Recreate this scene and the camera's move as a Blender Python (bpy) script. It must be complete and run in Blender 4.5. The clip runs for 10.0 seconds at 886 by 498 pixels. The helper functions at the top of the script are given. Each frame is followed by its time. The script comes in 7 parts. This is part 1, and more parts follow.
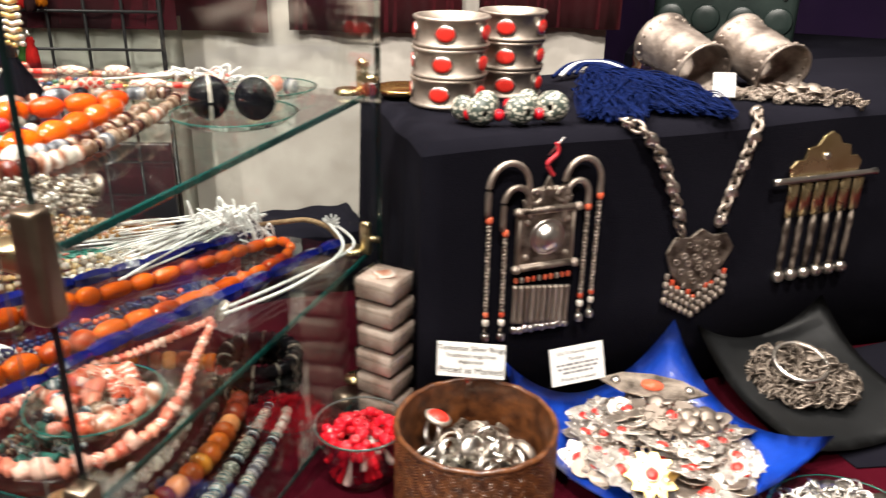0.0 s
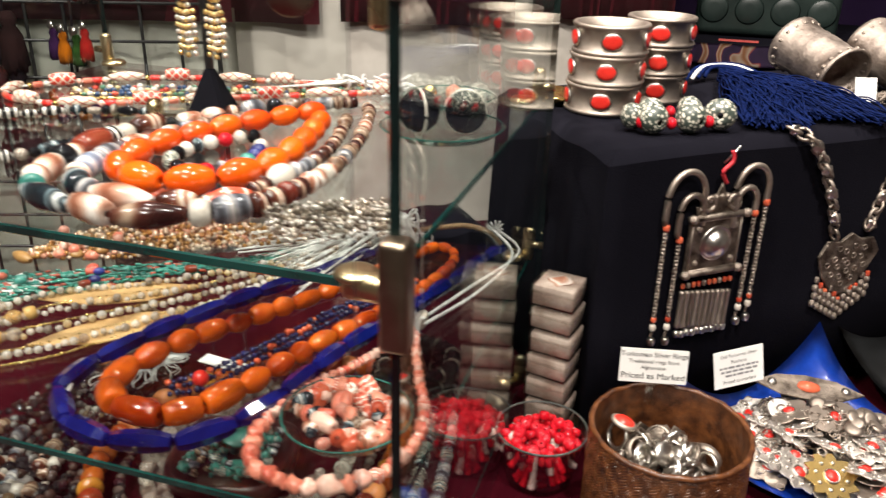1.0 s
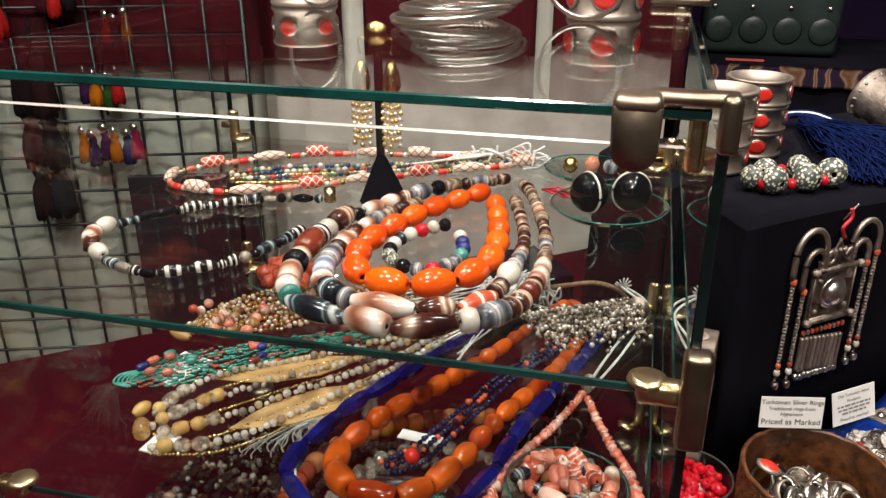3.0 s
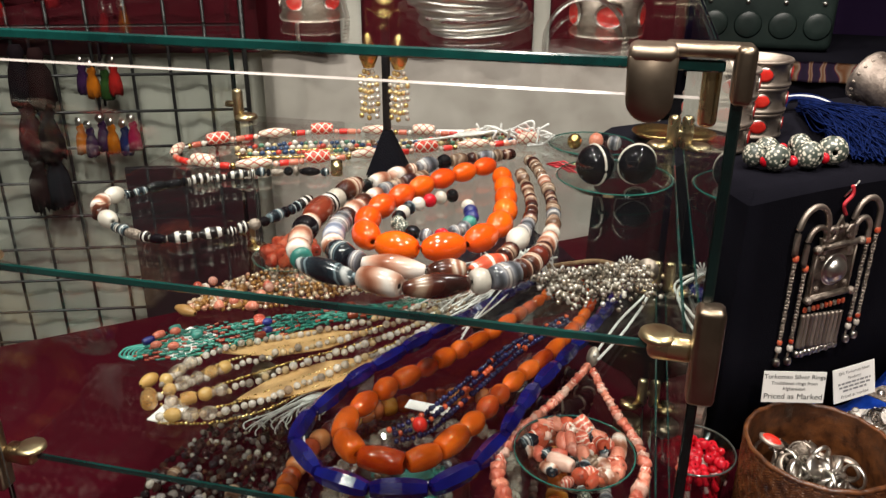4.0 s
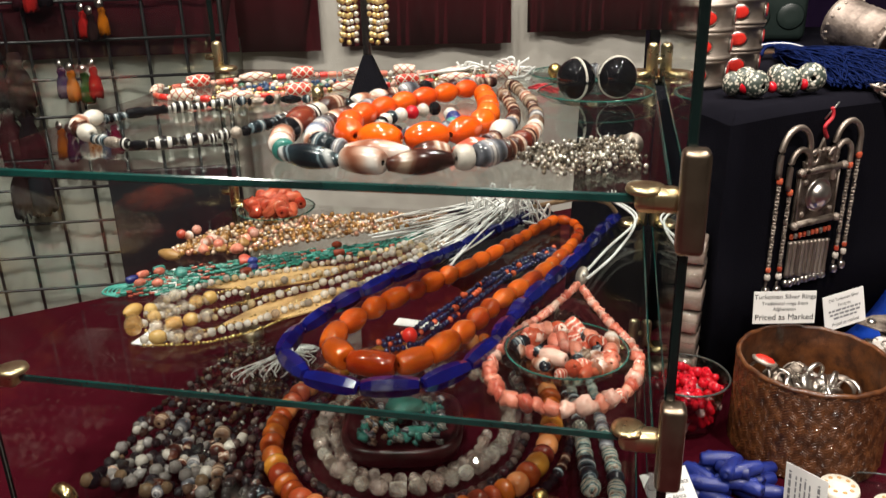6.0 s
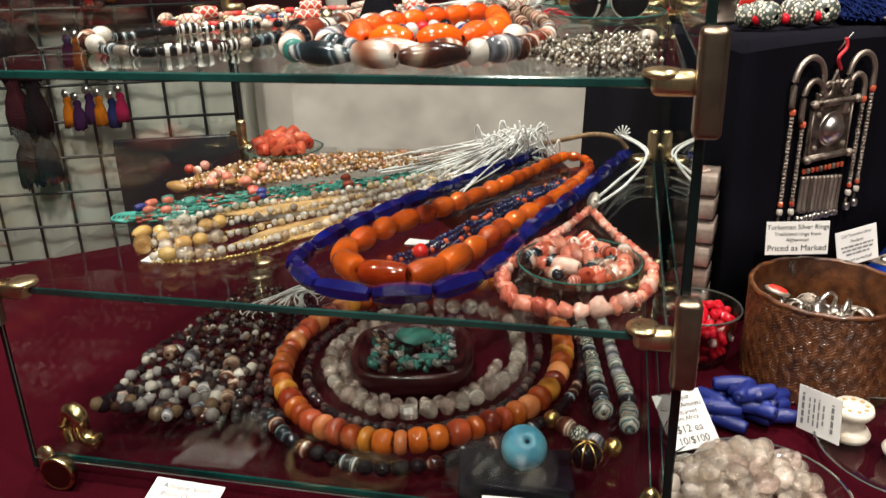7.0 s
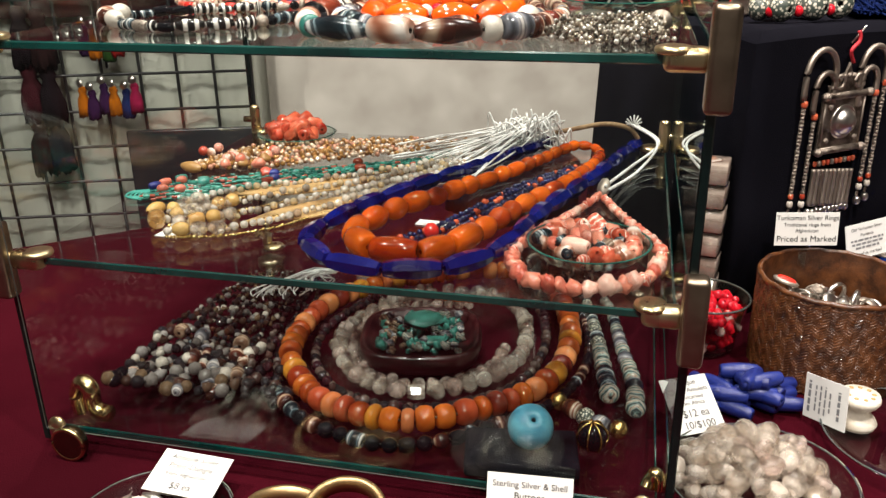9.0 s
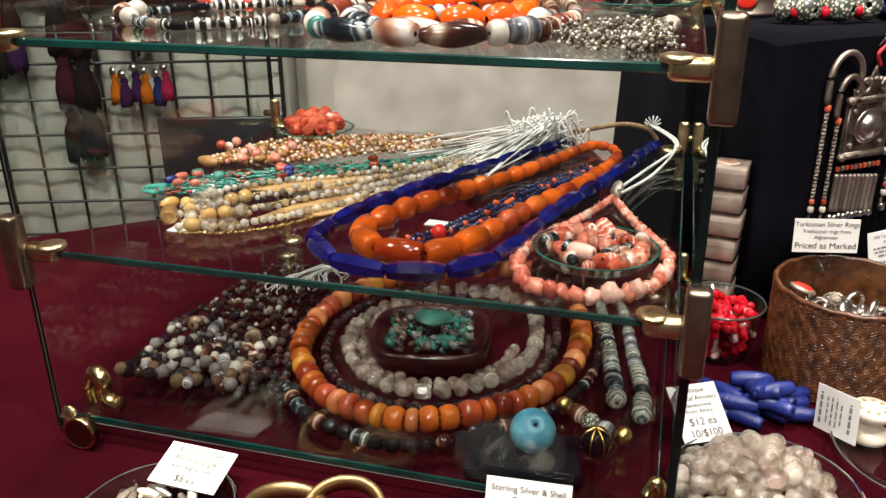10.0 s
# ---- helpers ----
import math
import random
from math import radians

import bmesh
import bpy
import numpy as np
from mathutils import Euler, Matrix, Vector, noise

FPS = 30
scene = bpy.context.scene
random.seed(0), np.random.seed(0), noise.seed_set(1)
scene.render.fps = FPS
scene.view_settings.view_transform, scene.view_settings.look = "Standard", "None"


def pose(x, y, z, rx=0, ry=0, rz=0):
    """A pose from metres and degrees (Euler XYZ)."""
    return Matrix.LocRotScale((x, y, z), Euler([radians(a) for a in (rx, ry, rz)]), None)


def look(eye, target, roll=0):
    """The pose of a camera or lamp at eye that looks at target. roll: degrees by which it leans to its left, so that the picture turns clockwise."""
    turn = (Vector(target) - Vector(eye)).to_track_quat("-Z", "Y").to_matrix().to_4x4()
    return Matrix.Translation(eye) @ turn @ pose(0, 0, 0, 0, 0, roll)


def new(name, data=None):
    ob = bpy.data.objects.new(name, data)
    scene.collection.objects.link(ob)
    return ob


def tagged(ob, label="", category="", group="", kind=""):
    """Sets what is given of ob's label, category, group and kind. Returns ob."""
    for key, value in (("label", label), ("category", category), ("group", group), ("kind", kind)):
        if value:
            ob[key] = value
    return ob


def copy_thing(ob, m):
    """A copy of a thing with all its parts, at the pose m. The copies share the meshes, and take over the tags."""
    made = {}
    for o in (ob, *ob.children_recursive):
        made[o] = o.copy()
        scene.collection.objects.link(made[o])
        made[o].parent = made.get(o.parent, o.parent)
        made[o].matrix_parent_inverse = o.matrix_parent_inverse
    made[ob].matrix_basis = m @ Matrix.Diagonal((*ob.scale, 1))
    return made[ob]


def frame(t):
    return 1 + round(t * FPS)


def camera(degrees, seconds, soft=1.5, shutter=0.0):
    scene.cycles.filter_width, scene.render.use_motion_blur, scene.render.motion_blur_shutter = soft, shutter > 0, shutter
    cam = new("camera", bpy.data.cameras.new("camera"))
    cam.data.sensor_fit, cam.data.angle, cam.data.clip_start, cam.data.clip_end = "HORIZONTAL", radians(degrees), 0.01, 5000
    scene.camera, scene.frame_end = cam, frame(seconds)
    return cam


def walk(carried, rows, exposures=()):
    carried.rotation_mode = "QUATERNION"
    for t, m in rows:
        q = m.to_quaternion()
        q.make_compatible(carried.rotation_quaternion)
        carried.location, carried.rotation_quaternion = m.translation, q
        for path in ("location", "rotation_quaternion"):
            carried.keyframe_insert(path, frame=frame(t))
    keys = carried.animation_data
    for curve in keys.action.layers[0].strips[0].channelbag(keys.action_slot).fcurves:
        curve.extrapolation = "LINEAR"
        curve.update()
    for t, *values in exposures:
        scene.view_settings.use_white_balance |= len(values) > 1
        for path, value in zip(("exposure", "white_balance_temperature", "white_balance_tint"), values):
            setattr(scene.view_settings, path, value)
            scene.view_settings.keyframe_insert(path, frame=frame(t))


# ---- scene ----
cam = camera(57.0, 10.0, soft=1.35, shutter=0.5)
METRES, EYE, TILT, LEAN, TURN = 0.53, 1.145, 0.0, 0.0, 17.9
ROWS = [
    (0.0, 0.0, 0.0, 0.0, 0.4, -22.65, -0.95),
    (0.5, -0.1483, 0.0171, 0.0084, 0.13, -23.24, -0.91),
    (1.0, -0.279, 0.0003, 0.032, -0.63, -23.76, -1.17),
    (1.5, -0.3939, -0.0199, 0.0821, -2.1, -23.97, -0.87),
    (2.0, -0.4733, -0.0238, 0.1208, -3.0, -23.92, -0.76),
    (2.5, -0.528, -0.0161, 0.1489, -3.56, -23.6, -0.08),
    (4.0, -0.5761, -0.0351, 0.1102, -4.29, -23.37, -0.24),
    (4.5, -0.5844, -0.0494, 0.0803, -4.86, -22.51, -0.1),
    (5.0, -0.5849, -0.0618, 0.048, -5.52, -21.71, 0.29),
    (6.5, -0.5814, -0.0982, -0.0769, -5.84, -21.21, 1.53),
    (7.0, -0.593, -0.1105, -0.1207, -5.63, -21.8, 1.46),
    (7.5, -0.6046, -0.1212, -0.1495, -5.66, -21.75, 1.63),
    (8.0, -0.6139, -0.1289, -0.1643, -5.46, -21.74, 1.67),
    (8.5, -0.6107, -0.1311, -0.1571, -5.01, -21.75, 1.59),
    (9.0, -0.5969, -0.128, -0.1438, -4.66, -21.59, 0.68),
    (9.5, -0.588, -0.1256, -0.133, -3.13, -22.16, 0.82),
    (10.0, -0.5662, -0.1233, -0.13, -2.11, -22.36, 0.37),
]
walk(cam, [(t, pose(0, 0, EYE, TILT, LEAN, TURN) @ pose(METRES * x, METRES * y, METRES * z, 90 + pitch, roll, yaw)) for t, x, y, z, yaw, pitch, roll in ROWS],
     exposures=[(0.0, 0.94), (0.5, 0.66), (1.0, 0.60), (2.0, 0.13), (2.5, 0.02), (4.5, 0.06), (6.5, 0.28), (7.5, 0.40), (8.5, 0.50), (9.5, 0.46), (10.0, 0.46)])
scene.cycles.transparent_max_bounces = 24

# ---- world and lamps: a closed hall lit by warm ceiling spots ----
world = bpy.data.worlds.new("world")
scene.world = world
world.use_nodes = True
world.node_tree.nodes["Background"].inputs[0].default_value = (1.0, 0.85, 0.7, 1)
world.node_tree.nodes["Background"].inputs[1].default_value = 0.02


def ceiling_lamp(x, y, tx, ty, watts, size):
    data = bpy.data.lights.new("ceiling_lamp", "AREA")
    data.shape, data.size, data.energy, data.color = "DISK", size, watts, (1.0, 0.925, 0.845)
    ob = new("ceiling_lamp", data)
    ob.matrix_world = look((x, y, 2.75), (tx, ty, 0.9))


for lx, ly, w in ((-1.35, -0.35, 22), (-0.55, -0.15, 26), (0.35, -0.25, 26), (-0.95, 0.95, 18), (0.25, 1.0, 18), (-0.2, -1.6, 22)):
    ceiling_lamp(lx, ly, lx * 0.6 - 0.15, 0.5 + ly * 0.3, w, 0.09)

# ---- materials ----


def nodes_of(name):
    m = bpy.data.materials.new(name)
    m.use_nodes = True
    return m, m.node_tree.nodes, m.node_tree.links, m.node_tree.nodes["Principled BSDF"]


def coords(n, l, rand=True):
    """Object coordinates, shifted for each object so that alike pieces differ."""
    tc = n.new("ShaderNodeTexCoord")
    if not rand:
        return tc.outputs["Object"]
    info, add = n.new("ShaderNodeObjectInfo"), n.new("ShaderNodeVectorMath")
    mul = n.new("ShaderNodeMath")
    mul.operation, mul.inputs[1].default_value = "MULTIPLY", 37.0
    l.new(info.outputs["Random"], mul.inputs[0])
    l.new(tc.outputs["Object"], add.inputs[0])
    l.new(mul.outputs[0], add.inputs[1])
    return add.outputs[0]


def ramp(n, stops, constant=False):
    r = n.new("ShaderNodeValToRGB")
    if constant:
        r.color_ramp.interpolation = "CONSTANT"
    el = r.color_ramp.elements
    while len(el) < len(stops):
        el.new(0.5)
    for e, (p, c) in zip(el, stops):
        e.position, e.color = p, (*c, 1)
    return r


def surface(name, c1, c2, scale=8.0, rough=0.4, metal=0.0, bump=0.0, coat=0.0, sub=0.0, trans=0.0, rand=0.0, detail=5.0, rough2=None, ior=1.5):
    """Two colours mixed by noise at two scales; rand: how far each object's own shade strays."""
    m, n, l, b = nodes_of(name)
    co = coords(n, l)
    no, fine = n.new("ShaderNodeTexNoise"), n.new("ShaderNodeTexNoise")
    no.inputs["Scale"].default_value, no.inputs["Detail"].default_value = scale, detail
    fine.inputs["Scale"].default_value, fine.inputs["Detail"].default_value = scale * 9, 3
    l.new(co, no.inputs["Vector"]), l.new(co, fine.inputs["Vector"])
    mix = n.new("ShaderNodeMath")
    mix.operation, mix.inputs[1].default_value = "MULTIPLY_ADD", 0.25
    l.new(fine.outputs[0], mix.inputs[0]), l.new(no.outputs[0], mix.inputs[2])
    src = mix.outputs[0]
    if rand:
        info, ad = n.new("ShaderNodeObjectInfo"), n.new("ShaderNodeMath")
        ad.operation, ad.inputs[1].default_value = "MULTIPLY_ADD", rand
        l.new(info.outputs["Random"], ad.inputs[0]), l.new(src, ad.inputs[2])
        dv = n.new("ShaderNodeMath")
        dv.operation, dv.inputs[1].default_value = "DIVIDE", 1 + rand
        l.new(ad.outputs[0], dv.inputs[0])
        src = dv.outputs[0]
    r = ramp(n, [((0.44 + 0.1 * rand) / (1 + rand), c1), ((0.80 + 0.9 * rand) / (1 + rand), c2)])
    l.new(src, r.inputs[0]), l.new(r.outputs[0], b.inputs["Base Color"])
    b.inputs["Roughness"].default_value, b.inputs["Metallic"].default_value = rough, metal
    if rough2 is not None:
        mr = n.new("ShaderNodeMapRange")
        mr.inputs["From Min"].default_value, mr.inputs["From Max"].default_value = 0.4, 0.8
        mr.inputs["To Min"].default_value, mr.inputs["To Max"].default_value = rough, rough2
        l.new(mix.outputs[0], mr.inputs[0]), l.new(mr.outputs[0], b.inputs["Roughness"])
    b.inputs["Coat Weight"].default_value, b.inputs["Coat Roughness"].default_value = coat, 0.08
    b.inputs["Subsurface Weight"].default_value, b.inputs["Subsurface Scale"].default_value = sub, 0.006
    b.inputs["Subsurface Radius"].default_value = (1.0, 0.5, 0.25)
    b.inputs["Transmission Weight"].default_value, b.inputs["IOR"].default_value = trans, ior
    if bump:
        bp = n.new("ShaderNodeBump")
        bp.inputs["Strength"].default_value, bp.inputs["Distance"].default_value = bump, 0.002
        l.new(mix.outputs[0], bp.inputs["Height"]), l.new(bp.outputs[0], b.inputs["Normal"])
    return m


def banded(name, stops, scale=3.0, distort=4.0, rough=0.18, axis="Z", twist=1.0):
    """Stone with bands across the bead's length."""
    m, n, l, b = nodes_of(name)
    w = n.new("ShaderNodeTexWave")
    w.bands_direction = axis
    w.inputs["Scale"].default_value, w.inputs["Distortion"].default_value = scale, distort
    w.inputs["Detail"].default_value, w.inputs["Detail Scale"].default_value = 3.0, twist
    l.new(coords(n, l), w.inputs["Vector"])
    r = ramp(n, stops)
    l.new(w.outputs[1], r.inputs[0]), l.new(r.outputs[0], b.inputs["Base Color"])
    b.inputs["Roughness"].default_value, b.inputs["Coat Weight"].default_value = rough, 0.3
    return m


def mixed(name, colours, rough=0.25, metal=0.0, coat=0.2, trans=0.0):
    """Small beads joined into one mesh: a colour of its own for each."""
    m, n, l, b = nodes_of(name)
    geo = n.new("ShaderNodeNewGeometry")
    r = ramp(n, [(i / len(colours), c) for i, c in enumerate(colours)], True)
    l.new(geo.outputs["Random Per Island"], r.inputs[0])
    no, mx = n.new("ShaderNodeTexNoise"), n.new("ShaderNodeMixRGB")
    no.inputs["Scale"].default_value = 260.0
    l.new(coords(n, l, False), no.inputs["Vector"])
    mx.blend_type, mx.inputs[0].default_value = "SOFT_LIGHT", 0.6
    l.new(r.outputs[0], mx.inputs[1]), l.new(no.outputs[0], mx.inputs[2])
    l.new(mx.outputs[0], b.inputs["Base Color"])
    b.inputs["Roughness"].default_value, b.inputs["Metallic"].default_value = rough, metal
    b.inputs["Coat Weight"].default_value, b.inputs["Transmission Weight"].default_value = coat, trans
    return m


def cloth(name, c1, c2, scale=30.0, fold=0.4, rough=0.95, sheen=0.3):
    m, n, l, b = nodes_of(name)
    co = coords(n, l, False)
    big, weave = n.new("ShaderNodeTexNoise"), n.new("ShaderNodeTexNoise")
    big.inputs["Scale"].default_value, big.inputs["Detail"].default_value = scale * 0.25, 6
    weave.inputs["Scale"].default_value, weave.inputs["Detail"].default_value = 900, 2
    l.new(co, big.inputs["Vector"]), l.new(co, weave.inputs["Vector"])
    r = ramp(n, [(0.3, c1), (0.75, c2)])
    l.new(big.outputs[0], r.inputs[0]), l.new(r.outputs[0], b.inputs["Base Color"])
    add = n.new("ShaderNodeMath")
    add.operation, add.inputs[1].default_value = "MULTIPLY_ADD", 0.15
    l.new(weave.outputs[0], add.inputs[0]), l.new(big.outputs[0], add.inputs[2])
    bp = n.new("ShaderNodeBump")
    bp.inputs["Strength"].default_value, bp.inputs["Distance"].default_value = fold, 0.01
    l.new(add.outputs[0], bp.inputs["Height"]), l.new(bp.outputs[0], b.inputs["Normal"])
    b.inputs["Roughness"].default_value, b.inputs["Sheen Weight"].default_value = rough, sheen
    b.inputs["Specular IOR Level"].default_value = 0.04
    return m


def pane_glass(name, tint, gloss=0.04, haze=0.0):
    """Clear plate glass: what is behind it, and a mirror image by Fresnel."""
    m, n, l, b = nodes_of(name)
    out = n["Material Output"]
    n.remove(b)
    tr, gl, lw, mx = n.new("ShaderNodeBsdfTransparent"), n.new("ShaderNodeBsdfGlossy"), n.new("ShaderNodeLayerWeight"), n.new("ShaderNodeMixShader")
    tr.inputs[0].default_value, gl.inputs[0].default_value = (*tint, 1), (0.95, 1.0, 0.98, 1)
    gl.inputs["Roughness"].default_value, lw.inputs["Blend"].default_value = haze, 0.5
    up, sch = n.new("ShaderNodeMath"), n.new("ShaderNodeMath")
    up.operation, up.inputs[1].default_value = "POWER", 5.0
    sch.operation, sch.inputs[1].default_value, sch.inputs[2].default_value = "MULTIPLY_ADD", 1.0 - gloss, gloss
    l.new(lw.outputs["Facing"], up.inputs[0]), l.new(up.outputs[0], sch.inputs[0])
    l.new(sch.outputs[0], mx.inputs[0]), l.new(tr.outputs[0], mx.inputs[1]), l.new(gl.outputs[0], mx.inputs[2])
    l.new(mx.outputs[0], out.inputs[0])
    return m


M = {}
M["glass"] = pane_glass("plate_glass", (0.975, 0.99, 0.985), 0.03)
M["dish_glass"] = pane_glass("dish_glass", (0.92, 0.97, 0.95), 0.04)
M["clear_plastic"] = pane_glass("clear_plastic", (0.90, 0.89, 0.88), 0.05, 0.05)
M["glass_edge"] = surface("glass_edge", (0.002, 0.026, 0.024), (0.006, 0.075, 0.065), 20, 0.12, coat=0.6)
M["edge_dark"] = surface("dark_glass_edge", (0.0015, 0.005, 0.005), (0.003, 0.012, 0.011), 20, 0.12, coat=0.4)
# light from above, painted as a pale colour for the door's top edge
M["edge_lit"] = surface("lit_glass_edge", (0.30, 0.27, 0.25), (0.5, 0.45, 0.42), 20, 0.25)
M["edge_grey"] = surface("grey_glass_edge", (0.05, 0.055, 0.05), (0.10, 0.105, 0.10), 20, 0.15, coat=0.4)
M["rim"] = surface("dish_rim", (0.006, 0.07, 0.055), (0.02, 0.16, 0.13), 20, 0.1, coat=0.6)
M["brass"] = surface("brass", (0.55, 0.41, 0.20), (0.80, 0.67, 0.42), 12, 0.20, 1.0, 0.05, rough2=0.34)
M["pewter"] = surface("bronzed_metal", (0.22, 0.17, 0.12), (0.36, 0.29, 0.22), 14, 0.28, 1.0, 0.05, rough2=0.42)
M["silver"] = surface("old_silver", (0.20, 0.160, 0.130), (0.54, 0.465, 0.40), 7, 0.44, 1.0, 0.45, rand=0.1, rough2=0.60)
M["silver_worked"] = surface("embossed_silver", (0.15, 0.118, 0.098), (0.45, 0.385, 0.335), 42, 0.50, 1.0, 0.7, rough2=0.66)
M["silver_pale"] = surface("pale_silver", (0.42, 0.38, 0.34), (0.84, 0.80, 0.75), 90, 0.44, 1.0, 0.8, rand=0.2, rough2=0.60)
M["grey_wood"] = surface("weathered_wood", (0.05, 0.034, 0.03), (0.19, 0.14, 0.125), 26, 0.55, 0, 0.4)
M["silver_dark"] = surface("tarnished_silver", (0.07, 0.054, 0.043), (0.36, 0.305, 0.255), 85, 0.44, 1.0, 0.9, rough2=0.64)
M["silver_bright"] = surface("bright_silver", (0.50, 0.465, 0.425), (0.78, 0.74, 0.69), 4, 0.28, 1.0, 0.12, rand=0.2)
M["polished_brass"] = surface("polished_brass", (0.62, 0.45, 0.17), (0.82, 0.66, 0.34), 10, 0.10, 1.0, 0.03, rough2=0.20)
M["polished_bronze"] = surface("polished_bronze", (0.16, 0.11, 0.07), (0.26, 0.19, 0.13), 10, 0.14, 1.0, 0.03, rough2=0.24)
M["gold"] = surface("gilt_metal", (0.55, 0.36, 0.10), (0.85, 0.62, 0.26), 10, 0.25, 1.0)
M["red_cloth"] = cloth("red_tablecloth", (0.024, 0.0010, 0.0034), (0.043, 0.0018, 0.0060), 16, 0.35, sheen=0.0)
M["red_hanging"] = cloth("red_hanging_cloth", (0.075, 0.004, 0.010), (0.14, 0.008, 0.016), 6, 0.5)
M["black_cloth"] = cloth("black_cloth", (0.0044, 0.0042, 0.0068), (0.0090, 0.0086, 0.0130), 20, 0.4, sheen=0.0)
M["purple_cloth"] = cloth("purple_cloth", (0.014, 0.006, 0.028), (0.035, 0.014, 0.06), 8, 0.6)
M["wall"] = cloth("painted_canvas", (0.37, 0.34, 0.30), (0.52, 0.49, 0.44), 50, 0.35, 0.85, 0.0)
M["white_cloth"] = cloth("white_cloth", (0.54, 0.55, 0.47), (0.74, 0.75, 0.66), 14, 0.5, 0.9)
M["ceiling"] = surface("ceiling_paint", (0.58, 0.57, 0.55), (0.68, 0.67, 0.65), 3, 0.9)
M["dark_wall"] = surface("dim_wall_paint", (0.16, 0.145, 0.135), (0.24, 0.22, 0.205), 2, 0.9)
M["carpet"] = cloth("carpet", (0.05, 0.035, 0.03), (0.09, 0.06, 0.05), 60, 0.6)
M["wire"] = surface("black_wire", (0.006, 0.006, 0.006), (0.014, 0.014, 0.014), 30, 0.4)
M["card"] = surface("white_card", (0.72, 0.71, 0.68), (0.82, 0.81, 0.79), 4, 0.6)
M["ink"] = surface("black_ink", (0.01, 0.01, 0.01), (0.02, 0.02, 0.02), 4, 0.6)
M["ink_grey"] = surface("grey_ink", (0.16, 0.16, 0.17), (0.24, 0.24, 0.25), 4, 0.6)
M["amber"] = surface("amber_resin", (0.30, 0.022, 0.002), (0.80, 0.150, 0.008), 1.4, 0.10, 0, 0.03, 0.8, 0.35, trans=0.18, rand=0.8, ior=1.4)
M["orange"] = surface("orange_resin", (0.72, 0.055, 0.003), (0.86, 0.13, 0.004), 0.9, 0.13, 0, 0.0, 0.5, 0.1, rand=0.5)
M["copal"] = surface("copal", (0.30, 0.034, 0.007), (0.66, 0.165, 0.018), 1.3, 0.16, 0, 0.12, 0.5, 0.3, trans=0.12, rand=1.0)
M["copal_gold"] = surface("golden_copal", (0.48, 0.15, 0.014), (0.74, 0.33, 0.04), 1.5, 0.14, 0, 0.12, 0.5, 0.3, trans=0.12, rand=0.7)
M["copal_red"] = surface("red_copal", (0.13, 0.014, 0.007), (0.50, 0.085, 0.028), 1.4, 0.18, 0, 0.12, 0.5, 0.25, rand=1.0)
M["copal_pale"] = surface("salmon_copal", (0.46, 0.12, 0.04), (0.74, 0.29, 0.10), 0.9, 0.16, 0, 0.05, 0.5, 0.15, rand=1.0)
M["blue"] = surface("blue_glass_bead", (0.0010, 0.0016, 0.034), (0.0034, 0.009, 0.135), 1.6, 0.07, 0, 0.06, 0.5, rand=0.5)
M["lapis"] = surface("lapis", (0.004, 0.008, 0.085), (0.018, 0.035, 0.24), 3, 0.4, 0, 0.3, 0.1, rand=0.6)
M["coral"] = surface("coral", (0.44, 0.050, 0.028), (0.82, 0.33, 0.22), 3.2, 0.28, 0, 0.15, 0.25, rand=1.0)
M["coral_pale"] = surface("pale_coral", (0.52, 0.13, 0.085), (0.86, 0.60, 0.49), 3.6, 0.26, 0, 0.15, 0.25, rand=0.8)
M["coral_carved"] = banded("carved_coral", [(0.0, (0.58, 0.10, 0.06)), (0.55, (0.70, 0.19, 0.12)), (0.80, (0.76, 0.30, 0.21)), (0.93, (0.86, 0.68, 0.57)), (1.0, (0.88, 0.76, 0.66))], 1.5, 6.0, 0.28, "Z", 1.6)
M["carnelian"] = surface("carnelian", (0.40, 0.024, 0.010), (0.84, 0.20, 0.10), 1.6, 0.12, 0, 0.05, 0.4, 0.3, trans=0.25, rand=0.5)
M["red"] = surface("red_bead", (0.42, 0.004, 0.012), (0.62, 0.010, 0.022), 1.5, 0.16, coat=0.4, rand=0.2)
M["red_stone"] = surface("red_stone", (0.55, 0.018, 0.014), (0.74, 0.035, 0.022), 2, 0.32, coat=0.25, rand=0.4)
M["white_bead"] = surface("white_bead", (0.42, 0.37, 0.31), (0.70, 0.65, 0.58), 2, 0.22, coat=0.25, rand=0.5)
M["jet"] = surface("black_glass", (0.003, 0.003, 0.004), (0.006, 0.006, 0.008), 2, 0.07)
M["black_plastic"] = surface("black_plastic", (0.008, 0.008, 0.010), (0.016, 0.016, 0.018), 4, 0.3)
M["turq"] = surface("turquoise", (0.008, 0.080, 0.066), (0.060, 0.31, 0.255), 2.5, 0.3, 0, 0.2, 0.2, rand=0.7)
M["wood_tray"] = surface("dark_red_lacquer", (0.022, 0.003, 0.004), (0.05, 0.008, 0.009), 9, 0.3, coat=0.3)
M["blueball"] = surface("chalky_blue_glass", (0.030, 0.17, 0.27), (0.10, 0.36, 0.46), 2.2, 0.42, 0, 0.25, 0.1)
M["mosaic"] = banded("mosaic_glass", [(0.0, (0.03, 0.035, 0.035)), (0.22, (0.14, 0.22, 0.21)), (0.45, (0.24, 0.33, 0.30)), (0.60, (0.42, 0.40, 0.33)), (0.72, (0.10, 0.13, 0.13)), (0.84, (0.30, 0.13, 0.07)), (1.0, (0.40, 0.42, 0.36))], 1.3, 9.0)
M["cord_white"] = surface("white_cotton", (0.60, 0.58, 0.56), (0.80, 0.79, 0.77), 300, 0.9, 0, 0.3)
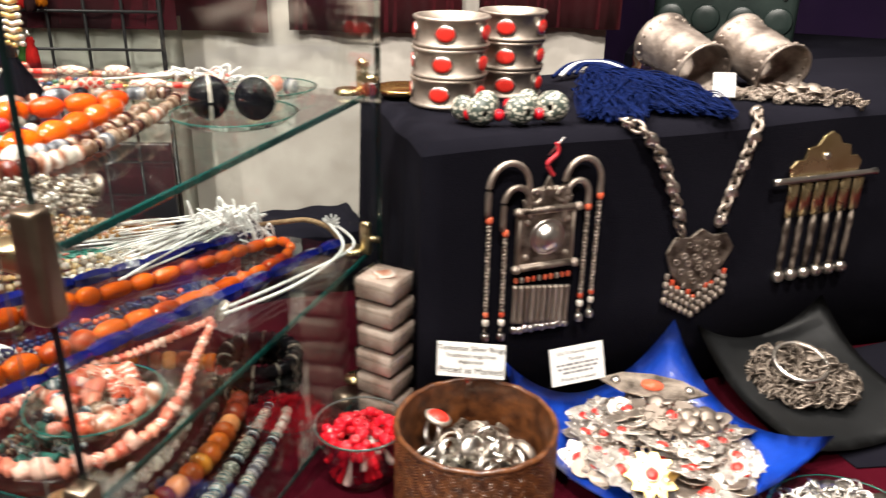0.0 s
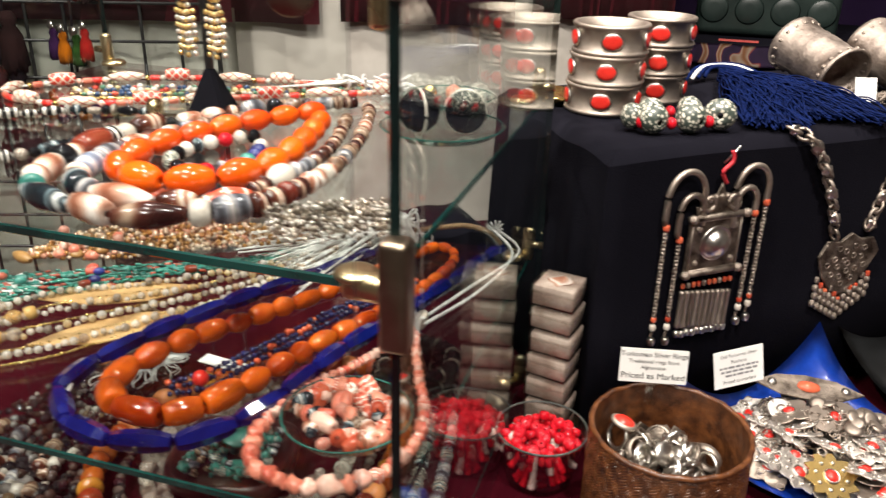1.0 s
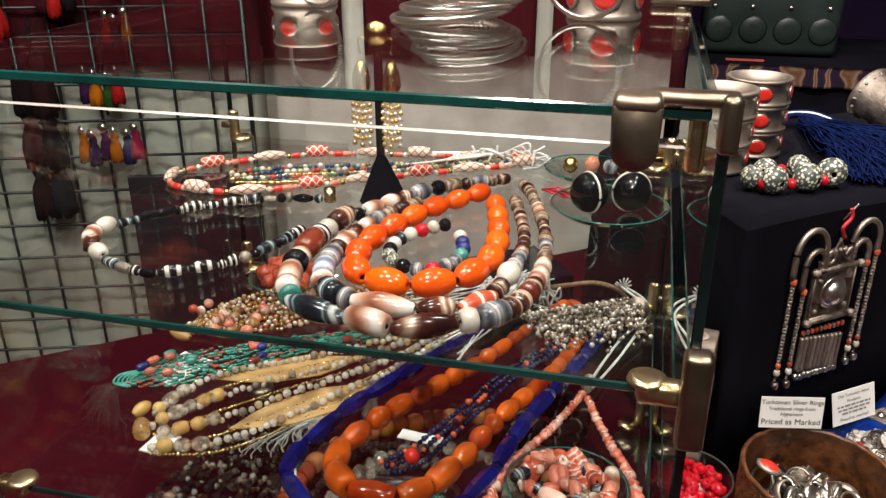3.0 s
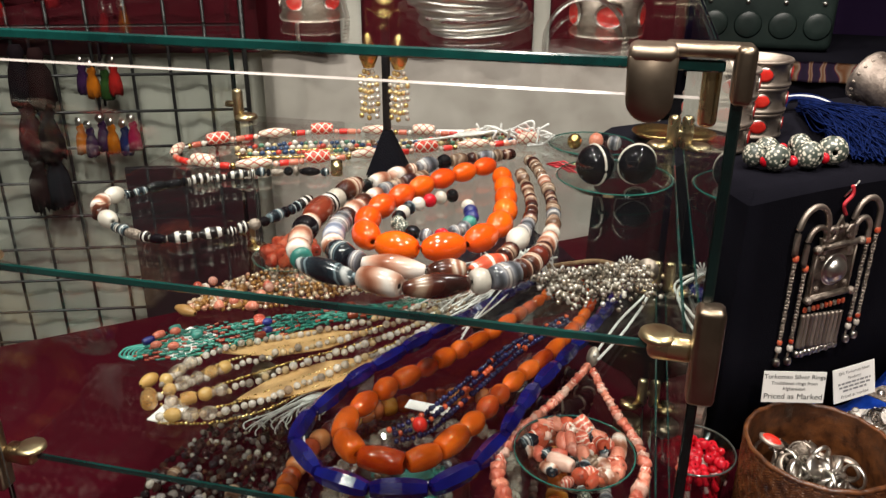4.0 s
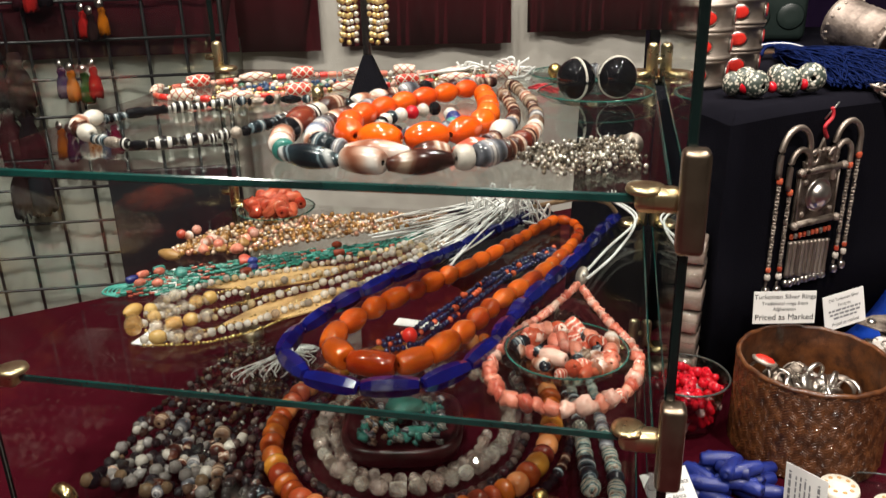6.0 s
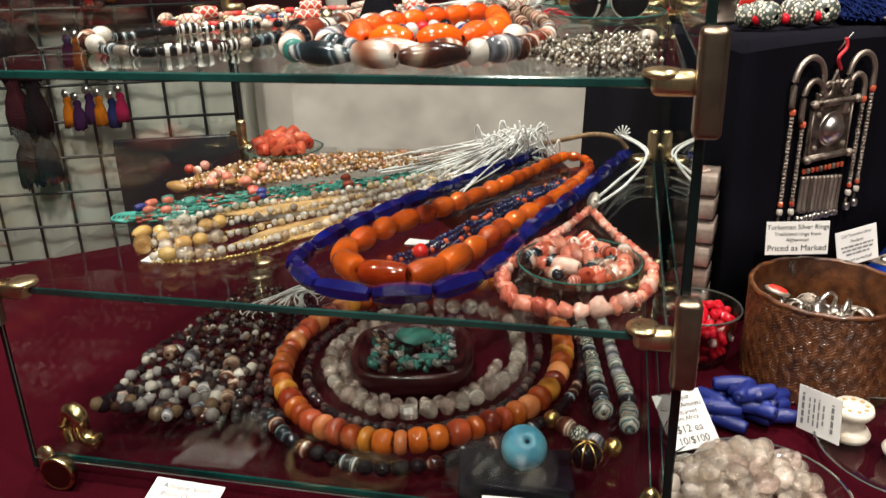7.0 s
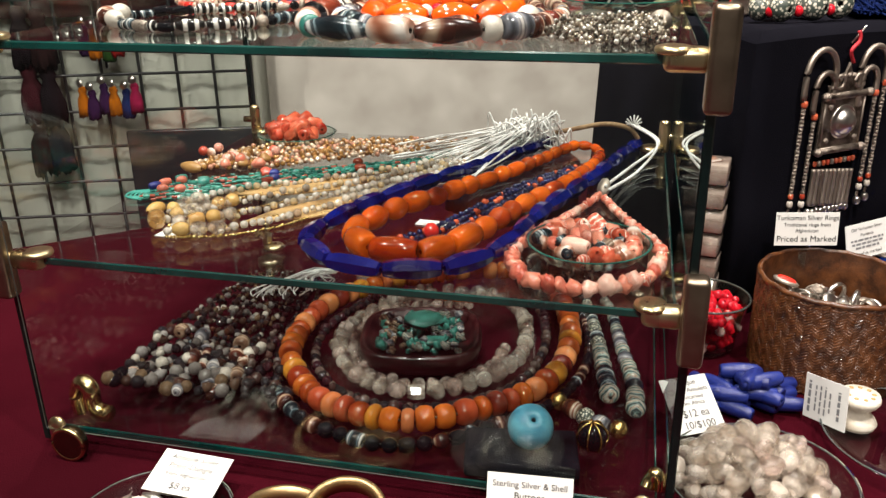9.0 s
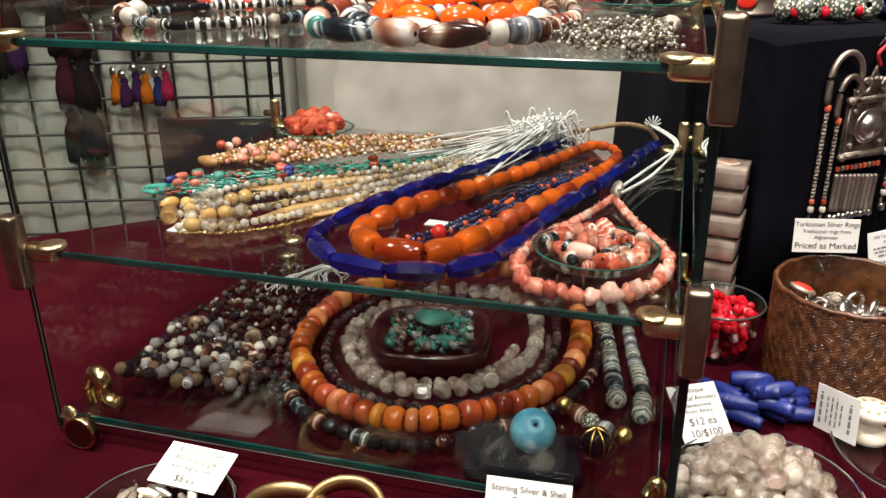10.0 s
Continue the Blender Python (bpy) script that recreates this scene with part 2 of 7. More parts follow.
M["cord_brown"] = surface("brown_twine", (0.16, 0.09, 0.045), (0.30, 0.19, 0.10), 300, 0.9, 0, 0.3)
M["cord_dark"] = surface("dark_cord", (0.02, 0.015, 0.012), (0.05, 0.04, 0.03), 300, 0.9)
M["tassel_blue"] = surface("indigo_silk", (0.0014, 0.004, 0.024), (0.0040, 0.0125, 0.075), 200, 0.7, 0, 0.2)
M["red_silk"] = surface("red_silk", (0.35, 0.01, 0.02), (0.5, 0.02, 0.03), 200, 0.6)
M["basket"] = surface("woven_cane", (0.030, 0.009, 0.0035), (0.135, 0.046, 0.014), 110, 0.34, 0, 0.4, 0.2)
M["blue_tray"] = surface("blue_leatherette", (0.006, 0.050, 0.42), (0.012, 0.085, 0.60), 40, 0.35, 0, 0.08, coat=0.2)
M["black_tray"] = surface("black_leatherette", (0.004, 0.0045, 0.005), (0.009, 0.010, 0.011), 40, 0.55, 0, 0.1)
M["agate_brown"] = banded("brown_agate", [(0.0, (0.035, 0.010, 0.006)), (0.70, (0.11, 0.030, 0.016)), (0.88, (0.50, 0.34, 0.24)), (0.95, (0.74, 0.64, 0.54)), (1.0, (0.30, 0.12, 0.07))], 0.28, 2.5)
M["agate_black"] = banded("black_banded_agate", [(0.0, (0.008, 0.012, 0.016)), (0.60, (0.016, 0.028, 0.036)), (0.74, (0.20, 0.27, 0.30)), (0.82, (0.02, 0.03, 0.036)), (0.94, (0.06, 0.08, 0.09)), (1.0, (0.55, 0.56, 0.55))], 0.45, 2.2)
M["agate_grey"] = banded("grey_agate", [(0.0, (0.05, 0.052, 0.06)), (0.4, (0.15, 0.155, 0.18)), (0.7, (0.30, 0.29, 0.30)), (0.9, (0.16, 0.15, 0.16)), (1.0, (0.52, 0.48, 0.45))], 0.42, 3.5)
M["agate_pink"] = banded("pink_agate", [(0.0, (0.26, 0.09, 0.05)), (0.45, (0.50, 0.28, 0.20)), (0.8, (0.62, 0.46, 0.38)), (1.0, (0.78, 0.70, 0.64))], 0.35, 6.0)
M["agate_red"] = banded("striped_red_stone", [(0.0, (0.50, 0.07, 0.035)), (0.86, (0.58, 0.12, 0.06)), (0.94, (0.8, 0.62, 0.52)), (1.0, (0.82, 0.70, 0.62))], 0.8, 0.4)
M["agate_dull"] = banded("mottled_agate", [(0.0, (0.10, 0.05, 0.03)), (0.5, (0.24, 0.15, 0.10)), (0.8, (0.40, 0.30, 0.22)), (1.0, (0.14, 0.08, 0.05))], 0.4, 7.0)
M["agate_deep"] = banded("deep_brown_agate", [(0.0, (0.022, 0.007, 0.006)), (0.80, (0.06, 0.016, 0.011)), (0.93, (0.16, 0.07, 0.045)), (1.0, (0.40, 0.28, 0.20))], 0.3, 3.0)
M["agate_blue"] = banded("blue_lace_agate", [(0.0, (0.16, 0.19, 0.27)), (0.6, (0.30, 0.33, 0.42)), (1.0, (0.55, 0.54, 0.56))], 0.5, 4.0)
M["carnelian_dark"] = surface("dark_carnelian", (0.10, 0.014, 0.008), (0.28, 0.05, 0.022), 1.2, 0.14, 0, 0.03, 0.4, rand=0.4)
M["zebra"] = banded("black_white_stripe", [(0.0, (0.010, 0.009, 0.009)), (0.62, (0.018, 0.016, 0.016)), (0.74, (0.50, 0.47, 0.43)), (1.0, (0.66, 0.62, 0.57))], 0.8, 0.8)
M["mix_agate"] = mixed("mixed_agate_beads", [(0.010, 0.008, 0.008), (0.03, 0.015, 0.010), (0.07, 0.04, 0.026), (0.012, 0.011, 0.013), (0.14, 0.125, 0.115), (0.42, 0.38, 0.33), (0.05, 0.018, 0.010), (0.018, 0.018, 0.022), (0.11, 0.07, 0.04), (0.24, 0.22, 0.21), (0.010, 0.008, 0.009), (0.025, 0.012, 0.010)], 0.08, coat=0.5)
M["mix_cream"] = mixed("cream_and_bronze_beads", [(0.60, 0.44, 0.30), (0.26, 0.115, 0.033), (0.66, 0.52, 0.40), (0.40, 0.20, 0.06), (0.56, 0.27, 0.18), (0.32, 0.16, 0.05), (0.62, 0.46, 0.34)], 0.2, 0.35, 0.4)
M["mix_green"] = mixed("turquoise_seed_beads", [(0.012, 0.13, 0.095), (0.022, 0.19, 0.14), (0.009, 0.09, 0.07), (0.03, 0.22, 0.17), (0.016, 0.15, 0.12), (0.30, 0.06, 0.035), (0.012, 0.12, 0.095), (0.018, 0.16, 0.12)])
M["mix_citrine"] = mixed("pale_crystal_beads", [(0.86, 0.80, 0.72), (0.90, 0.85, 0.78), (0.78, 0.62, 0.38), (0.84, 0.77, 0.67), (0.44, 0.38, 0.32), (0.76, 0.70, 0.62), (0.66, 0.50, 0.36)], 0.08, coat=0.3, trans=0.55)
M["mix_gold"] = mixed("gilt_seed_beads", [(0.72, 0.50, 0.18), (0.82, 0.62, 0.28), (0.55, 0.36, 0.12)], 0.25, 0.9)
M["mix_navy"] = mixed("navy_coral_beads", [(0.008, 0.010, 0.045), (0.012, 0.016, 0.08), (0.010, 0.012, 0.05), (0.60, 0.10, 0.04), (0.015, 0.02, 0.06), (0.010, 0.012, 0.05)])
M["mix_pearl"] = mixed("pearl_and_silver_beads", [(0.42, 0.36, 0.29), (0.66, 0.61, 0.53), (0.24, 0.20, 0.16), (0.12, 0.10, 0.08), (0.72, 0.68, 0.62), (0.30, 0.24, 0.18)], 0.2, 0.6)
M["mix_dark"] = mixed("garnet_and_smoky_beads", [(0.035, 0.010, 0.014), (0.02, 0.016, 0.016), (0.06, 0.03, 0.025), (0.015, 0.012, 0.014), (0.10, 0.07, 0.06)], 0.12)
M["mix_goldpearl"] = mixed("gilt_and_pearl_drops", [(0.72, 0.52, 0.22), (0.78, 0.72, 0.62), (0.60, 0.42, 0.16), (0.82, 0.62, 0.30), (0.74, 0.68, 0.58)], 0.2, 0.6)
M["mix_red"] = mixed("red_glass_beads", [(0.50, 0.006, 0.014), (0.62, 0.010, 0.024), (0.42, 0.005, 0.010), (0.58, 0.010, 0.020), (0.72, 0.50, 0.46)], 0.15)
M["mix_redwhite"] = mixed("small_mixed_beads", [(0.02, 0.05, 0.12), (0.45, 0.05, 0.03), (0.06, 0.16, 0.10), (0.5, 0.40, 0.2), (0.55, 0.5, 0.45), (0.12, 0.06, 0.03)], 0.3)
M["label_red"] = surface("red_label", (0.45, 0.05, 0.05), (0.6, 0.12, 0.1), 40, 0.5)
M["green_case"] = surface("dark_green_case", (0.010, 0.018, 0.016), (0.022, 0.034, 0.030), 12, 0.38, 0, 0.1)
M["embroidery"] = banded("embroidered_border", [(0.0, (0.02, 0.008, 0.035)), (0.55, (0.03, 0.010, 0.05)), (0.66, (0.26, 0.05, 0.04)), (0.80, (0.40, 0.32, 0.24)), (1.0, (0.25, 0.10, 0.04))], 6.0, 14.0, 0.8, "X")
M["bronze"] = surface("dull_bronze", (0.34, 0.22, 0.10), (0.56, 0.39, 0.20), 12, 0.34, 1.0, 0.1, rough2=0.5)
M["leaf"] = surface("dry_leaf", (0.36, 0.20, 0.07), (0.52, 0.33, 0.14), 60, 0.7, 0, 0.3)
M["honey"] = surface("honey_agate", (0.35, 0.17, 0.04), (0.62, 0.42, 0.16), 1.3, 0.15, 0, 0.03, 0.4, rand=0.6)
M["foam"] = surface("pale_foam", (0.28, 0.20, 0.16), (0.54, 0.45, 0.39), 60, 0.8, 0, 0.2)
M["shell_carved"] = banded("carved_bone", [(0.0, (0.05, 0.03, 0.025)), (0.25, (0.10, 0.06, 0.05)), (0.32, (0.68, 0.62, 0.52)), (1.0, (0.76, 0.71, 0.62))], 1.2, 3.0)
M["shell"] = surface("shell", (0.60, 0.52, 0.40), (0.82, 0.77, 0.68), 60, 0.35, 0, 0.3)
M["wood_light"] = surface("carved_wood", (0.22, 0.10, 0.03), (0.42, 0.23, 0.08), 3, 0.35, 0, 0.2, 0.2, rand=0.5)


def speckle(name):
    m, n, l, b = nodes_of(name)
    v = n.new("ShaderNodeTexVoronoi")
    v.inputs["Scale"].default_value = 8.0
    l.new(coords(n, l), v.inputs["Vector"])
    r = ramp(n, [(0.0, (0.72, 0.68, 0.58)), (0.38, (0.58, 0.55, 0.45)), (0.48, (0.07, 0.085, 0.07)), (1.0, (0.04, 0.055, 0.045))])
    l.new(v.outputs["Distance"], r.inputs[0]), l.new(r.outputs[0], b.inputs["Base Color"])
    b.inputs["Roughness"].default_value = 0.4
    return m


M["spotted"] = speckle("speckled_glass")


def latticed(name, ground, line, cells):
    """Carved bone: a criss-cross of fine lines round and along the bead."""
    m, n, l, b = nodes_of(name)
    tc, sep = n.new("ShaderNodeTexCoord"), n.new("ShaderNodeSeparateXYZ")
    l.new(tc.outputs["Object"], sep.inputs[0])
    turn = n.new("ShaderNodeMath")
    turn.operation = "ARCTAN2"
    l.new(sep.outputs[1], turn.inputs[0]), l.new(sep.outputs[0], turn.inputs[1])
    waves = []
    for sign_ in (1.0, -1.0):
        mad, sc, sn, ab = (n.new("ShaderNodeMath") for _ in range(4))
        sc.operation, sc.inputs[1].default_value = "MULTIPLY", sign_ * cells
        mad.operation, mad.inputs[1].default_value = "MULTIPLY_ADD", 9.0
        sn.operation, ab.operation = "SINE", "ABSOLUTE"
        l.new(turn.outputs[0], sc.inputs[0]), l.new(sep.outputs[2], mad.inputs[0]), l.new(sc.outputs[0], mad.inputs[2])
        l.new(mad.outputs[0], sn.inputs[0]), l.new(sn.outputs[0], ab.inputs[0])
        waves.append(ab.outputs[0])
    low = n.new("ShaderNodeMath")
    low.operation = "MINIMUM"
    l.new(waves[0], low.inputs[0]), l.new(waves[1], low.inputs[1])
    r = ramp(n, [(0.0, line), (0.20, line), (0.34, ground), (1.0, ground)])
    l.new(low.outputs[0], r.inputs[0]), l.new(r.outputs[0], b.inputs["Base Color"])
    b.inputs["Roughness"].default_value = 0.35
    return m


M["bone_lattice"] = latticed("red_lattice_bone", (0.62, 0.045, 0.025), (0.78, 0.68, 0.56), 2.0)
M["bone_pale"] = latticed("pale_lattice_bone", (0.74, 0.64, 0.52), (0.40, 0.06, 0.035), 2.0)


def clear_stone(name, c1, c2, clear):
    """Milky rock crystal: partly see-through, polished, with veils inside."""
    m = surface(name, c1, c2, 1.6, 0.25, 0, 0.10, 0.0, 0.0, rand=0.8)
    n, l = m.node_tree.nodes, m.node_tree.links
    b = n["Principled BSDF"]
    b.inputs["Specular IOR Level"].default_value = 0.1
    tr, gl, lw = n.new("ShaderNodeBsdfTransparent"), n.new("ShaderNodeBsdfGlossy"), n.new("ShaderNodeLayerWeight")
    gs, m2 = n.new("ShaderNodeBsdfRefraction"), n.new("ShaderNodeMixShader")
    gs.inputs["Color"].default_value, gs.inputs["Roughness"].default_value, gs.inputs["IOR"].default_value = (0.98, 0.96, 0.93, 1), 0.02, 1.42
    m2.inputs[0].default_value = 0.22
    m1, mx, up, sch = n.new("ShaderNodeMixShader"), n.new("ShaderNodeMixShader"), n.new("ShaderNodeMath"), n.new("ShaderNodeMath")
    tr.inputs[0].default_value, m1.inputs[0].default_value = (0.98, 0.95, 0.92, 1), clear
    gl.inputs["Roughness"].default_value, lw.inputs["Blend"].default_value = 0.06, 0.5
    up.operation, up.inputs[1].default_value = "POWER", 3.0
    sch.operation, sch.inputs[1].default_value, sch.inputs[2].default_value = "MULTIPLY_ADD", 0.60, 0.10
    l.new(lw.outputs["Facing"], up.inputs[0]), l.new(up.outputs[0], sch.inputs[0])
    veil, vr = n.new("ShaderNodeTexNoise"), n.new("ShaderNodeMapRange")
    veil.inputs["Scale"].default_value, veil.inputs["Detail"].default_value, veil.inputs["Distortion"].default_value = 1.1, 2.0, 0.4
    vr.inputs["From Min"].default_value, vr.inputs["From Max"].default_value = 0.40, 0.66
    vr.inputs["To Min"].default_value, vr.inputs["To Max"].default_value = min(0.97, clear + 0.10), max(0.0, clear - 0.30)
    l.new(coords(n, l), veil.inputs["Vector"]), l.new(veil.outputs[0], vr.inputs[0]), l.new(vr.outputs[0], m1.inputs[0])
    l.new(b.outputs[0], m1.inputs[1]), l.new(tr.outputs[0], m2.inputs[1]), l.new(gs.outputs[0], m2.inputs[2]), l.new(m2.outputs[0], m1.inputs[2])
    l.new(sch.outputs[0], mx.inputs[0]), l.new(m1.outputs[0], mx.inputs[1]), l.new(gl.outputs[0], mx.inputs[2])
    l.new(mx.outputs[0], n["Material Output"].inputs[0])
    return m


M["crystal"] = clear_stone("rock_crystal", (0.68, 0.58, 0.47), (0.97, 0.90, 0.80), 0.86)
M["rose"] = clear_stone("rose_quartz", (0.66, 0.49, 0.41), (0.96, 0.82, 0.73), 0.86)
M["topaz"] = clear_stone("honey_quartz", (0.42, 0.20, 0.05), (0.80, 0.56, 0.24), 0.5)

# ---- builders ----
WORLD = {}


def thing(name, label, category, group="", at=(0, 0, 0), kind=""):
    ob = new(name)
    ob.empty_display_size = 0.01
    ob.location = at
    WORLD[ob] = Matrix.Translation(at)
    return tagged(ob, label, category, group, kind)


def to_mesh(bm, name, smooth=True):
    me = bpy.data.meshes.new(name)
    bm.to_mesh(me)
    bm.free()
    if smooth:
        me.shade_smooth()
    return me


def part(name, bm, material, parent=None, label="", m=None, smooth=True):
    """Links a bmesh or a shared mesh as one object under a thing or a part; m: its pose in the world."""
    me = to_mesh(bm, name, smooth) if isinstance(bm, bmesh.types.BMesh) else bm
    if material is not None and not me.materials:
        me.materials.append(material)
    ob = new(name, me)
    m = Matrix() if m is None else m
    WORLD[ob] = m
    if parent is None:
        ob.matrix_basis = m
    else:
        ob.parent = parent
        ob.matrix_basis = WORLD[parent].inverted() @ m
    if material is not None and me.materials[0] != material:
        ob.material_slots[0].link = "OBJECT"
        ob.material_slots[0].material = material
    return tagged(ob, label) if label else ob


def lathe(profile, seg=20, closed=False):
    bm = bmesh.new()
    rings = []
    for r, z in profile:
        if r < 1e-6:
            rings.append([bm.verts.new((0, 0, z))])
        else:
            rings.append([bm.verts.new((r * math.cos(2 * math.pi * k / seg), r * math.sin(2 * math.pi * k / seg), z)) for k in range(seg)])
    pairs = list(zip(rings, rings[1:])) + ([(rings[-1], rings[0])] if closed else [])
    for a, b in pairs:
        for k in range(seg):
            f = [a[k % len(a)], a[(k + 1) % len(a)], b[(k + 1) % len(b)], b[k % len(b)]]
            f = list(dict.fromkeys(f))
            if len(f) > 2:
                bm.faces.new(f)
    bmesh.ops.recalc_face_normals(bm, faces=bm.faces)
    return bm


def rbox(sx, sy, sz, bevel=0.001, segs=2):
    bm = bmesh.new()
    bmesh.ops.create_cube(bm, size=1.0, matrix=Matrix.Diagonal((sx, sy, sz, 1)))
    if bevel:
        bmesh.ops.bevel(bm, geom=list(bm.edges), offset=bevel, segments=segs, affect="EDGES", profile=0.5)
    return bm


def spline(points, closed=False, steps=14):
    """A smooth line through a few points."""
    p = [Vector(q if len(q) == 3 else (*q, 0.0)) for q in points]
    n, out = len(p), []
    for i in range(n if closed else n - 1):
        a, b, c, d = (p[(i + k) % n] if closed else p[min(max(i + k, 0), n - 1)] for k in (-1, 0, 1, 2))
        for s in range(steps):
            t = s / steps
            out.append(0.5 * (2 * b + (c - a) * t + (2 * a - 5 * b + 4 * c - d) * t * t + (3 * b - a - 3 * c + d) * t ** 3))
    out.append(p[0] if closed else p[-1])
    return out


def along(line):
    """The length of a line and a function from length to point and direction."""
    d = np.array([list(v) for v in line])
    s = np.concatenate([[0], np.cumsum(np.linalg.norm(np.diff(d, axis=0), axis=1))])

    def at(x):
        x = min(max(x, 0.0), s[-1])
        q = Vector([float(np.interp(x, s, d[:, k])) for k in range(3)])
        e = min(s[-1], x + 0.002)
        b = max(0.0, e - 0.004)
        v = Vector([float(np.interp(e, s, d[:, k]) - np.interp(b, s, d[:, k])) for k in range(3)])
        return q, v.normalized()
    return float(s[-1]), at


def tube_data(line, r, seg=6, closed=False):
    pts = [Vector(p) for p in line]
    verts, faces, n = [], [], len(pts)
    up = Vector((0, 0, 1))
    for i, p in enumerate(pts):
        a, b = (pts[(i - 1) % n], pts[(i + 1) % n]) if closed else (pts[max(i - 1, 0)], pts[min(i + 1, n - 1)])
        d = (b - a).normalized() if (b - a).length > 1e-9 else Vector((1, 0, 0))
        x = d.cross(up)
        x = d.cross(Vector((1, 0, 0))) if x.length < 0.05 else x
        x.normalize()
        y = d.cross(x)
        verts += [p + r * (x * math.cos(2 * math.pi * k / seg) + y * math.sin(2 * math.pi * k / seg)) for k in range(seg)]
    for i in range(n if closed else n - 1):
        j = (i + 1) % n
        faces += [(i * seg + k, i * seg + (k + 1) % seg, j * seg + (k + 1) % seg, j * seg + k) for k in range(seg)]
    if not closed:
        faces += [tuple(range(seg))[::-1], tuple((n - 1) * seg + k for k in range(seg))]
    return [tuple(v) for v in verts], faces


def tube(line, r, seg=6, closed=False):
    """A round cord along a line of points."""
    me = bpy.data.meshes.new("cord")
    verts, faces = tube_data(line, r, seg, closed)
    me.from_pydata(verts, [], faces)
    me.shade_smooth()
    return me


def fibres(owner, name, lines, r, material, label="", seg=4):
    """Many fine threads or links joined into one part."""
    me, vs, fs = bpy.data.meshes.new(name), [], []
    for line, closed in lines:
        v, f = tube_data(line, r, seg, closed)
        fs += [tuple(k + len(vs) for k in q) for q in f]
        vs += v
    me.from_pydata(vs, [], fs)
    me.shade_smooth()
    ob = part(name, me, material, owner, label)
    ob["kind"] = "stuff"
    return ob


def turned(pos, direction, sx, sy, sz, spin=0.0):
    """A pose with its z axis along direction, scaled."""
    q = Vector(direction).to_track_quat("Z", "Y").to_matrix().to_4x4()
    return Matrix.Translation(pos) @ q @ Matrix.Rotation(spin, 4, "Z") @ Matrix.Diagonal((sx, sy, sz, 1))


def sphere_profile(n=8, sq=1.0):
    return [(0.5 * abs(math.sin(math.pi * k / n)) ** sq, -0.5 * math.cos(math.pi * k / n)) for k in range(n + 1)]


def chunk(seed, rough=0.22, sub=2):
    bm = bmesh.new()
    bmesh.ops.create_icosphere(bm, subdivisions=sub, radius=0.5)
    for v in bm.verts:
        v.co *= 1 + rough * noise.noise(v.co * 2.6 + Vector((seed * 7.1, seed * 3.3, 0))) * 1.6
    return bm


PROFILES = {
    "round": (sphere_profile(8), 14),
    "oval": ([(0.10, -0.5), (0.28, -0.44), (0.42, -0.28), (0.49, -0.1), (0.5, 0.0), (0.49, 0.1), (0.42, 0.28), (0.28, 0.44), (0.10, 0.5), (0.08, 0.44)], 16),
    "barrel": ([(0.10, -0.48), (0.33, -0.5), (0.40, -0.45), (0.47, -0.25), (0.5, 0.0), (0.47, 0.25), (0.40, 0.45), (0.33, 0.5), (0.10, 0.48)], 16),
    "disc": ([(0.10, -0.42), (0.30, -0.5), (0.42, -0.42), (0.5, -0.15), (0.5, 0.15), (0.42, 0.42), (0.30, 0.5), (0.10, 0.42)], 18),
    "tube": ([(0.15, -0.48), (0.42, -0.5), (0.5, -0.46), (0.5, 0.46), (0.42, 0.5), (0.15, 0.48)], 14),
    "long": ([(0.10, -0.5), (0.24, -0.48), (0.38, -0.3), (0.47, -0.12), (0.5, 0.0), (0.47, 0.12), (0.38, 0.3), (0.24, 0.48), (0.10, 0.5)], 16),
}
BEADS = {}


def bead(kind, material):
    """The shared mesh of one kind of bead in one material, 1 across and 1 long."""
    key = (kind, material.name)
    if key not in BEADS:
        if kind == "pebble":
            bm = chunk(len(BEADS) + 1, 0.15, 3)
        elif kind.startswith("chunk"):
            bm = chunk(len(BEADS) + 1, 0.46)
        elif kind == "spindle":
            bm = lathe([(0.14, -0.5), (0.34, -0.48), (0.46, -0.30), (0.5, -0.06), (0.5, 0.06), (0.46, 0.30), (0.34, 0.48), (0.14, 0.5)], 6)
        elif kind == "facet":
            bm = lathe([(0.15, -0.5), (0.40, -0.47), (0.5, -0.25), (0.5, 0.25), (0.40, 0.47), (0.15, 0.5)], 7)
        else:
            bm = lathe(*PROFILES[kind])
        me = to_mesh(bm, "bead", kind not in ("facet", "spindle"))
        me.materials.append(material)
        BEADS[key] = me
    return BEADS[key]


def strung(owner, points, base, beads, closed=False, start=0.0, stop=None, gap=0.0004, sink=0.0, cord=None, lift=None, stray=0.0):
    """Threads beads, each an object, on a line lying on a surface at height base. beads(i, s) gives kind, across, long, material."""
    length, at = along(spline(points, closed))
    stop = length if stop is None else stop
    s, i, line = start, 0, []
    while True:
        kind, across, lng, material = beads(i, s / length)
        if s + lng * 0.8 > stop:
            break
        p, d = at(s + lng / 2)
        zz = base + across / 2 - sink + (lift(s / length) if lift else 0.0)
        p = Vector((p.x, p.y, zz))
        d = d + stray * Vector((random.uniform(-1, 1), random.uniform(-1, 1), random.uniform(-1, 1)))
        part("bead", bead(kind, material), None, owner, m=turned(p, d, across, across, lng, random.uniform(0, 6.28)))
        line.append(p)
        s += lng + gap
        i += 1
    if cord is not None and len(line) > 2:
        part("cord", tube(line, 0.0009, 5, closed), cord, owner)
    return line


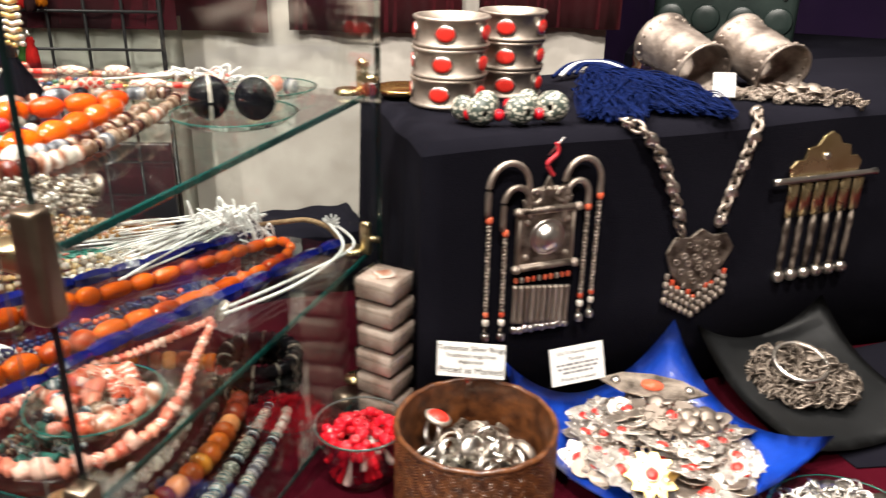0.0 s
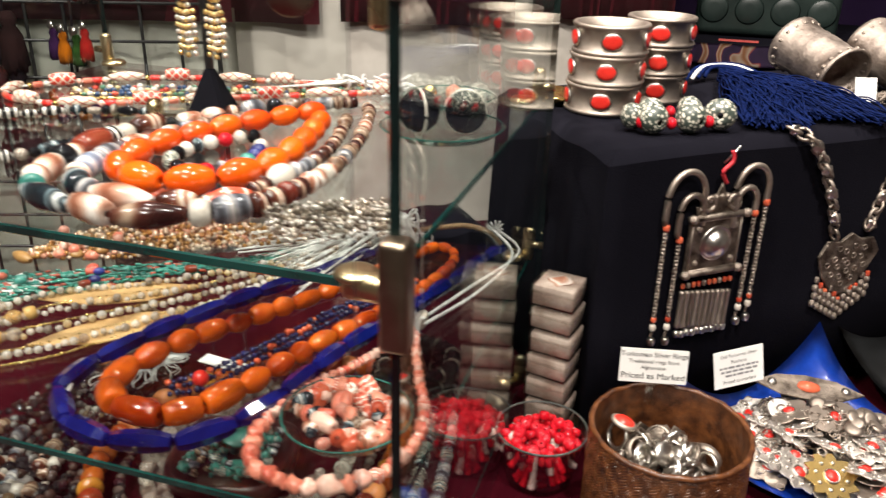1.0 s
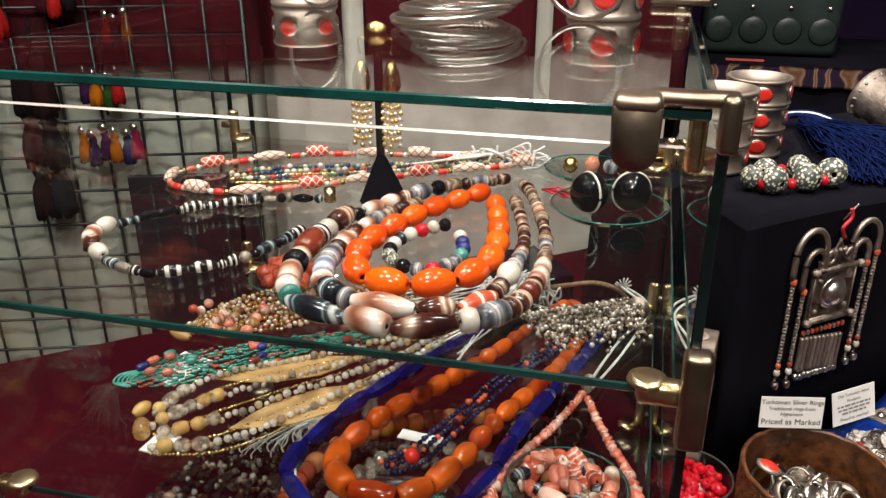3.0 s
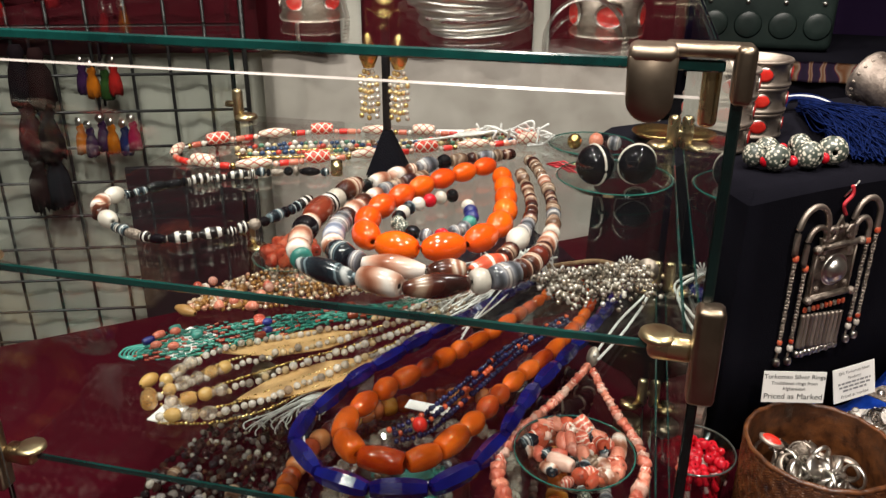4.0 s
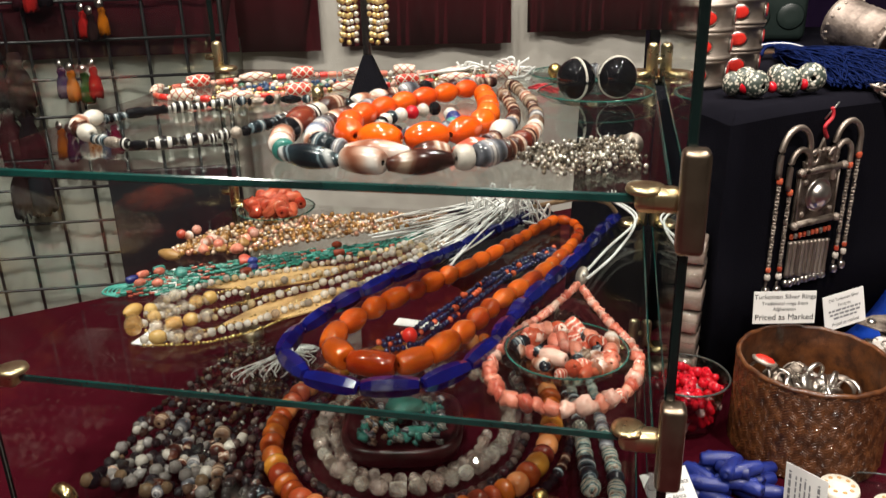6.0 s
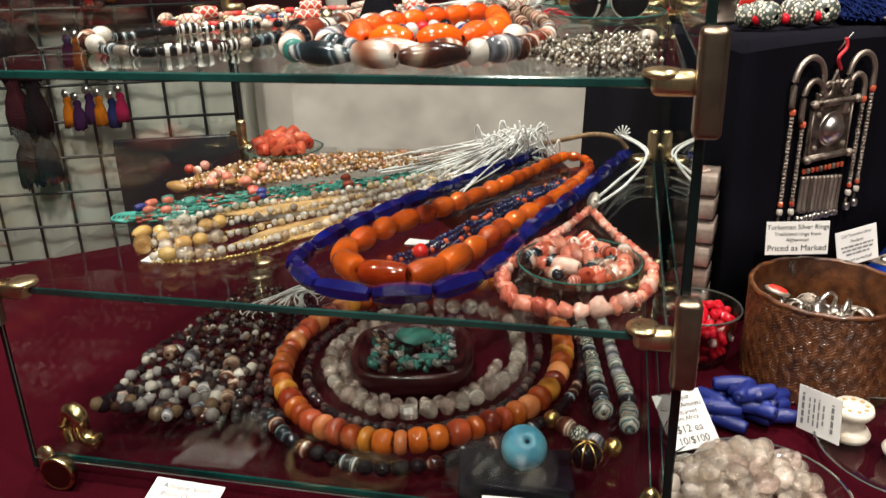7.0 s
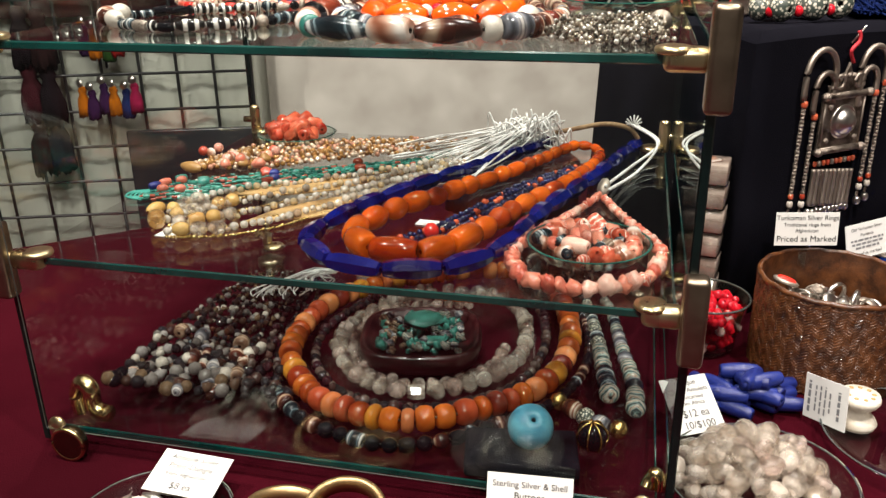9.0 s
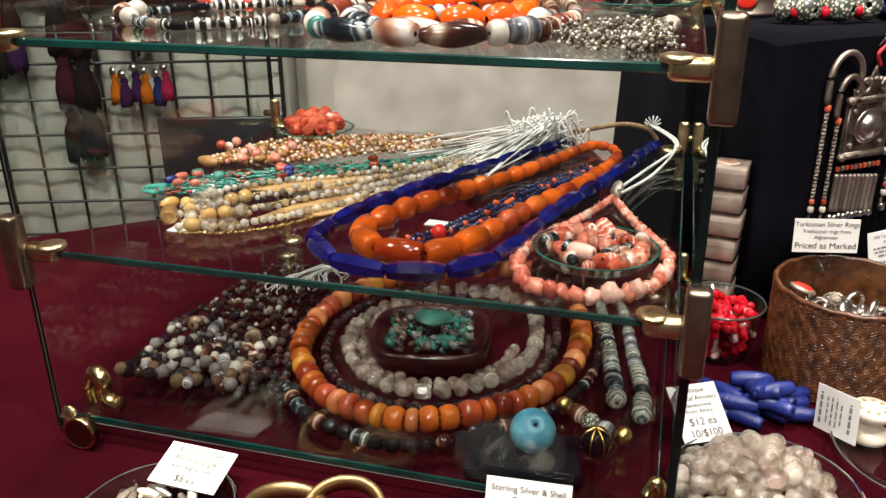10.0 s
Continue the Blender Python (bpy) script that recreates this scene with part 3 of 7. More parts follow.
def piled(rnd, centre, radius, base, size, height, tries=900):
    """Places for a heap of alike round pieces, each resting on those under it."""
    done = []
    for _ in range(tries):
        q, a = math.sqrt(rnd.random()), rnd.uniform(0, 6.283)
        x, y, z = centre[0] + radius * q * math.cos(a), centre[1] + radius * q * math.sin(a), base + size / 2
        for p in done:
            gap = (p.x - x) ** 2 + (p.y - y) ** 2
            if gap < (0.86 * size) ** 2:
                z = max(z, p.z + math.sqrt((0.86 * size) ** 2 - gap))
        if z < base + size / 2 + height * (1 - q * q):
            done.append(Vector((x, y, z)))
    return done


class Soup:
    """Many tiny beads in one mesh."""

    def __init__(self):
        self.v, self.f, self.count = [], [], 0
        self.base = {}

    def proto(self, kind):
        if kind not in self.base:
            if kind == "round":
                bm = lathe([(0, -0.5), (0.36, -0.34), (0.5, 0.0), (0.36, 0.34), (0, 0.5)], 8)
            elif kind == "tube":
                bm = lathe([(0, -0.5), (0.42, -0.5), (0.5, -0.38), (0.5, 0.38), (0.42, 0.5), (0, 0.5)], 7)
            else:
                bm = chunk(len(self.base) + 3, 0.3, 1)
            bm.verts.ensure_lookup_table()
            bm.verts.index_update()
            self.base[kind] = (np.array([list(v.co) for v in bm.verts]), [[v.index for v in f.verts] for f in bm.faces])
            bm.free()
        return self.base[kind]

    def add(self, kind, m):
        v, f = self.proto(kind)
        a = np.array(m)
        self.v.append(v @ a[:3, :3].T + a[:3, 3])
        self.f += [[k + self.count for k in q] for q in f]
        self.count += len(v)

    def mesh(self, name):
        me = bpy.data.meshes.new(name)
        me.from_pydata(np.concatenate(self.v).tolist(), [], self.f)
        me.shade_smooth()
        return me


def seeds(owner, name, lines, base, size, material, kind="round", stretch=1.0, vary=0.25, closed=False, stack=0.0, label="", grow=None, wob=0.0):
    """Strands of tiny beads along lines, joined into one part."""
    soup = Soup()
    for k, pts in enumerate(lines):
        length, at = along(spline(pts, closed))
        s = random.uniform(0, size)
        ph = random.uniform(0, 6)
        while s < length:
            d0 = size * (1 + random.uniform(-vary, vary)) * (grow(s / length) if grow else 1.0)
            p, d = at(s)
            side = Vector((-d.y, d.x, 0)) * wob * math.sin(s * 60 + ph)
            p = Vector((p.x, p.y, p.z + base + d0 / 2 + stack * random.random())) + side
            soup.add(kind, turned(p, d + Vector((0, 0, random.uniform(-0.15, 0.15))), d0, d0, d0 * stretch, random.random() * 6))
            s += d0 * stretch * 1.03
    ob = part(name, soup.mesh(name), material, owner, label)
    ob["kind"] = "stuff"
    return ob


def between(a, b, t):
    """A line lying a fraction t of the way from line a to line b, resampled."""
    la, fa = along(spline(a))
    lb, fb = along(spline(b))
    return [tuple(fa(la * k / 9)[0].lerp(fb(lb * k / 9)[0], t)) for k in range(10)]


def lamina(outline, thick, bevel=0.0):
    """A flat plate of that outline in the xy plane, its top at thick."""
    bm = bmesh.new()
    f = bm.faces.new([bm.verts.new((x, y, 0)) for x, y in outline])
    r = bmesh.ops.extrude_face_region(bm, geom=[f])
    bmesh.ops.translate(bm, verts=[v for v in r["geom"] if isinstance(v, bmesh.types.BMVert)], vec=(0, 0, thick))
    bmesh.ops.recalc_face_normals(bm, faces=bm.faces)
    if bevel:
        bmesh.ops.bevel(bm, geom=list(bm.edges), offset=bevel, segments=1, affect="EDGES")
    return bm


def round_dish(name, label, at, r, h, group="", rim=True, wall=0.0015, edge="rim"):
    """A shallow round dish of clear glass with a green rim."""
    ob = thing(name, label, "dish", group, at)
    prof = [(0.0, 0.0006), (r * 0.62, 0.0006), (r * 0.85, h * 0.35), (r, h), (r + wall, h), (r * 0.87, h * 0.30), (r * 0.64, 0.0), (0.0, 0.0)]
    part("bowl", lathe(prof, 36), M["dish_glass"], ob, m=Matrix.Translation(at))
    if rim:
        part("rim", tube([(r * math.cos(a * math.pi / 20), r * math.sin(a * math.pi / 20), h) for a in range(40)], 0.0005, 6, True), M[edge], ob, "bright glass rim" if edge != "rim" else "green glass rim", Matrix.Translation(at))
    return ob


def text_on(owner, words, size, m, material, name="print"):
    cu = bpy.data.curves.new("print", "FONT")
    cu.body, cu.size, cu.align_x, cu.align_y = words, size, "CENTER", "CENTER"
    tmp = bpy.data.objects.new("print", cu)
    scene.collection.objects.link(tmp)
    bpy.context.view_layer.update()
    me = bpy.data.meshes.new_from_object(tmp.evaluated_get(bpy.context.evaluated_depsgraph_get()))
    bpy.data.objects.remove(tmp)
    me.materials.clear()
    return part(name, me, material, owner, m=m, smooth=False)


def sign(label, m, w, h, rows, group="price cards"):
    """A printed white card. m: pose of its centre, x along the words, y up the card. rows: (height up the card, size, words or a bar's width)."""
    ob = thing("price_card", label, "card", group, m.translation)
    part("paper", rbox(w, h, 0.0006, 0.0), M["card"], ob, m=m, smooth=False)
    for y, size, words in rows:
        q = m @ Matrix.Translation((0, y, 0.0006))
        if isinstance(words, str):
            text_on(ob, words, size, q, M["ink"])
        else:
            bar = bmesh.new()
            x0, x1, k = -words / 2, words / 2, 0
            x = x0
            while x < x1:
                ww = random.uniform(0.0025, 0.006)
                e = min(x + ww, x1)
                vs = [bar.verts.new(c) for c in ((x, -size / 2, 0), (e, -size / 2, 0), (e, size / 2, 0), (x, size / 2, 0))]
                bar.faces.new(vs)
                x = e + 0.0011
            part("print_bar", bar, M["ink_grey"], ob, m=q, smooth=False)
    return ob


def card_pose(bl, br, up):
    """The pose of a card from its lower corners and the way up along it."""
    bl, br, up = Vector(bl), Vector(br), Vector(up).normalized()
    x = (br - bl).normalized()
    z = x.cross(up).normalized()
    y = z.cross(x)
    r = Matrix((x, y, z)).transposed().to_4x4()
    return Matrix.Translation((bl + br) / 2) @ r

# ---- the setting ----
TABLE, Z_BOT, Z_MID, Z_UP, Z_TOP = 0.742, 0.757, 0.880, 1.012, 1.143
ANG = radians(39.0)
U, V = Vector((math.cos(ANG), math.sin(ANG), 0)), Vector((-math.sin(ANG), math.cos(ANG), 0))


def wall_piece(name, size, at, material, label):
    ob = part(name, rbox(*size, 0.0), material, label=label, m=Matrix.Translation(at), smooth=False)
    return tagged(ob, label, "wall", kind="structure")


wall_piece("floor", (7.0, 7.0, 0.1), (-0.3, 0.0, -0.05), M["carpet"], "dark carpeted hall floor")["category"] = "floor"
wall_piece("ceiling", (7.0, 7.0, 0.1), (-0.3, 0.0, 2.95), M["ceiling"], "plain pale hall ceiling")["category"] = "ceiling"
wall_piece("wall_north", (7.0, 0.1, 2.9), (-0.3, 3.2, 1.45), M["dark_wall"], "dim painted hall wall")
wall_piece("wall_south", (7.0, 0.1, 2.9), (-0.3, -3.2, 1.45), M["dark_wall"], "dim painted hall wall")
wall_piece("wall_west", (0.1, 6.3, 2.9), (-3.6, 0.0, 1.45), M["dark_wall"], "dim painted hall wall")
wall_piece("wall_east", (0.1, 6.3, 2.9), (3.0, 0.0, 1.45), M["dark_wall"], "dim painted hall wall")
SLANT = Matrix.Translation((-0.92, 1.64, 0)) @ Matrix.Rotation(radians(13), 4, "Z") @ Matrix.Translation((0.92, -1.74, 0))
wall_piece("partition_wall", (2.9, 0.05, 2.4), (-1.655, 1.79, 1.2), M["wall"], "pale grey canvas partition wall").matrix_basis = SLANT @ Matrix.Translation((-1.655, 1.79, 1.2))


def hanging(x0, x1, y, z0, z1, material, label, waves=5, depth=0.008, name="wall_hanging"):
    """A cloth that hangs in soft folds from a wall, with thickness."""
    bm = bmesh.new()
    nx, nz = 40, 8
    g = [[bm.verts.new((x0 + (x1 - x0) * i / nx, y + depth * math.sin(i / nx * waves * 6.28 + j * 0.2) - 0.004 * (1 - j / nz) + 0.002 * math.sin(i * 1.7), z0 + (z1 - z0) * j / nz)) for i in range(nx + 1)] for j in range(nz + 1)]
    for j in range(nz):
        for i in range(nx):
            bm.faces.new((g[j][i], g[j][i + 1], g[j + 1][i + 1], g[j + 1][i]))
    bmesh.ops.solidify(bm, geom=list(bm.faces), thickness=0.003)
    ob = part(name, bm, material)
    return tagged(ob, label, "cloth hanging")


for hx0, hx1, hz in ((-2.4, -0.9405, 0.886), (-0.894, -0.515, 0.893), (-0.479, -0.18, 0.914)):
    cloth_ob = hanging(hx0, hx1, 1.74, hz, 2.3, M["red_hanging"], "dark red cloth hanging on a pale partition", max(2, int((hx1 - hx0) * 6)))
    cloth_ob["group"], cloth_ob.matrix_basis = "wall hangings", SLANT
hanging(-0.6, 2.4, 2.6, 0.0, 2.9, M["purple_cloth"], "deep purple cloth backdrop behind the far table", 11, 0.02)

# red-clothed table, turned against the partition
TB0 = Vector((-0.93, 0.56, 0))


def draped(name, label, category, origin, u, v, lu, lv, top, bottom, material, flare=0.02, rounding=0.006, waves=9):
    """A cloth over a box: a top and skirts that hang in soft waves."""
    bm = bmesh.new()
    rim = []
    n = 48
    for (a0, b0), (a1, b1) in (((0, 0), (lu, 0)), ((lu, 0), (lu, lv)), ((lu, lv), (0, lv)), ((0, lv), (0, 0))):
        for k in range(n):
            t = k / n
            rim.append((a0 + (a1 - a0) * t, b0 + (b1 - b0) * t))
    levels = [(0.0, -rounding, rounding * 0), (0.0, 0.0, -rounding), (0.15, 0.3, None), (0.6, 0.7, None), (1.0, 1.0, None)]
    rings = []
    for li, (f, fl, dz) in enumerate(levels):
        ring = []
        for i, (a, b) in enumerate(rim):
            ca, cb = a - lu / 2, b - lv / 2
            out = Vector((ca / (lu / 2), cb / (lv / 2)))
            m = max(abs(out.x), abs(out.y))
            ex = Vector((1 if abs(out.x) > m - 1e-4 and out.x > 0 else -1 if abs(out.x) > m - 1e-4 else 0, 1 if abs(out.y) > m - 1e-4 and out.y > 0 else -1 if abs(out.y) > m - 1e-4 else 0))
            wave = 0.5 + 0.5 * math.sin(i / len(rim) * 6.283 * waves + 0.8 * math.sin(i * 0.21))
            if li == 0:
                a, b = min(max(a, rounding), lu - rounding), min(max(b, rounding), lv - rounding)
                off, z = 0.0, top
            elif li == 1:
                off, z = 0.0, top - rounding
            else:
                off, z = flare * f * wave, top - rounding - (top - rounding - bottom) * f
            p = origin + u * (a + ex.x * off) + v * (b + ex.y * off)
            ring.append(bm.verts.new((p.x, p.y, z + (0.0015 * math.sin(i * 0.35) if li < 2 else 0))))
        rings.append(ring)
    ob = thing(name, label, category, at=(*(origin + u * lu / 2 + v * lv / 2).xy, bottom))
    sheets = []
    for piece in range(2):
        half = bmesh.new()
        copy = [[half.verts.new(w.co) for w in ring] for ring in (rings[:2] if piece == 0 else rings[1:])]
        for r0, r1 in zip(copy, copy[1:]):
            for k in range(len(r0)):
                half.faces.new((r0[k], r0[(k + 1) % len(r0)], r1[(k + 1) % len(r0)], r1[k]))
        half.faces.new(copy[0] if piece == 0 else copy[-1][::-1])
        bmesh.ops.recalc_face_normals(half, faces=half.faces)
        sheets.append(half)
    bm.free()
    part("cloth_top", sheets[0], material, ob, "taut cloth top")
    part("cloth_skirt", sheets[1], material, ob, "hanging cloth skirt")
    return ob


draped("display_table", "trestle table under a floor-length dark red cloth", "table", TB0 - U * 0.7 - V * 0.98, U, V, 3.0, 0.98, TABLE, 0.02, M["red_cloth"], 0.05)
BOX = Vector((-0.189, 0.534, 0))
draped("display_riser", "tall riser box draped in black cloth on the red table", "riser", BOX, U, Vector((-0.573, 0.819, 0)), 0.85, 0.226, 0.988, TABLE + 0.001, M["black_cloth"], 0.008, 0.008, 15)
draped("low_riser", "low box draped in black cloth behind the showcase", "riser", Vector((-0.44, 0.70, 0)), U, V, 0.13, 0.09, 0.816, TABLE + 0.001, M["black_cloth"], 0.004, 0.005, 11)
draped("back_table", "far display table draped in black cloth", "table", Vector((-0.20, 1.98, 0)), Vector((1, 0, 0)), Vector((0, 1, 0)), 1.6, 0.5, 0.845, 0.02, M["black_cloth"], 0.03)

# ---- glass showcase ----
L, R, F, B = -0.656, -0.2455, 0.238, 0.585


def plate(name, sx, sy, sz, at, edge, owner, label, flat):
    """A plate of glass: clear faces, green edges. flat: the axis across its thickness."""
    bm = rbox(sx, sy, sz, 0.0008, 1)
    me = to_mesh(bm, name, False)
    me.materials.append(M["glass"])
    me.materials.append(edge)
    me.materials.append(M["edge_grey"])
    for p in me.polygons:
        # on the door, upward edge faces get the painted-in light, the others grey
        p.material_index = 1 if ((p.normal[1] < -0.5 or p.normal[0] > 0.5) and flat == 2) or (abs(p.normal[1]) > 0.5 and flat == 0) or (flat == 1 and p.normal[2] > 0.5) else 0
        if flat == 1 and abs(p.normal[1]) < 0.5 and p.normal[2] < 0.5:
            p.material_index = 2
    return part(name, me, M["glass"], owner, label, Matrix.Translation(at))


case = thing("glass_showcase", "countertop glass showcase with brass clips, full of bead necklaces", "showcase", at=(-0.451, 0.41, TABLE))
cx, cy = (L + R) / 2, (F + B) / 2
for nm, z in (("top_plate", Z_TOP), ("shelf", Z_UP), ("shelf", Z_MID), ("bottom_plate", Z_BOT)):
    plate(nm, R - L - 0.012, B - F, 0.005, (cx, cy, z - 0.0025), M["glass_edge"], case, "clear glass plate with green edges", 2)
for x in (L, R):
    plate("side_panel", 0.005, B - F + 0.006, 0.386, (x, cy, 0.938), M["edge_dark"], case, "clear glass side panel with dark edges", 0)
door = plate("door", R - L - 0.022, 0.0026, 0.371, (cx - 0.004, F - 0.009, 0.9445), M["edge_lit"], case, "clear glass door", 1)


def clip(x, y, z, sx, front):
    """A brass shelf clip: upright block outside the corner, arm and round pad on the shelf."""
    ob = part("clip", rbox(0.013, 0.013, 0.050, 0.003, 3), M["pewter"], case, "bronzed brass shelf clip", Matrix.Translation((x + sx * 0.002, y - 0.004 * front, z - 0.001)))
    part("arm", rbox(0.022, 0.012, 0.012, 0.004, 3), M["brass"], ob, "brass arm", Matrix.Translation((x - sx * 0.013, y + 0.002 * front, z - 0.002)))
    part("pad", lathe([(0, 0), (0.0085, 0), (0.0095, 0.001), (0.009, 0.003), (0.006, 0.0038), (0, 0.004)], 20), M["brass"], ob, "round brass pad", Matrix.Translation((x - sx * 0.019, y + 0.004 * front, z + 0.0005)))


for z in (Z_UP, Z_MID):
    clip(R, F - 0.002, z, 1, 1)
    clip(L, F - 0.002, z, -1, 1)


def back_clip(x, y, z, sx):
    ob = part("back_clip", rbox(0.010, 0.008, 0.030, 0.0038, 3), M["brass"], case, "polished brass back clip", Matrix.Translation((x - sx * 0.008, y - 0.008, z + 0.012)))
    part("pad", lathe([(0, 0), (0.010, 0), (0.011, 0.0015), (0.009, 0.004), (0, 0.0045)], 20), M["brass"], ob, "", Matrix.Translation((x - sx * 0.018, y - 0.014, z + 0.0005)))
    part("bolt", lathe([(0, -0.008), (0.003, -0.008), (0.003, 0.008), (0, 0.008)], 10), M["brass"], ob, "", turned((x - sx * 0.004, y - 0.008, z + 0.012), (1, 0, 0), 1, 1, 1))


for z in (Z_UP, Z_MID, Z_BOT):
    back_clip(L, B, z, -1)
    back_clip(R, B, z, 1)


def foot(x, sx):
    """A round front foot with a polished face and rim, and the brass clamp that grips the plate behind it."""
    c = Vector((x - sx * 0.028, F - 0.010, TABLE + 0.0122))
    ob = part("foot", lathe([(0, 0), (0.0105, 0), (0.0120, 0.002), (0.0120, 0.006), (0.0108, 0.0078), (0.0096, 0.0080), (0, 0.0086)], 28), M["polished_bronze"], case, "polished bronze round foot", turned(c, (0, -1, 0), 1, 1, 1))
    part("rim", tube([(c.x + 0.0112 * math.cos(k * 0.2094), c.y - 0.0068, c.z + 0.0112 * math.sin(k * 0.2094)) for k in range(30)], 0.0014, 8, True), M["polished_brass"], ob, "brass rim")
    if sx < 0:
        top = [(x + 0.020, F + 0.012, Z_BOT + 0.003), (x + 0.018, F + 0.013, Z_BOT + 0.016), (x + 0.023, F + 0.013, Z_BOT + 0.026), (x + 0.030, F + 0.011, Z_BOT + 0.023), (x + 0.031, F + 0.010, Z_BOT + 0.011), (x + 0.037, F + 0.010, Z_BOT + 0.0065), (x + 0.043, F + 0.009, Z_BOT + 0.0065)]
    else:
        top = [(x - 0.006, F + 0.010, Z_BOT + 0.004), (x - 0.0055, F + 0.011, Z_BOT + 0.010), (x - 0.008, F + 0.012, Z_BOT + 0.013), (x - 0.011, F + 0.011, Z_BOT + 0.009), (x - 0.013, F + 0.008, Z_BOT + 0.0050)]
    part("clamp", tube(spline(top, False, 8), 0.0058 if sx < 0 else 0.0040, 12), M["polished_brass"], ob, "curled brass plate clamp")
    part("screw", lathe([(0, 0), (0.0062, 0), (0.0066, 0.001), (0.0060, 0.0024), (0, 0.0030)], 20), M["brass"], ob, "slotted brass screw head", turned((x - sx * 0.014, F - 0.006, Z_BOT + 0.0035), (0, -1, 0.15), 1, 1, 1))


foot(L, -1)
foot(R, 1)
for x in (L + 0.02, R - 0.02):
    part("rear_foot", lathe([(0, 0), (0.011, 0), (0.0125, 0.002), (0.0125, 0.0095), (0, 0.0098)], 20), M["pewter"], case, "bronzed round foot", Matrix.Translation((x, B - 0.03, TABLE + 0.0006)))
# hinge of the door and corner bracket at the top
arc = [(0.0094 * math.cos(a * 0.2094 + math.pi), 0.0094 * math.sin(a * 0.2094 + math.pi)) for a in range(16)]
hinge = part("hinge", lamina(arc + [(0.0100, 0.018), (-0.0100, 0.018)], 0.004, 0.0012), M["pewter"], case, "bronzed hinge tab with a round end", Matrix.Translation((-0.2805, F - 0.0115, Z_TOP - 0.0145)) @ Matrix.Rotation(math.pi / 2, 4, "X"))
part("knuckle", rbox(0.0195, 0.018, 0.007, 0.003, 3), M["pewter"], hinge, "", Matrix.Translation((-0.2805, F - 0.007, Z_TOP + 0.0035)))
corner = part("corner_bracket", rbox(0.036, 0.012, 0.0058, 0.0026, 3), M["pewter"], case, "bronzed corner bracket", Matrix.Translation((R - 0.013, F + 0.002, Z_TOP + 0.004)))
part("upright", rbox(0.0085, 0.012, 0.024, 0.003, 3), M["pewter"], corner, "", Matrix.Translation((R + 0.001, F - 0.002, Z_TOP - 0.005)))
part("inner_tab", rbox(0.008, 0.008, 0.028, 0.003, 3), M["brass"], corner, "", Matrix.Translation((R - 0.010, F + 0.010, Z_TOP - 0.016)))
corner = part("corner_bracket", rbox(0.046, 0.014, 0.007, 0.003, 3), M["pewter"], case, "bronzed corner bracket", Matrix.Translation((R - 0.013, B - 0.006, Z_TOP + 0.004)))
part("upright", rbox(0.010, 0.012, 0.034, 0.003, 3), M["pewter"], corner, "", Matrix.Translation((R - 0.012, B - 0.006, Z_TOP - 0.016)))
corner = part("corner_bracket", rbox(0.046, 0.014, 0.007, 0.003, 3), M["pewter"], case, "bronzed corner bracket", Matrix.Translation((L + 0.013, F + 0.002, Z_TOP + 0.004)))
part("upright", rbox(0.012, 0.014, 0.030, 0.003, 3), M["pewter"], corner, "", Matrix.Translation((L - 0.004, F + 0.002, Z_TOP - 0.010)))

# ---- wire grid screen with tassels ----
GRID0, GA = Vector((-1.299, 1.374, 0.789)), radians(19.4)
GU = Vector((math.cos(GA), math.sin(GA), 0))
grid = thing("wire_grid_panel", "black wire grid screen standing before white cloth", "grid panel", at=(-1.6, 1.3, 0))
STEP = 0.0762
for i in range(-14, 4):
    p = GRID0 + GU * (i * STEP)
    part("upright_wire", tube([(p.x, p.y, 0.03), (p.x, p.y, 1.75)], 0.0034 if i < 3 else 0.0050, 6), M["wire"], grid)
for j in range(-12, 10):
    a, b = GRID0 + GU * (-14 * STEP), GRID0 + GU * (3 * STEP)
    z = GRID0.z - j * STEP
    if 0.02 < z < 1.8:
        part("cross_wire", tube([(a.x, a.y - 0.004, z), (b.x, b.y - 0.004, z)], 0.0033, 6), M["wire"], grid)
a, b = GRID0 + GU * (-14.5 * STEP), GRID0 + GU * (3.4 * STEP)
GROT = Matrix.Translation((a.x, a.y, 0.0)) @ Matrix.Rotation(GA, 4, "Z")
back = hanging(0, (b - a).length, 0.0, 0.02, 0.93, M["white_cloth"], "white cloth hanging behind the wire grid", 14, 0.006, "backing_cloth")
back.matrix_basis = GROT @ Matrix.Translation((0, 0.030, 0))
back = hanging(0, (b - a).length, 0.0, 0.905, 1.95, M["red_hanging"], "dark red cloth hanging behind the wire grid", 14, 0.004, "wall_hanging")
back.matrix_basis = GROT @ Matrix.Translation((0, 0.014, 0))
back["group"] = "wall hangings"
p = GRID0 + GU * (1.25 * STEP)
board = part("black_board", rbox(0.267, 0.016, 0.64, 0.003), M["black_plastic"], m=Matrix.Translation((p.x + 0.004, p.y - 0.017, 0.352)) @ Matrix.Rotation(GA, 4, "Z"))
tagged(board, "black display board standing before the wire grid", "board")

# ---- upper shelf ----
nl = thing("orange_necklace", "bright orange oval resin bead necklace on the glass shelf", "necklace", "necklaces", (-0.40, 0.37, Z_UP))


def orange_beads(i, s):
    big = 1.0 - 0.45 * abs(s - 0.5) * 2
    return "oval", 0.009 + 0.009 * big, 0.013 + 0.014 * big, M["orange"]


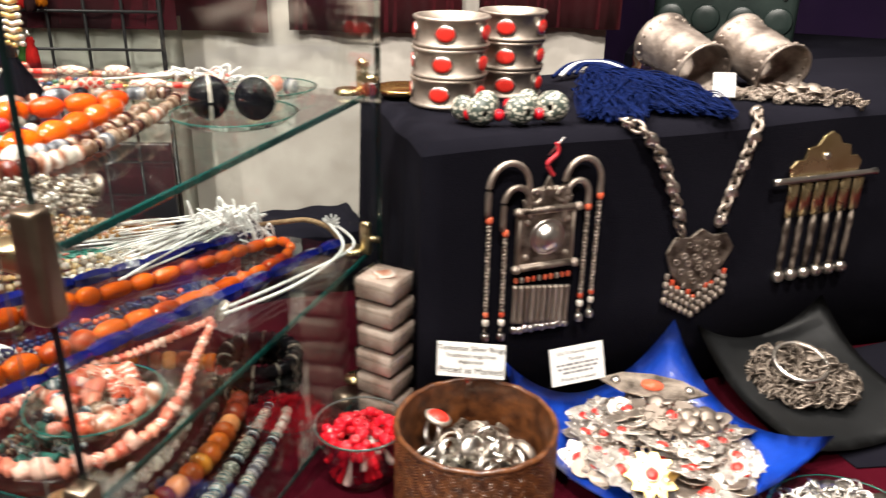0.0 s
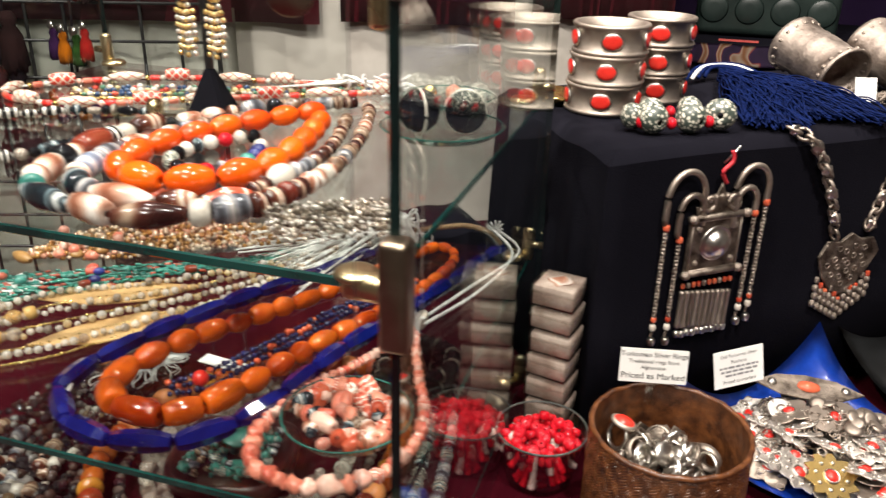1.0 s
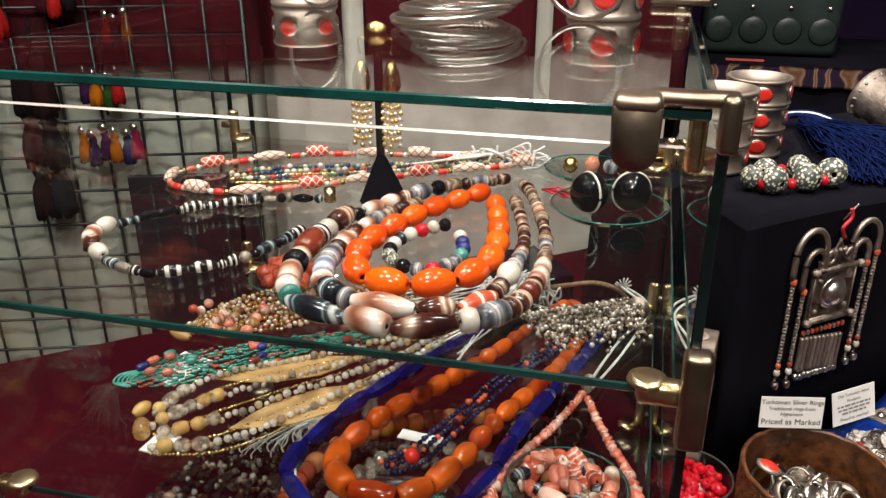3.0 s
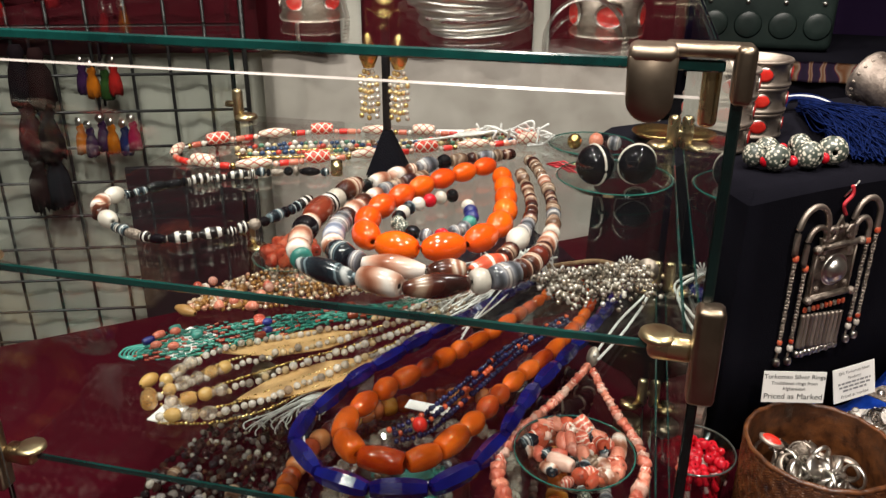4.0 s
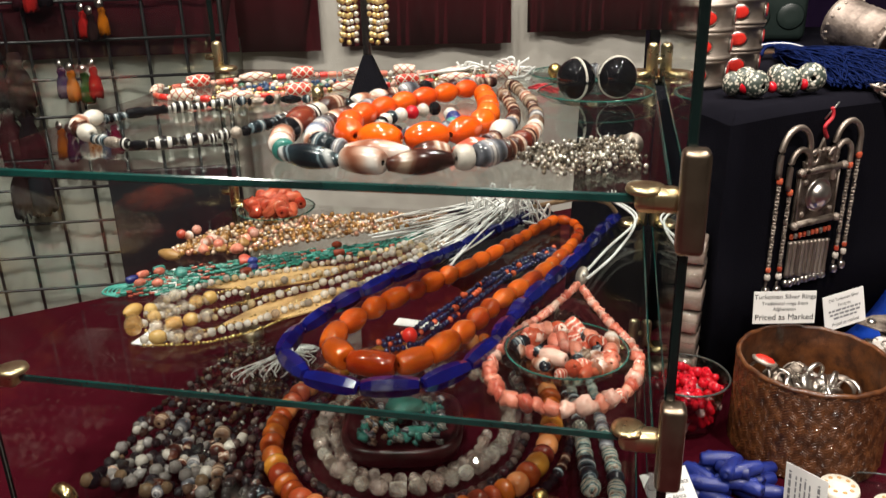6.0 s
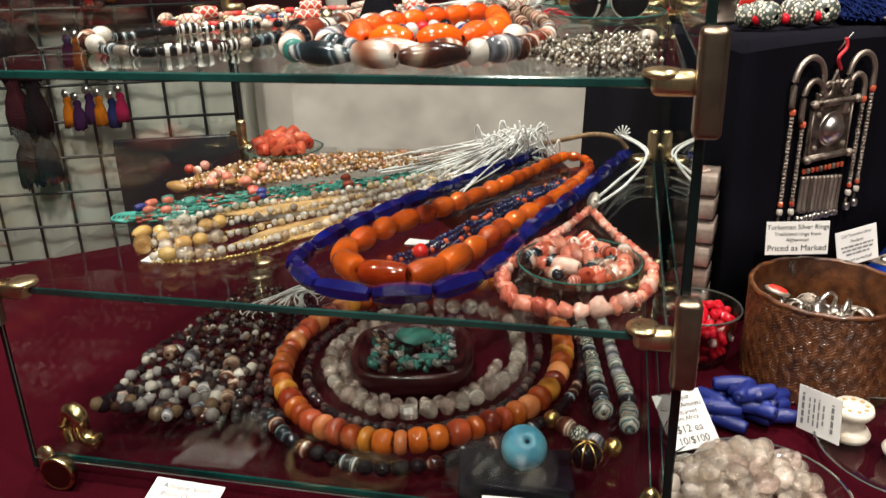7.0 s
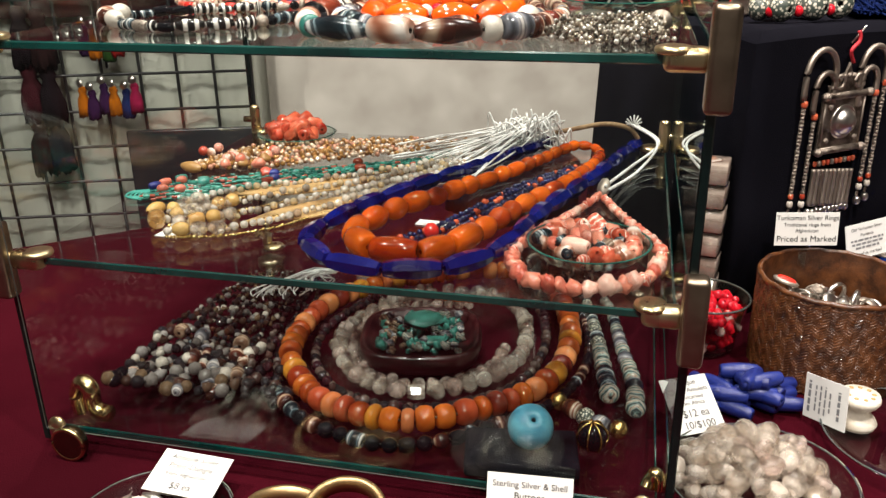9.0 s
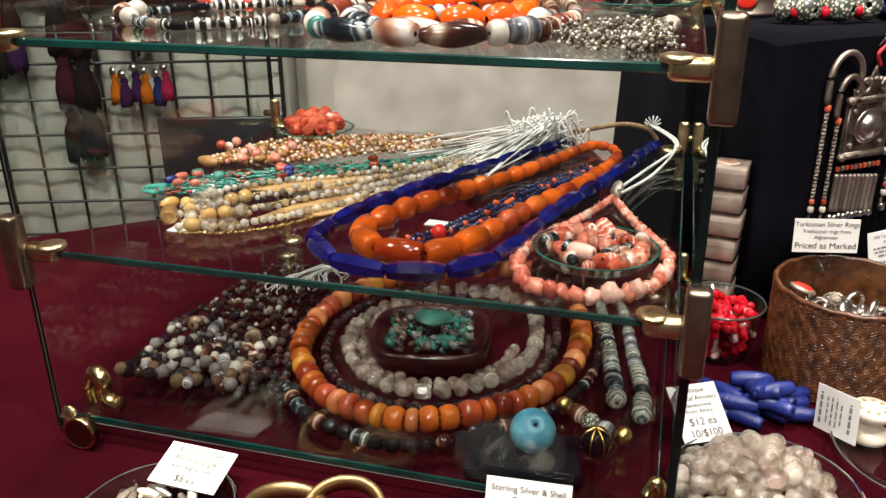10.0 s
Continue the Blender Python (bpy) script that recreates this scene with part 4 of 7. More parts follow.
strung(nl, [(-0.385, 0.470), (-0.405, 0.440), (-0.420, 0.414), (-0.433, 0.379), (-0.440, 0.346), (-0.434, 0.312), (-0.413, 0.297), (-0.386, 0.301), (-0.366, 0.321), (-0.359, 0.351), (-0.362, 0.385), (-0.370, 0.425), (-0.380, 0.460)], Z_UP, orange_beads, cord=M["red_silk"])

nl = thing("agate_necklace", "large banded agate bead necklace looped on the glass shelf", "necklace", "necklaces", (-0.40, 0.36, Z_UP))
rnd = random.Random(5)
OUTER = [("barrel", 9, 11, "agate_deep"), ("disc", 10, 7, "agate_dull"), ("barrel", 10, 13, "agate_grey"), ("round", 10, 10, "agate_deep"), ("barrel", 11, 13, "agate_dull"), ("round", 12, 12, "jet"), ("oval", 13, 19, "agate_grey"), ("round", 11, 11, "agate_brown"), ("oval", 12, 19, "agate_pink"), ("barrel", 12, 15, "agate_pink"), ("round", 10, 10, "jet"), ("barrel", 15, 24, "agate_brown"), ("round", 14, 13, "white_bead"), ("disc", 15, 9, "zebra"),
         ("barrel", 17, 26, "carnelian_dark"), ("disc", 14, 8, "agate_pink"), ("disc", 16, 12, "jet"), ("barrel", 15, 18, "agate_pink"), ("round", 15, 13, "agate_pink"), ("disc", 13, 7, "turq"), ("long", 14, 40, "agate_black"), ("barrel", 15, 25, "agate_pink"), ("long", 14, 36, "agate_deep"), ("disc", 14, 10, "white_bead"),
         ("barrel", 15, 18, "agate_grey"), ("disc", 13, 8, "agate_brown"), ("barrel", 13, 12, "agate_brown"), ("disc", 13, 8, "carnelian_dark"), ("barrel", 12, 11, "agate_deep"), ("disc", 12, 9, "agate_pink"), ("round", 11, 10, "agate_pink"), ("disc", 11, 6, "white_bead")]
BACK = ["agate_brown", "agate_deep", "agate_dull", "agate_grey", "agate_dull", "agate_pink", "agate_deep"]


def agate_beads(i, s):
    if i < len(OUTER):
        k, d, ln, mm = OUTER[i]
        return k, d / 1000, ln / 1000, M[mm]
    d = rnd.uniform(0.008, 0.0105)
    return ("disc", "barrel", "round")[rnd.randrange(3)], d, d * rnd.uniform(0.7, 1.1), M[BACK[rnd.randrange(7)]]


strung(nl, [(-0.376, 0.508), (-0.416, 0.476), (-0.440, 0.447), (-0.456, 0.417), (-0.470, 0.390), (-0.474, 0.346), (-0.470, 0.303), (-0.459, 0.274), (-0.440, 0.260), (-0.420, 0.257), (-0.392, 0.251), (-0.365, 0.262), (-0.341, 0.280), (-0.330, 0.310), (-0.328, 0.356), (-0.336, 0.413), (-0.355, 0.479), (-0.368, 0.500)], Z_UP, agate_beads, cord=M["cord_dark"])
nl = thing("agate_necklace", "inner strand of banded agate and carnelian beads", "necklace", "necklaces", (-0.40, 0.36, Z_UP))
rnd = random.Random(11)
INNER = [("barrel", 9, 12, "agate_dull"), ("barrel", 10, 13, "agate_deep"), ("oval", 10, 14, "agate_dull"), ("barrel", 11, 13, "agate_grey"), ("barrel", 11, 14, "agate_pink"), ("oval", 12, 17, "agate_brown"), ("barrel", 13, 15, "agate_pink"), ("disc", 13, 8, "agate_deep"), ("barrel", 14, 17, "agate_grey"), ("barrel", 14, 18, "agate_blue"), ("round", 14, 13, "agate_pink"), ("barrel", 15, 17, "agate_black"), ("disc", 13, 7, "agate_grey"),
         ("long", 14, 37, "agate_pink"), ("oval", 13, 22, "agate_brown"), ("long", 12, 26, "agate_red"), ("disc", 11, 6, "agate_deep"), ("round", 11, 10, "agate_deep"), ("oval", 14, 19, "white_bead"), ("round", 11, 10, "agate_grey"), ("barrel", 10, 13, "agate_grey"), ("oval", 10, 13, "agate_deep"), ("barrel", 9, 12, "agate_brown")]


def agate_inner(i, s):
    if i < len(INNER):
        k, d, ln, mm = INNER[i]
        return k, d / 1000, ln / 1000, M[mm]
    d = rnd.uniform(0.008, 0.010)
    return ("barrel", "oval", "round")[rnd.randrange(3)], d, d * rnd.uniform(1.0, 1.3), M[BACK[rnd.randrange(7)]]


strung(nl, [(-0.430, 0.440), (-0.446, 0.405), (-0.455, 0.361), (-0.452, 0.307), (-0.435, 0.280), (-0.398, 0.273), (-0.374, 0.278), (-0.352, 0.297), (-0.344, 0.346), (-0.347, 0.398), (-0.366, 0.468)], Z_UP, agate_inner, cord=M["cord_dark"])
nl = thing("bead_bracelet", "small strand of mixed old glass beads inside the orange necklace", "bracelet", at=(-0.405, 0.36, Z_UP))
rnd = random.Random(3)
MIX = ["agate_grey", "red", "spotted", "agate_black", "turq", "carnelian", "lapis", "white_bead", "jet"]
strung(nl, [(-0.398, 0.402), (-0.412, 0.388), (-0.424, 0.366), (-0.421, 0.338), (-0.398, 0.325), (-0.382, 0.340), (-0.380, 0.362), (-0.388, 0.385)], Z_UP, lambda i, s: ("round", 0.0095, rnd.uniform(0.008, 0.0105), M[MIX[rnd.randrange(9)]]), cord=M["cord_dark"])

nl = thing("bone_necklace", "red and white patterned bone bead necklace on glass", "necklace", "necklaces", (-0.50, 0.50, Z_UP))
rnd = random.Random(8)


def bone_beads(i, s):
    k = i % 9
    if k == 0:
        return "barrel", 0.0105, 0.019, (M["bone_lattice"], M["bone_pale"], M["bone_lattice"])[i // 9 % 3]
    if k == 4:
        return "long", 0.0085, 0.027, (M["white_bead"], M["bone_pale"], M["shell_carved"])[i % 3]
    if k in (2, 6, 7):
        return "tube", 0.0048, 0.007, M[("red_stone", "coral")[i % 2]]
    return "round", 0.0048, 0.0046, (M["gold"], M["white_bead"], M["coral_pale"])[i % 3]


strung(nl, [(-0.365, 0.566), (-0.440, 0.560), (-0.530, 0.545), (-0.578, 0.524), (-0.616, 0.495), (-0.640, 0.467), (-0.634, 0.440), (-0.611, 0.430), (-0.574, 0.431), (-0.539, 0.450), (-0.488, 0.482), (-0.436, 0.515), (-0.366, 0.556)], Z_UP, bone_beads, cord=M["cord_white"])
nl = thing("seed_necklace", "fine strands of mixed seed beads with gilt spacers", "necklace", "necklaces", (-0.49, 0.51, Z_UP))
LA, LB = [(-0.600, 0.470), (-0.560, 0.500), (-0.499, 0.520), (-0.440, 0.545), (-0.368, 0.568)], [(-0.585, 0.455), (-0.540, 0.468), (-0.490, 0.492), (-0.430, 0.528), (-0.368, 0.560)]
seeds(nl, "bead_strand", [between(LA, LB, t) for t in (0.0, 0.35, 0.7)], Z_UP, 0.004, M["mix_redwhite"], "round", 1.1)
seeds(nl, "gilt_strand", [between(LA, LB, t) for t in (0.5, 1.0)], Z_UP, 0.0022, M["mix_gold"], "tube", 2.0)


def loops(owner, name, centre, spread, base, r, count, material, seed, size=0.03, height=0.012):
    """A loose knot of cords."""
    rnd = random.Random(seed)
    for k in range(count):
        c = Vector((centre[0] + rnd.uniform(-spread, spread), centre[1] + rnd.uniform(-spread, spread) * 0.6, 0))
        a0, w = rnd.uniform(0, 6.28), rnd.uniform(0.4, 1.0) * size
        pts = []
        for j in range(6):
            a = a0 + j * rnd.uniform(0.6, 1.2)
            pts.append((c.x + w * math.cos(a) * 1.2, c.y + w * 0.5 * math.sin(a), base + r + height * rnd.random() * (0.3 + (j % 2))))
        part(name, tube(spline(pts, False, 6), r, 5), material, owner)


cordz = thing("cotton_cords", "loose white cotton ties of the bone necklaces", "cord", at=(-0.37, 0.575, Z_UP))
loops(cordz, "tie", (-0.385, 0.562), 0.022, Z_UP, 0.0011, 12, M["cord_white"], 2, 0.022, 0.010)
for k in range(5):
    part("tie", tube(spline([(-0.47 + k * 0.012, 0.525 + k * 0.004, Z_UP + 0.003), (-0.43, 0.54 + k * 0.003, Z_UP + 0.006), (-0.385, 0.565, Z_UP + 0.008)], False, 6), 0.0010, 5), M["cord_white"], cordz)

nl = thing("zebra_necklace", "black and white striped bead necklace with shells at its end", "necklace", "necklaces", (-0.57, 0.36, Z_UP))
rnd = random.Random(21)


def zebra_beads(i, s):
    if 0.40 < s < 0.56:
        return ("oval", "barrel", "chunk")[i % 3], 0.0115, 0.016, (M["white_bead"], M["agate_pink"], M["agate_brown"])[i % 3]
    kind = ("barrel", "round", "long", "disc")[rnd.randrange(4)]
    d = rnd.uniform(0.0055, 0.0085)
    return kind, d, d * {"barrel": 1.6, "round": 1.0, "long": 2.2, "disc": 0.5}[kind], (M["zebra"], M["jet"], M["zebra"], M["agate_black"], M["silver"])[rnd.randrange(5)]


strung(nl, [(-0.502, 0.431), (-0.543, 0.421), (-0.580, 0.397), (-0.609, 0.366), (-0.622, 0.340), (-0.614, 0.313), (-0.579, 0.290), (-0.551, 0.286), (-0.529, 0.299), (-0.510, 0.318), (-0.499, 0.345), (-0.492, 0.371)], Z_UP, zebra_beads, cord=M["cord_dark"])
part("clasp", lathe([(0.002, -0.004), (0.006, -0.004), (0.0065, 0.0), (0.006, 0.004), (0.002, 0.004)], 14), M["brass"], nl, "brass ring clasp", turned((-0.496, 0.431, Z_UP + 0.007), (1, 0.3, 0), 1, 1, 1))

# earring stand
EX, EY = -0.463, 0.452
stand = thing("earring_stand", "black velvet earring stand with gold and pearl earrings", "earring stand", at=(EX, EY, Z_UP))
bm = bmesh.new()
bmesh.ops.create_cone(bm, cap_ends=True, segments=4, radius1=0.022, radius2=0.004, depth=0.034, matrix=Matrix.Translation((EX, EY, Z_UP + 0.017)) @ Matrix.Rotation(radians(55), 4, "Z"))
bmesh.ops.bevel(bm, geom=list(bm.edges), offset=0.0015, segments=2, affect="EDGES")
part("base", bm, M["black_cloth"], stand, "black velvet pyramid base", smooth=False)
part("stem", rbox(0.006, 0.004, 0.085, 0.001), M["black_plastic"], stand, m=Matrix.Translation((EX, EY, Z_UP + 0.075)))
part("top_disc", lathe([(0, -0.002), (0.008, -0.002), (0.0085, 0), (0.007, 0.002), (0, 0.003)], 18), M["gold"], stand, "gilt disc", turned((EX, EY - 0.003, Z_UP + 0.122), (0.1, -1, 0.2), 1, 1, 1))
for side in (-1, 1):
    hook = part("earring", tube(spline([(EX + side * 0.004, EY - 0.004, Z_UP + 0.116), (EX + side * 0.012, EY - 0.005, Z_UP + 0.119), (EX + side * 0.0112, EY - 0.005, Z_UP + 0.108)], False, 6), 0.0009, 5), M["gold"], stand, "gold and pearl drop earring")
    part("drop", lathe([(0, -0.014), (0.004, -0.013), (0.0068, -0.006), (0.006, 0.002), (0.003, 0.010), (0, 0.012)], 16), M["gold"], hook, "", Matrix.Translation((EX + side * 0.0112, EY - 0.005, Z_UP + 0.092)))
    soup = Soup()
    rnd = random.Random(40 + side)
    for k in range(5):
        x = EX + side * 0.0112 + (k - 2) * 0.0029
        z = Z_UP + 0.080 - 0.004 * abs(k - 2)
        for j in range(7 if k != 2 else 9):
            soup.add("round", Matrix.Translation((x + rnd.uniform(-0.0008, 0.0008), EY - 0.006, z - j * 0.0047)) @ Matrix.Diagonal((0.0042, 0.0042, 0.0042, 1)))
    part("pearl_fringe", soup.mesh("pearl_fringe"), M["mix_goldpearl"], hook, "fringe of gilt beads and pearls")

# black balls in a glass dish
dish = round_dish("glass_dish", "round clear glass dish with a green rim holding black beads", (-0.296, 0.462, Z_UP), 0.041, 0.007, "glass dishes")
for k, (x, y) in enumerate(((-0.310, 0.456), (-0.281, 0.465))):
    ob = thing("striped_ball", "glossy black glass ball bead with one white stripe", "bead", "striped balls", (x, y, Z_UP))
    part("ball", lathe(sphere_profile(14), 28), M["jet"], ob, m=Matrix.Translation((x, y, Z_UP + 0.0165)) @ Matrix.Diagonal((0.0275, 0.0275, 0.029, 1)))
    part("stripe", tube([(x + 0.0134 * math.cos(a * 0.209) * math.cos(-0.9 + 1.2 * k), y + 0.0134 * math.cos(a * 0.209) * math.sin(-0.9 + 1.2 * k), Z_UP + 0.0165 + 0.0142 * math.sin(a * 0.209)) for a in range(30)], 0.0012, 5, True), M["white_bead"], ob, "white glass stripe")
dish = round_dish("glass_dish", "small round clear glass dish with a green rim", (-0.318, 0.548, Z_UP), 0.035, 0.006, "glass dishes")
for k, (x, y, mm) in enumerate(((-0.332, 0.545, "gold"), (-0.315, 0.552, "coral"), (-0.300, 0.548, "agate_grey"))):
    ob = thing("loose_bead", "single loose " + ("filigree gilt", "coral pink", "grey agate")[k] + " bead in a glass dish", "bead", "", (x, y, Z_UP))
    part("body", bead("round", M[mm]), None, ob, m=turned((x, y, Z_UP + 0.0075), (1, 0, 0), 0.013, 0.013, 0.012))
tas = thing("red_tassel", "small red silk tassel beside the glass dish", "tassel", at=(-0.345, 0.49, Z_UP))
for k in range(9):
    part("thread", tube([(-0.348, 0.492, Z_UP + 0.003), (-0.338 + 0.004 * math.cos(k), 0.488 + 0.004 * math.sin(k * 2), Z_UP + 0.002 + 0.0006 * k), (-0.327 + 0.003 * math.sin(k), 0.486 + 0.009 * math.sin(k * 1.3), Z_UP + 0.002)], 0.0007, 4), M["red_silk"], tas)

# pearl cluster at the front
nl = thing("pearl_cluster", "heap of small pearl and silver dangles on the glass shelf", "jewellery", at=(-0.298, 0.285, Z_UP))
soup = Soup()
rnd = random.Random(77)
for k in range(1100):
    t, w = rnd.random(), rnd.gauss(0, 0.33)
    x = -0.322 + 0.050 * t + w * 0.016
    y = 0.272 + 0.030 * t - w * 0.020
    d = rnd.uniform(0.0011, 0.0031)
    h = 0.013 * max(0.0, 1 - abs(w) * 1.2) * rnd.random()
    soup.add("round", Matrix.Translation((x, y, Z_UP + d / 2 + h)) @ Matrix.Diagonal((d, d, d, 1)))
part("heap", soup.mesh("heap"), M["mix_pearl"], nl)["kind"] = "stuff"
part("disc", lathe([(0, 0), (0.006, 0), (0.0065, 0.0006), (0, 0.0010)], 16), M["silver"], nl, "small silver disc", turned((-0.271, 0.300, Z_UP + 0.008), (-0.3, -1, 0.3), 1, 1, 1))
paper = part("paper_slip", rbox(0.04, 0.012, 0.0005, 0.0), M["card"], m=Matrix.Translation((-0.436, 0.575, Z_UP + 0.0006)) @ Matrix.Rotation(0.2, 4, "Z"), smooth=False)
tagged(paper, "small white paper slip at the back of the shelf", "paper")

# ---- middle shelf ----
nl = thing("blue_necklace", "cobalt blue faceted tube bead necklace on the glass shelf", "necklace", "necklaces", (-0.39, 0.40, Z_MID))
rnd = random.Random(31)
BLUE = [(-0.352, 0.570), (-0.374, 0.530), (-0.401, 0.479), (-0.443, 0.401), (-0.469, 0.338), (-0.475, 0.287), (-0.446, 0.256), (-0.407, 0.251), (-0.372, 0.267), (-0.350, 0.309), (-0.337, 0.372), (-0.308, 0.461), (-0.285, 0.545), (-0.276, 0.572)]
strung(nl, BLUE, Z_MID, lambda i, s: ("spindle", 0.0112 + 0.0018 * math.sin(s * 3.14), rnd.uniform(0.022, 0.028) + 0.010 * math.sin(s * 3.14), M["blue"]), gap=0.0, cord=M["cord_white"])
nl = thing("amber_necklace", "graduated amber resin bead necklace inside the blue strand", "necklace", "necklaces", (-0.38, 0.40, Z_MID))
rnd = random.Random(33)


def amber_beads(i, s):
    mid = 1 - abs(s - 0.5) * 2
    d = 0.0085 + 0.010 * mid
    return ("barrel", "oval", "barrel")[rnd.randrange(3)], d * rnd.uniform(0.93, 1.06), d * rnd.uniform(1.10, 1.72), M["amber"]


strung(nl, [(-0.310, 0.550), (-0.322, 0.562), (-0.335, 0.552), (-0.375, 0.460), (-0.407, 0.400), (-0.436, 0.351), (-0.449, 0.306), (-0.436, 0.279), (-0.407, 0.274), (-0.386, 0.288), (-0.371, 0.319), (-0.354, 0.375), (-0.328, 0.437), (-0.308, 0.514)], Z_MID, amber_beads, closed=True, cord=M["cord_brown"])
nl = thing("navy_necklace", "fine navy and coral seed bead strands within the amber loop", "necklace", "necklaces", (-0.37, 0.40, Z_MID))
LA, LB = [(-0.325, 0.500), (-0.362, 0.445), (-0.388, 0.380), (-0.412, 0.325), (-0.424, 0.312)], [(-0.322, 0.490), (-0.352, 0.435), (-0.376, 0.370), (-0.398, 0.312), (-0.416, 0.300)]
seeds(nl, "bead_strand", [between(LA, LB, t) for t in (0.1, 0.5, 0.95)], Z_MID, 0.0042, M["mix_navy"], "round", 0.9)
part("coral_bead", bead("round", M["red_stone"]), None, nl, "coral red bead", turned((-0.403, 0.318, Z_MID + 0.0055), (1, 0.5, 0), 0.011, 0.011, 0.010))
slip = part("paper_slip", rbox(0.03, 0.010, 0.0005, 0.0), M["card"], m=Matrix.Translation((-0.405, 0.345, Z_MID + 0.0006)) @ Matrix.Rotation(-0.1, 4, "Z"), smooth=False)
tagged(slip, "narrow white paper slip under the beads", "paper")

nl = thing("coral_necklace", "pink coral nugget necklace with a silver tag on the glass shelf", "necklace", "necklaces", (-0.30, 0.33, Z_MID))
rnd = random.Random(35)


def coral_beads(i, s):
    front = max(0.0, 1 - abs(s - 0.5) * 2.6)
    d = 0.0060 + 0.0068 * front * rnd.uniform(0.35, 1.0)
    return ("chunk", "chunk_b", "chunk_d", "chunk_c")[rnd.randrange(4)], d, d * rnd.uniform(0.65, 1.15), M[("coral_carved", "coral", "coral", "coral_pale")[rnd.randrange(4)]]


strung(nl, [(-0.301, 0.424), (-0.318, 0.376), (-0.338, 0.330), (-0.346, 0.292), (-0.335, 0.258), (-0.310, 0.250), (-0.289, 0.253), (-0.269, 0.270), (-0.259, 0.298), (-0.263, 0.330), (-0.282, 0.374), (-0.299, 0.420)], Z_MID, coral_beads, cord=M["cord_white"], stray=0.6, gap=-0.0006)
part("tag", lathe([(0, -0.0005), (0.006, -0.0005), (0.006, 0.0005), (0, 0.0006)], 16), M["silver"], nl, "small silver tag", turned((-0.299, 0.432, Z_MID + 0.006), (-0.2, -0.8, 0.6), 0.8, 1.3, 1))
dish = round_dish("glass_dish", "round clear glass dish with a green rim full of coral pieces", (-0.302, 0.309, Z_MID), 0.037, 0.010, "glass dishes")
rnd = random.Random(36)
cor = thing("coral_pieces", "heap of coral, carved bone and stone beads in a glass dish", "beads", at=(-0.302, 0.309, Z_MID))
for k in range(60):
    a, r = rnd.uniform(0, 6.28), 0.030 * math.sqrt(rnd.random())
    mm = ("coral_carved", "coral", "coral_pale", "agate_red", "coral", "agate_pink", "carnelian", "agate_black", "agate_dull", "coral")[rnd.randrange(10)]
    d = rnd.uniform(0.007, 0.011)
    part("bead", bead(("chunk", "barrel", "oval")[k % 3], M[mm]), None, cor, m=turned((-0.302 + r * math.cos(a), 0.309 + r * math.sin(a), Z_MID + 0.005 + 0.014 * (1 - r / 0.03) * rnd.random() + 0.004 * (r / 0.03)), (rnd.uniform(-1, 1), rnd.uniform(-1, 1), rnd.uniform(-0.4, 0.4)), d, d, d * rnd.uniform(1.0, 1.8)))

# multi-strand bundles fanning from the knot


def bundle(name, label, near, far, base, size, material, count, kind="round", stretch=1.0):
    ob = thing(name, label, "necklace", "necklaces", (near[2][0], near[2][1], Z_MID))
    seeds(ob, "bead_strand", [between(near, far, t / max(1, count - 1)) for t in range(count)], base, size, material, kind, stretch, stack=0.003)
    return ob


B1A = [(-0.638, 0.438), (-0.630, 0.480), (-0.600, 0.520), (-0.553, 0.540), (-0.473, 0.558), (-0.430, 0.560)]
B1B = [(-0.638, 0.432), (-0.605, 0.442), (-0.565, 0.457), (-0.521, 0.490), (-0.457, 0.522), (-0.425, 0.540)]
b1 = bundle("cream_bundle", "bundle of cream, pink and bronze bead strands on the glass shelf", B1A, B1B, Z_MID, 0.0044, M["mix_cream"], 13)
rnd = random.Random(50)
for k in range(20):
    part("large_bead", bead(("round", "chunk")[k % 2], M[("agate_pink", "coral", "coral_pale", "wood_light", "coral")[k % 5]]), None, b1, m=turned((-0.625 + rnd.uniform(-0.02, 0.045), 0.462 + rnd.uniform(-0.022, 0.02), Z_MID + 0.006 + 0.004 * rnd.random()), (rnd.random(), rnd.random(), 0), 0.0085, 0.0085, 0.0085))
part("end_bead", bead("long", M["wood_light"]), None, b1, "carved wooden end bead", turned((-0.634, 0.425, Z_MID + 0.006), (1, -0.3, 0), 0.010, 0.010, 0.022))
B2A = [(-0.640, 0.372), (-0.625, 0.398), (-0.578, 0.426), (-0.518, 0.463), (-0.474, 0.486), (-0.425, 0.535)]
B2B = [(-0.636, 0.350), (-0.603, 0.362), (-0.560, 0.394), (-0.513, 0.440), (-0.464, 0.474), (-0.420, 0.525)]
b2 = bundle("turquoise_bundle", "bundle of thin turquoise seed bead strands with red spacers", B2A, B2B, Z_MID, 0.0022, M["mix_green"], 11, "tube", 1.9)
for k in range(16):
    t, w = rnd.choice((0.02, 0.05, 0.10, 0.16, 0.34, 0.36, 0.62)), rnd.random()
    la, fa = along(spline(between(B2A, B2B, w)))
    p, d = fa(la * t)
    part("spacer", bead(("barrel", "round")[k % 2], M[("coral", "lapis", "turq", "coral", "carnelian_dark")[k % 5]]), None, b2, m=turned((p.x, p.y, Z_MID + 0.0055), d, 0.0065, 0.0065, 0.009))
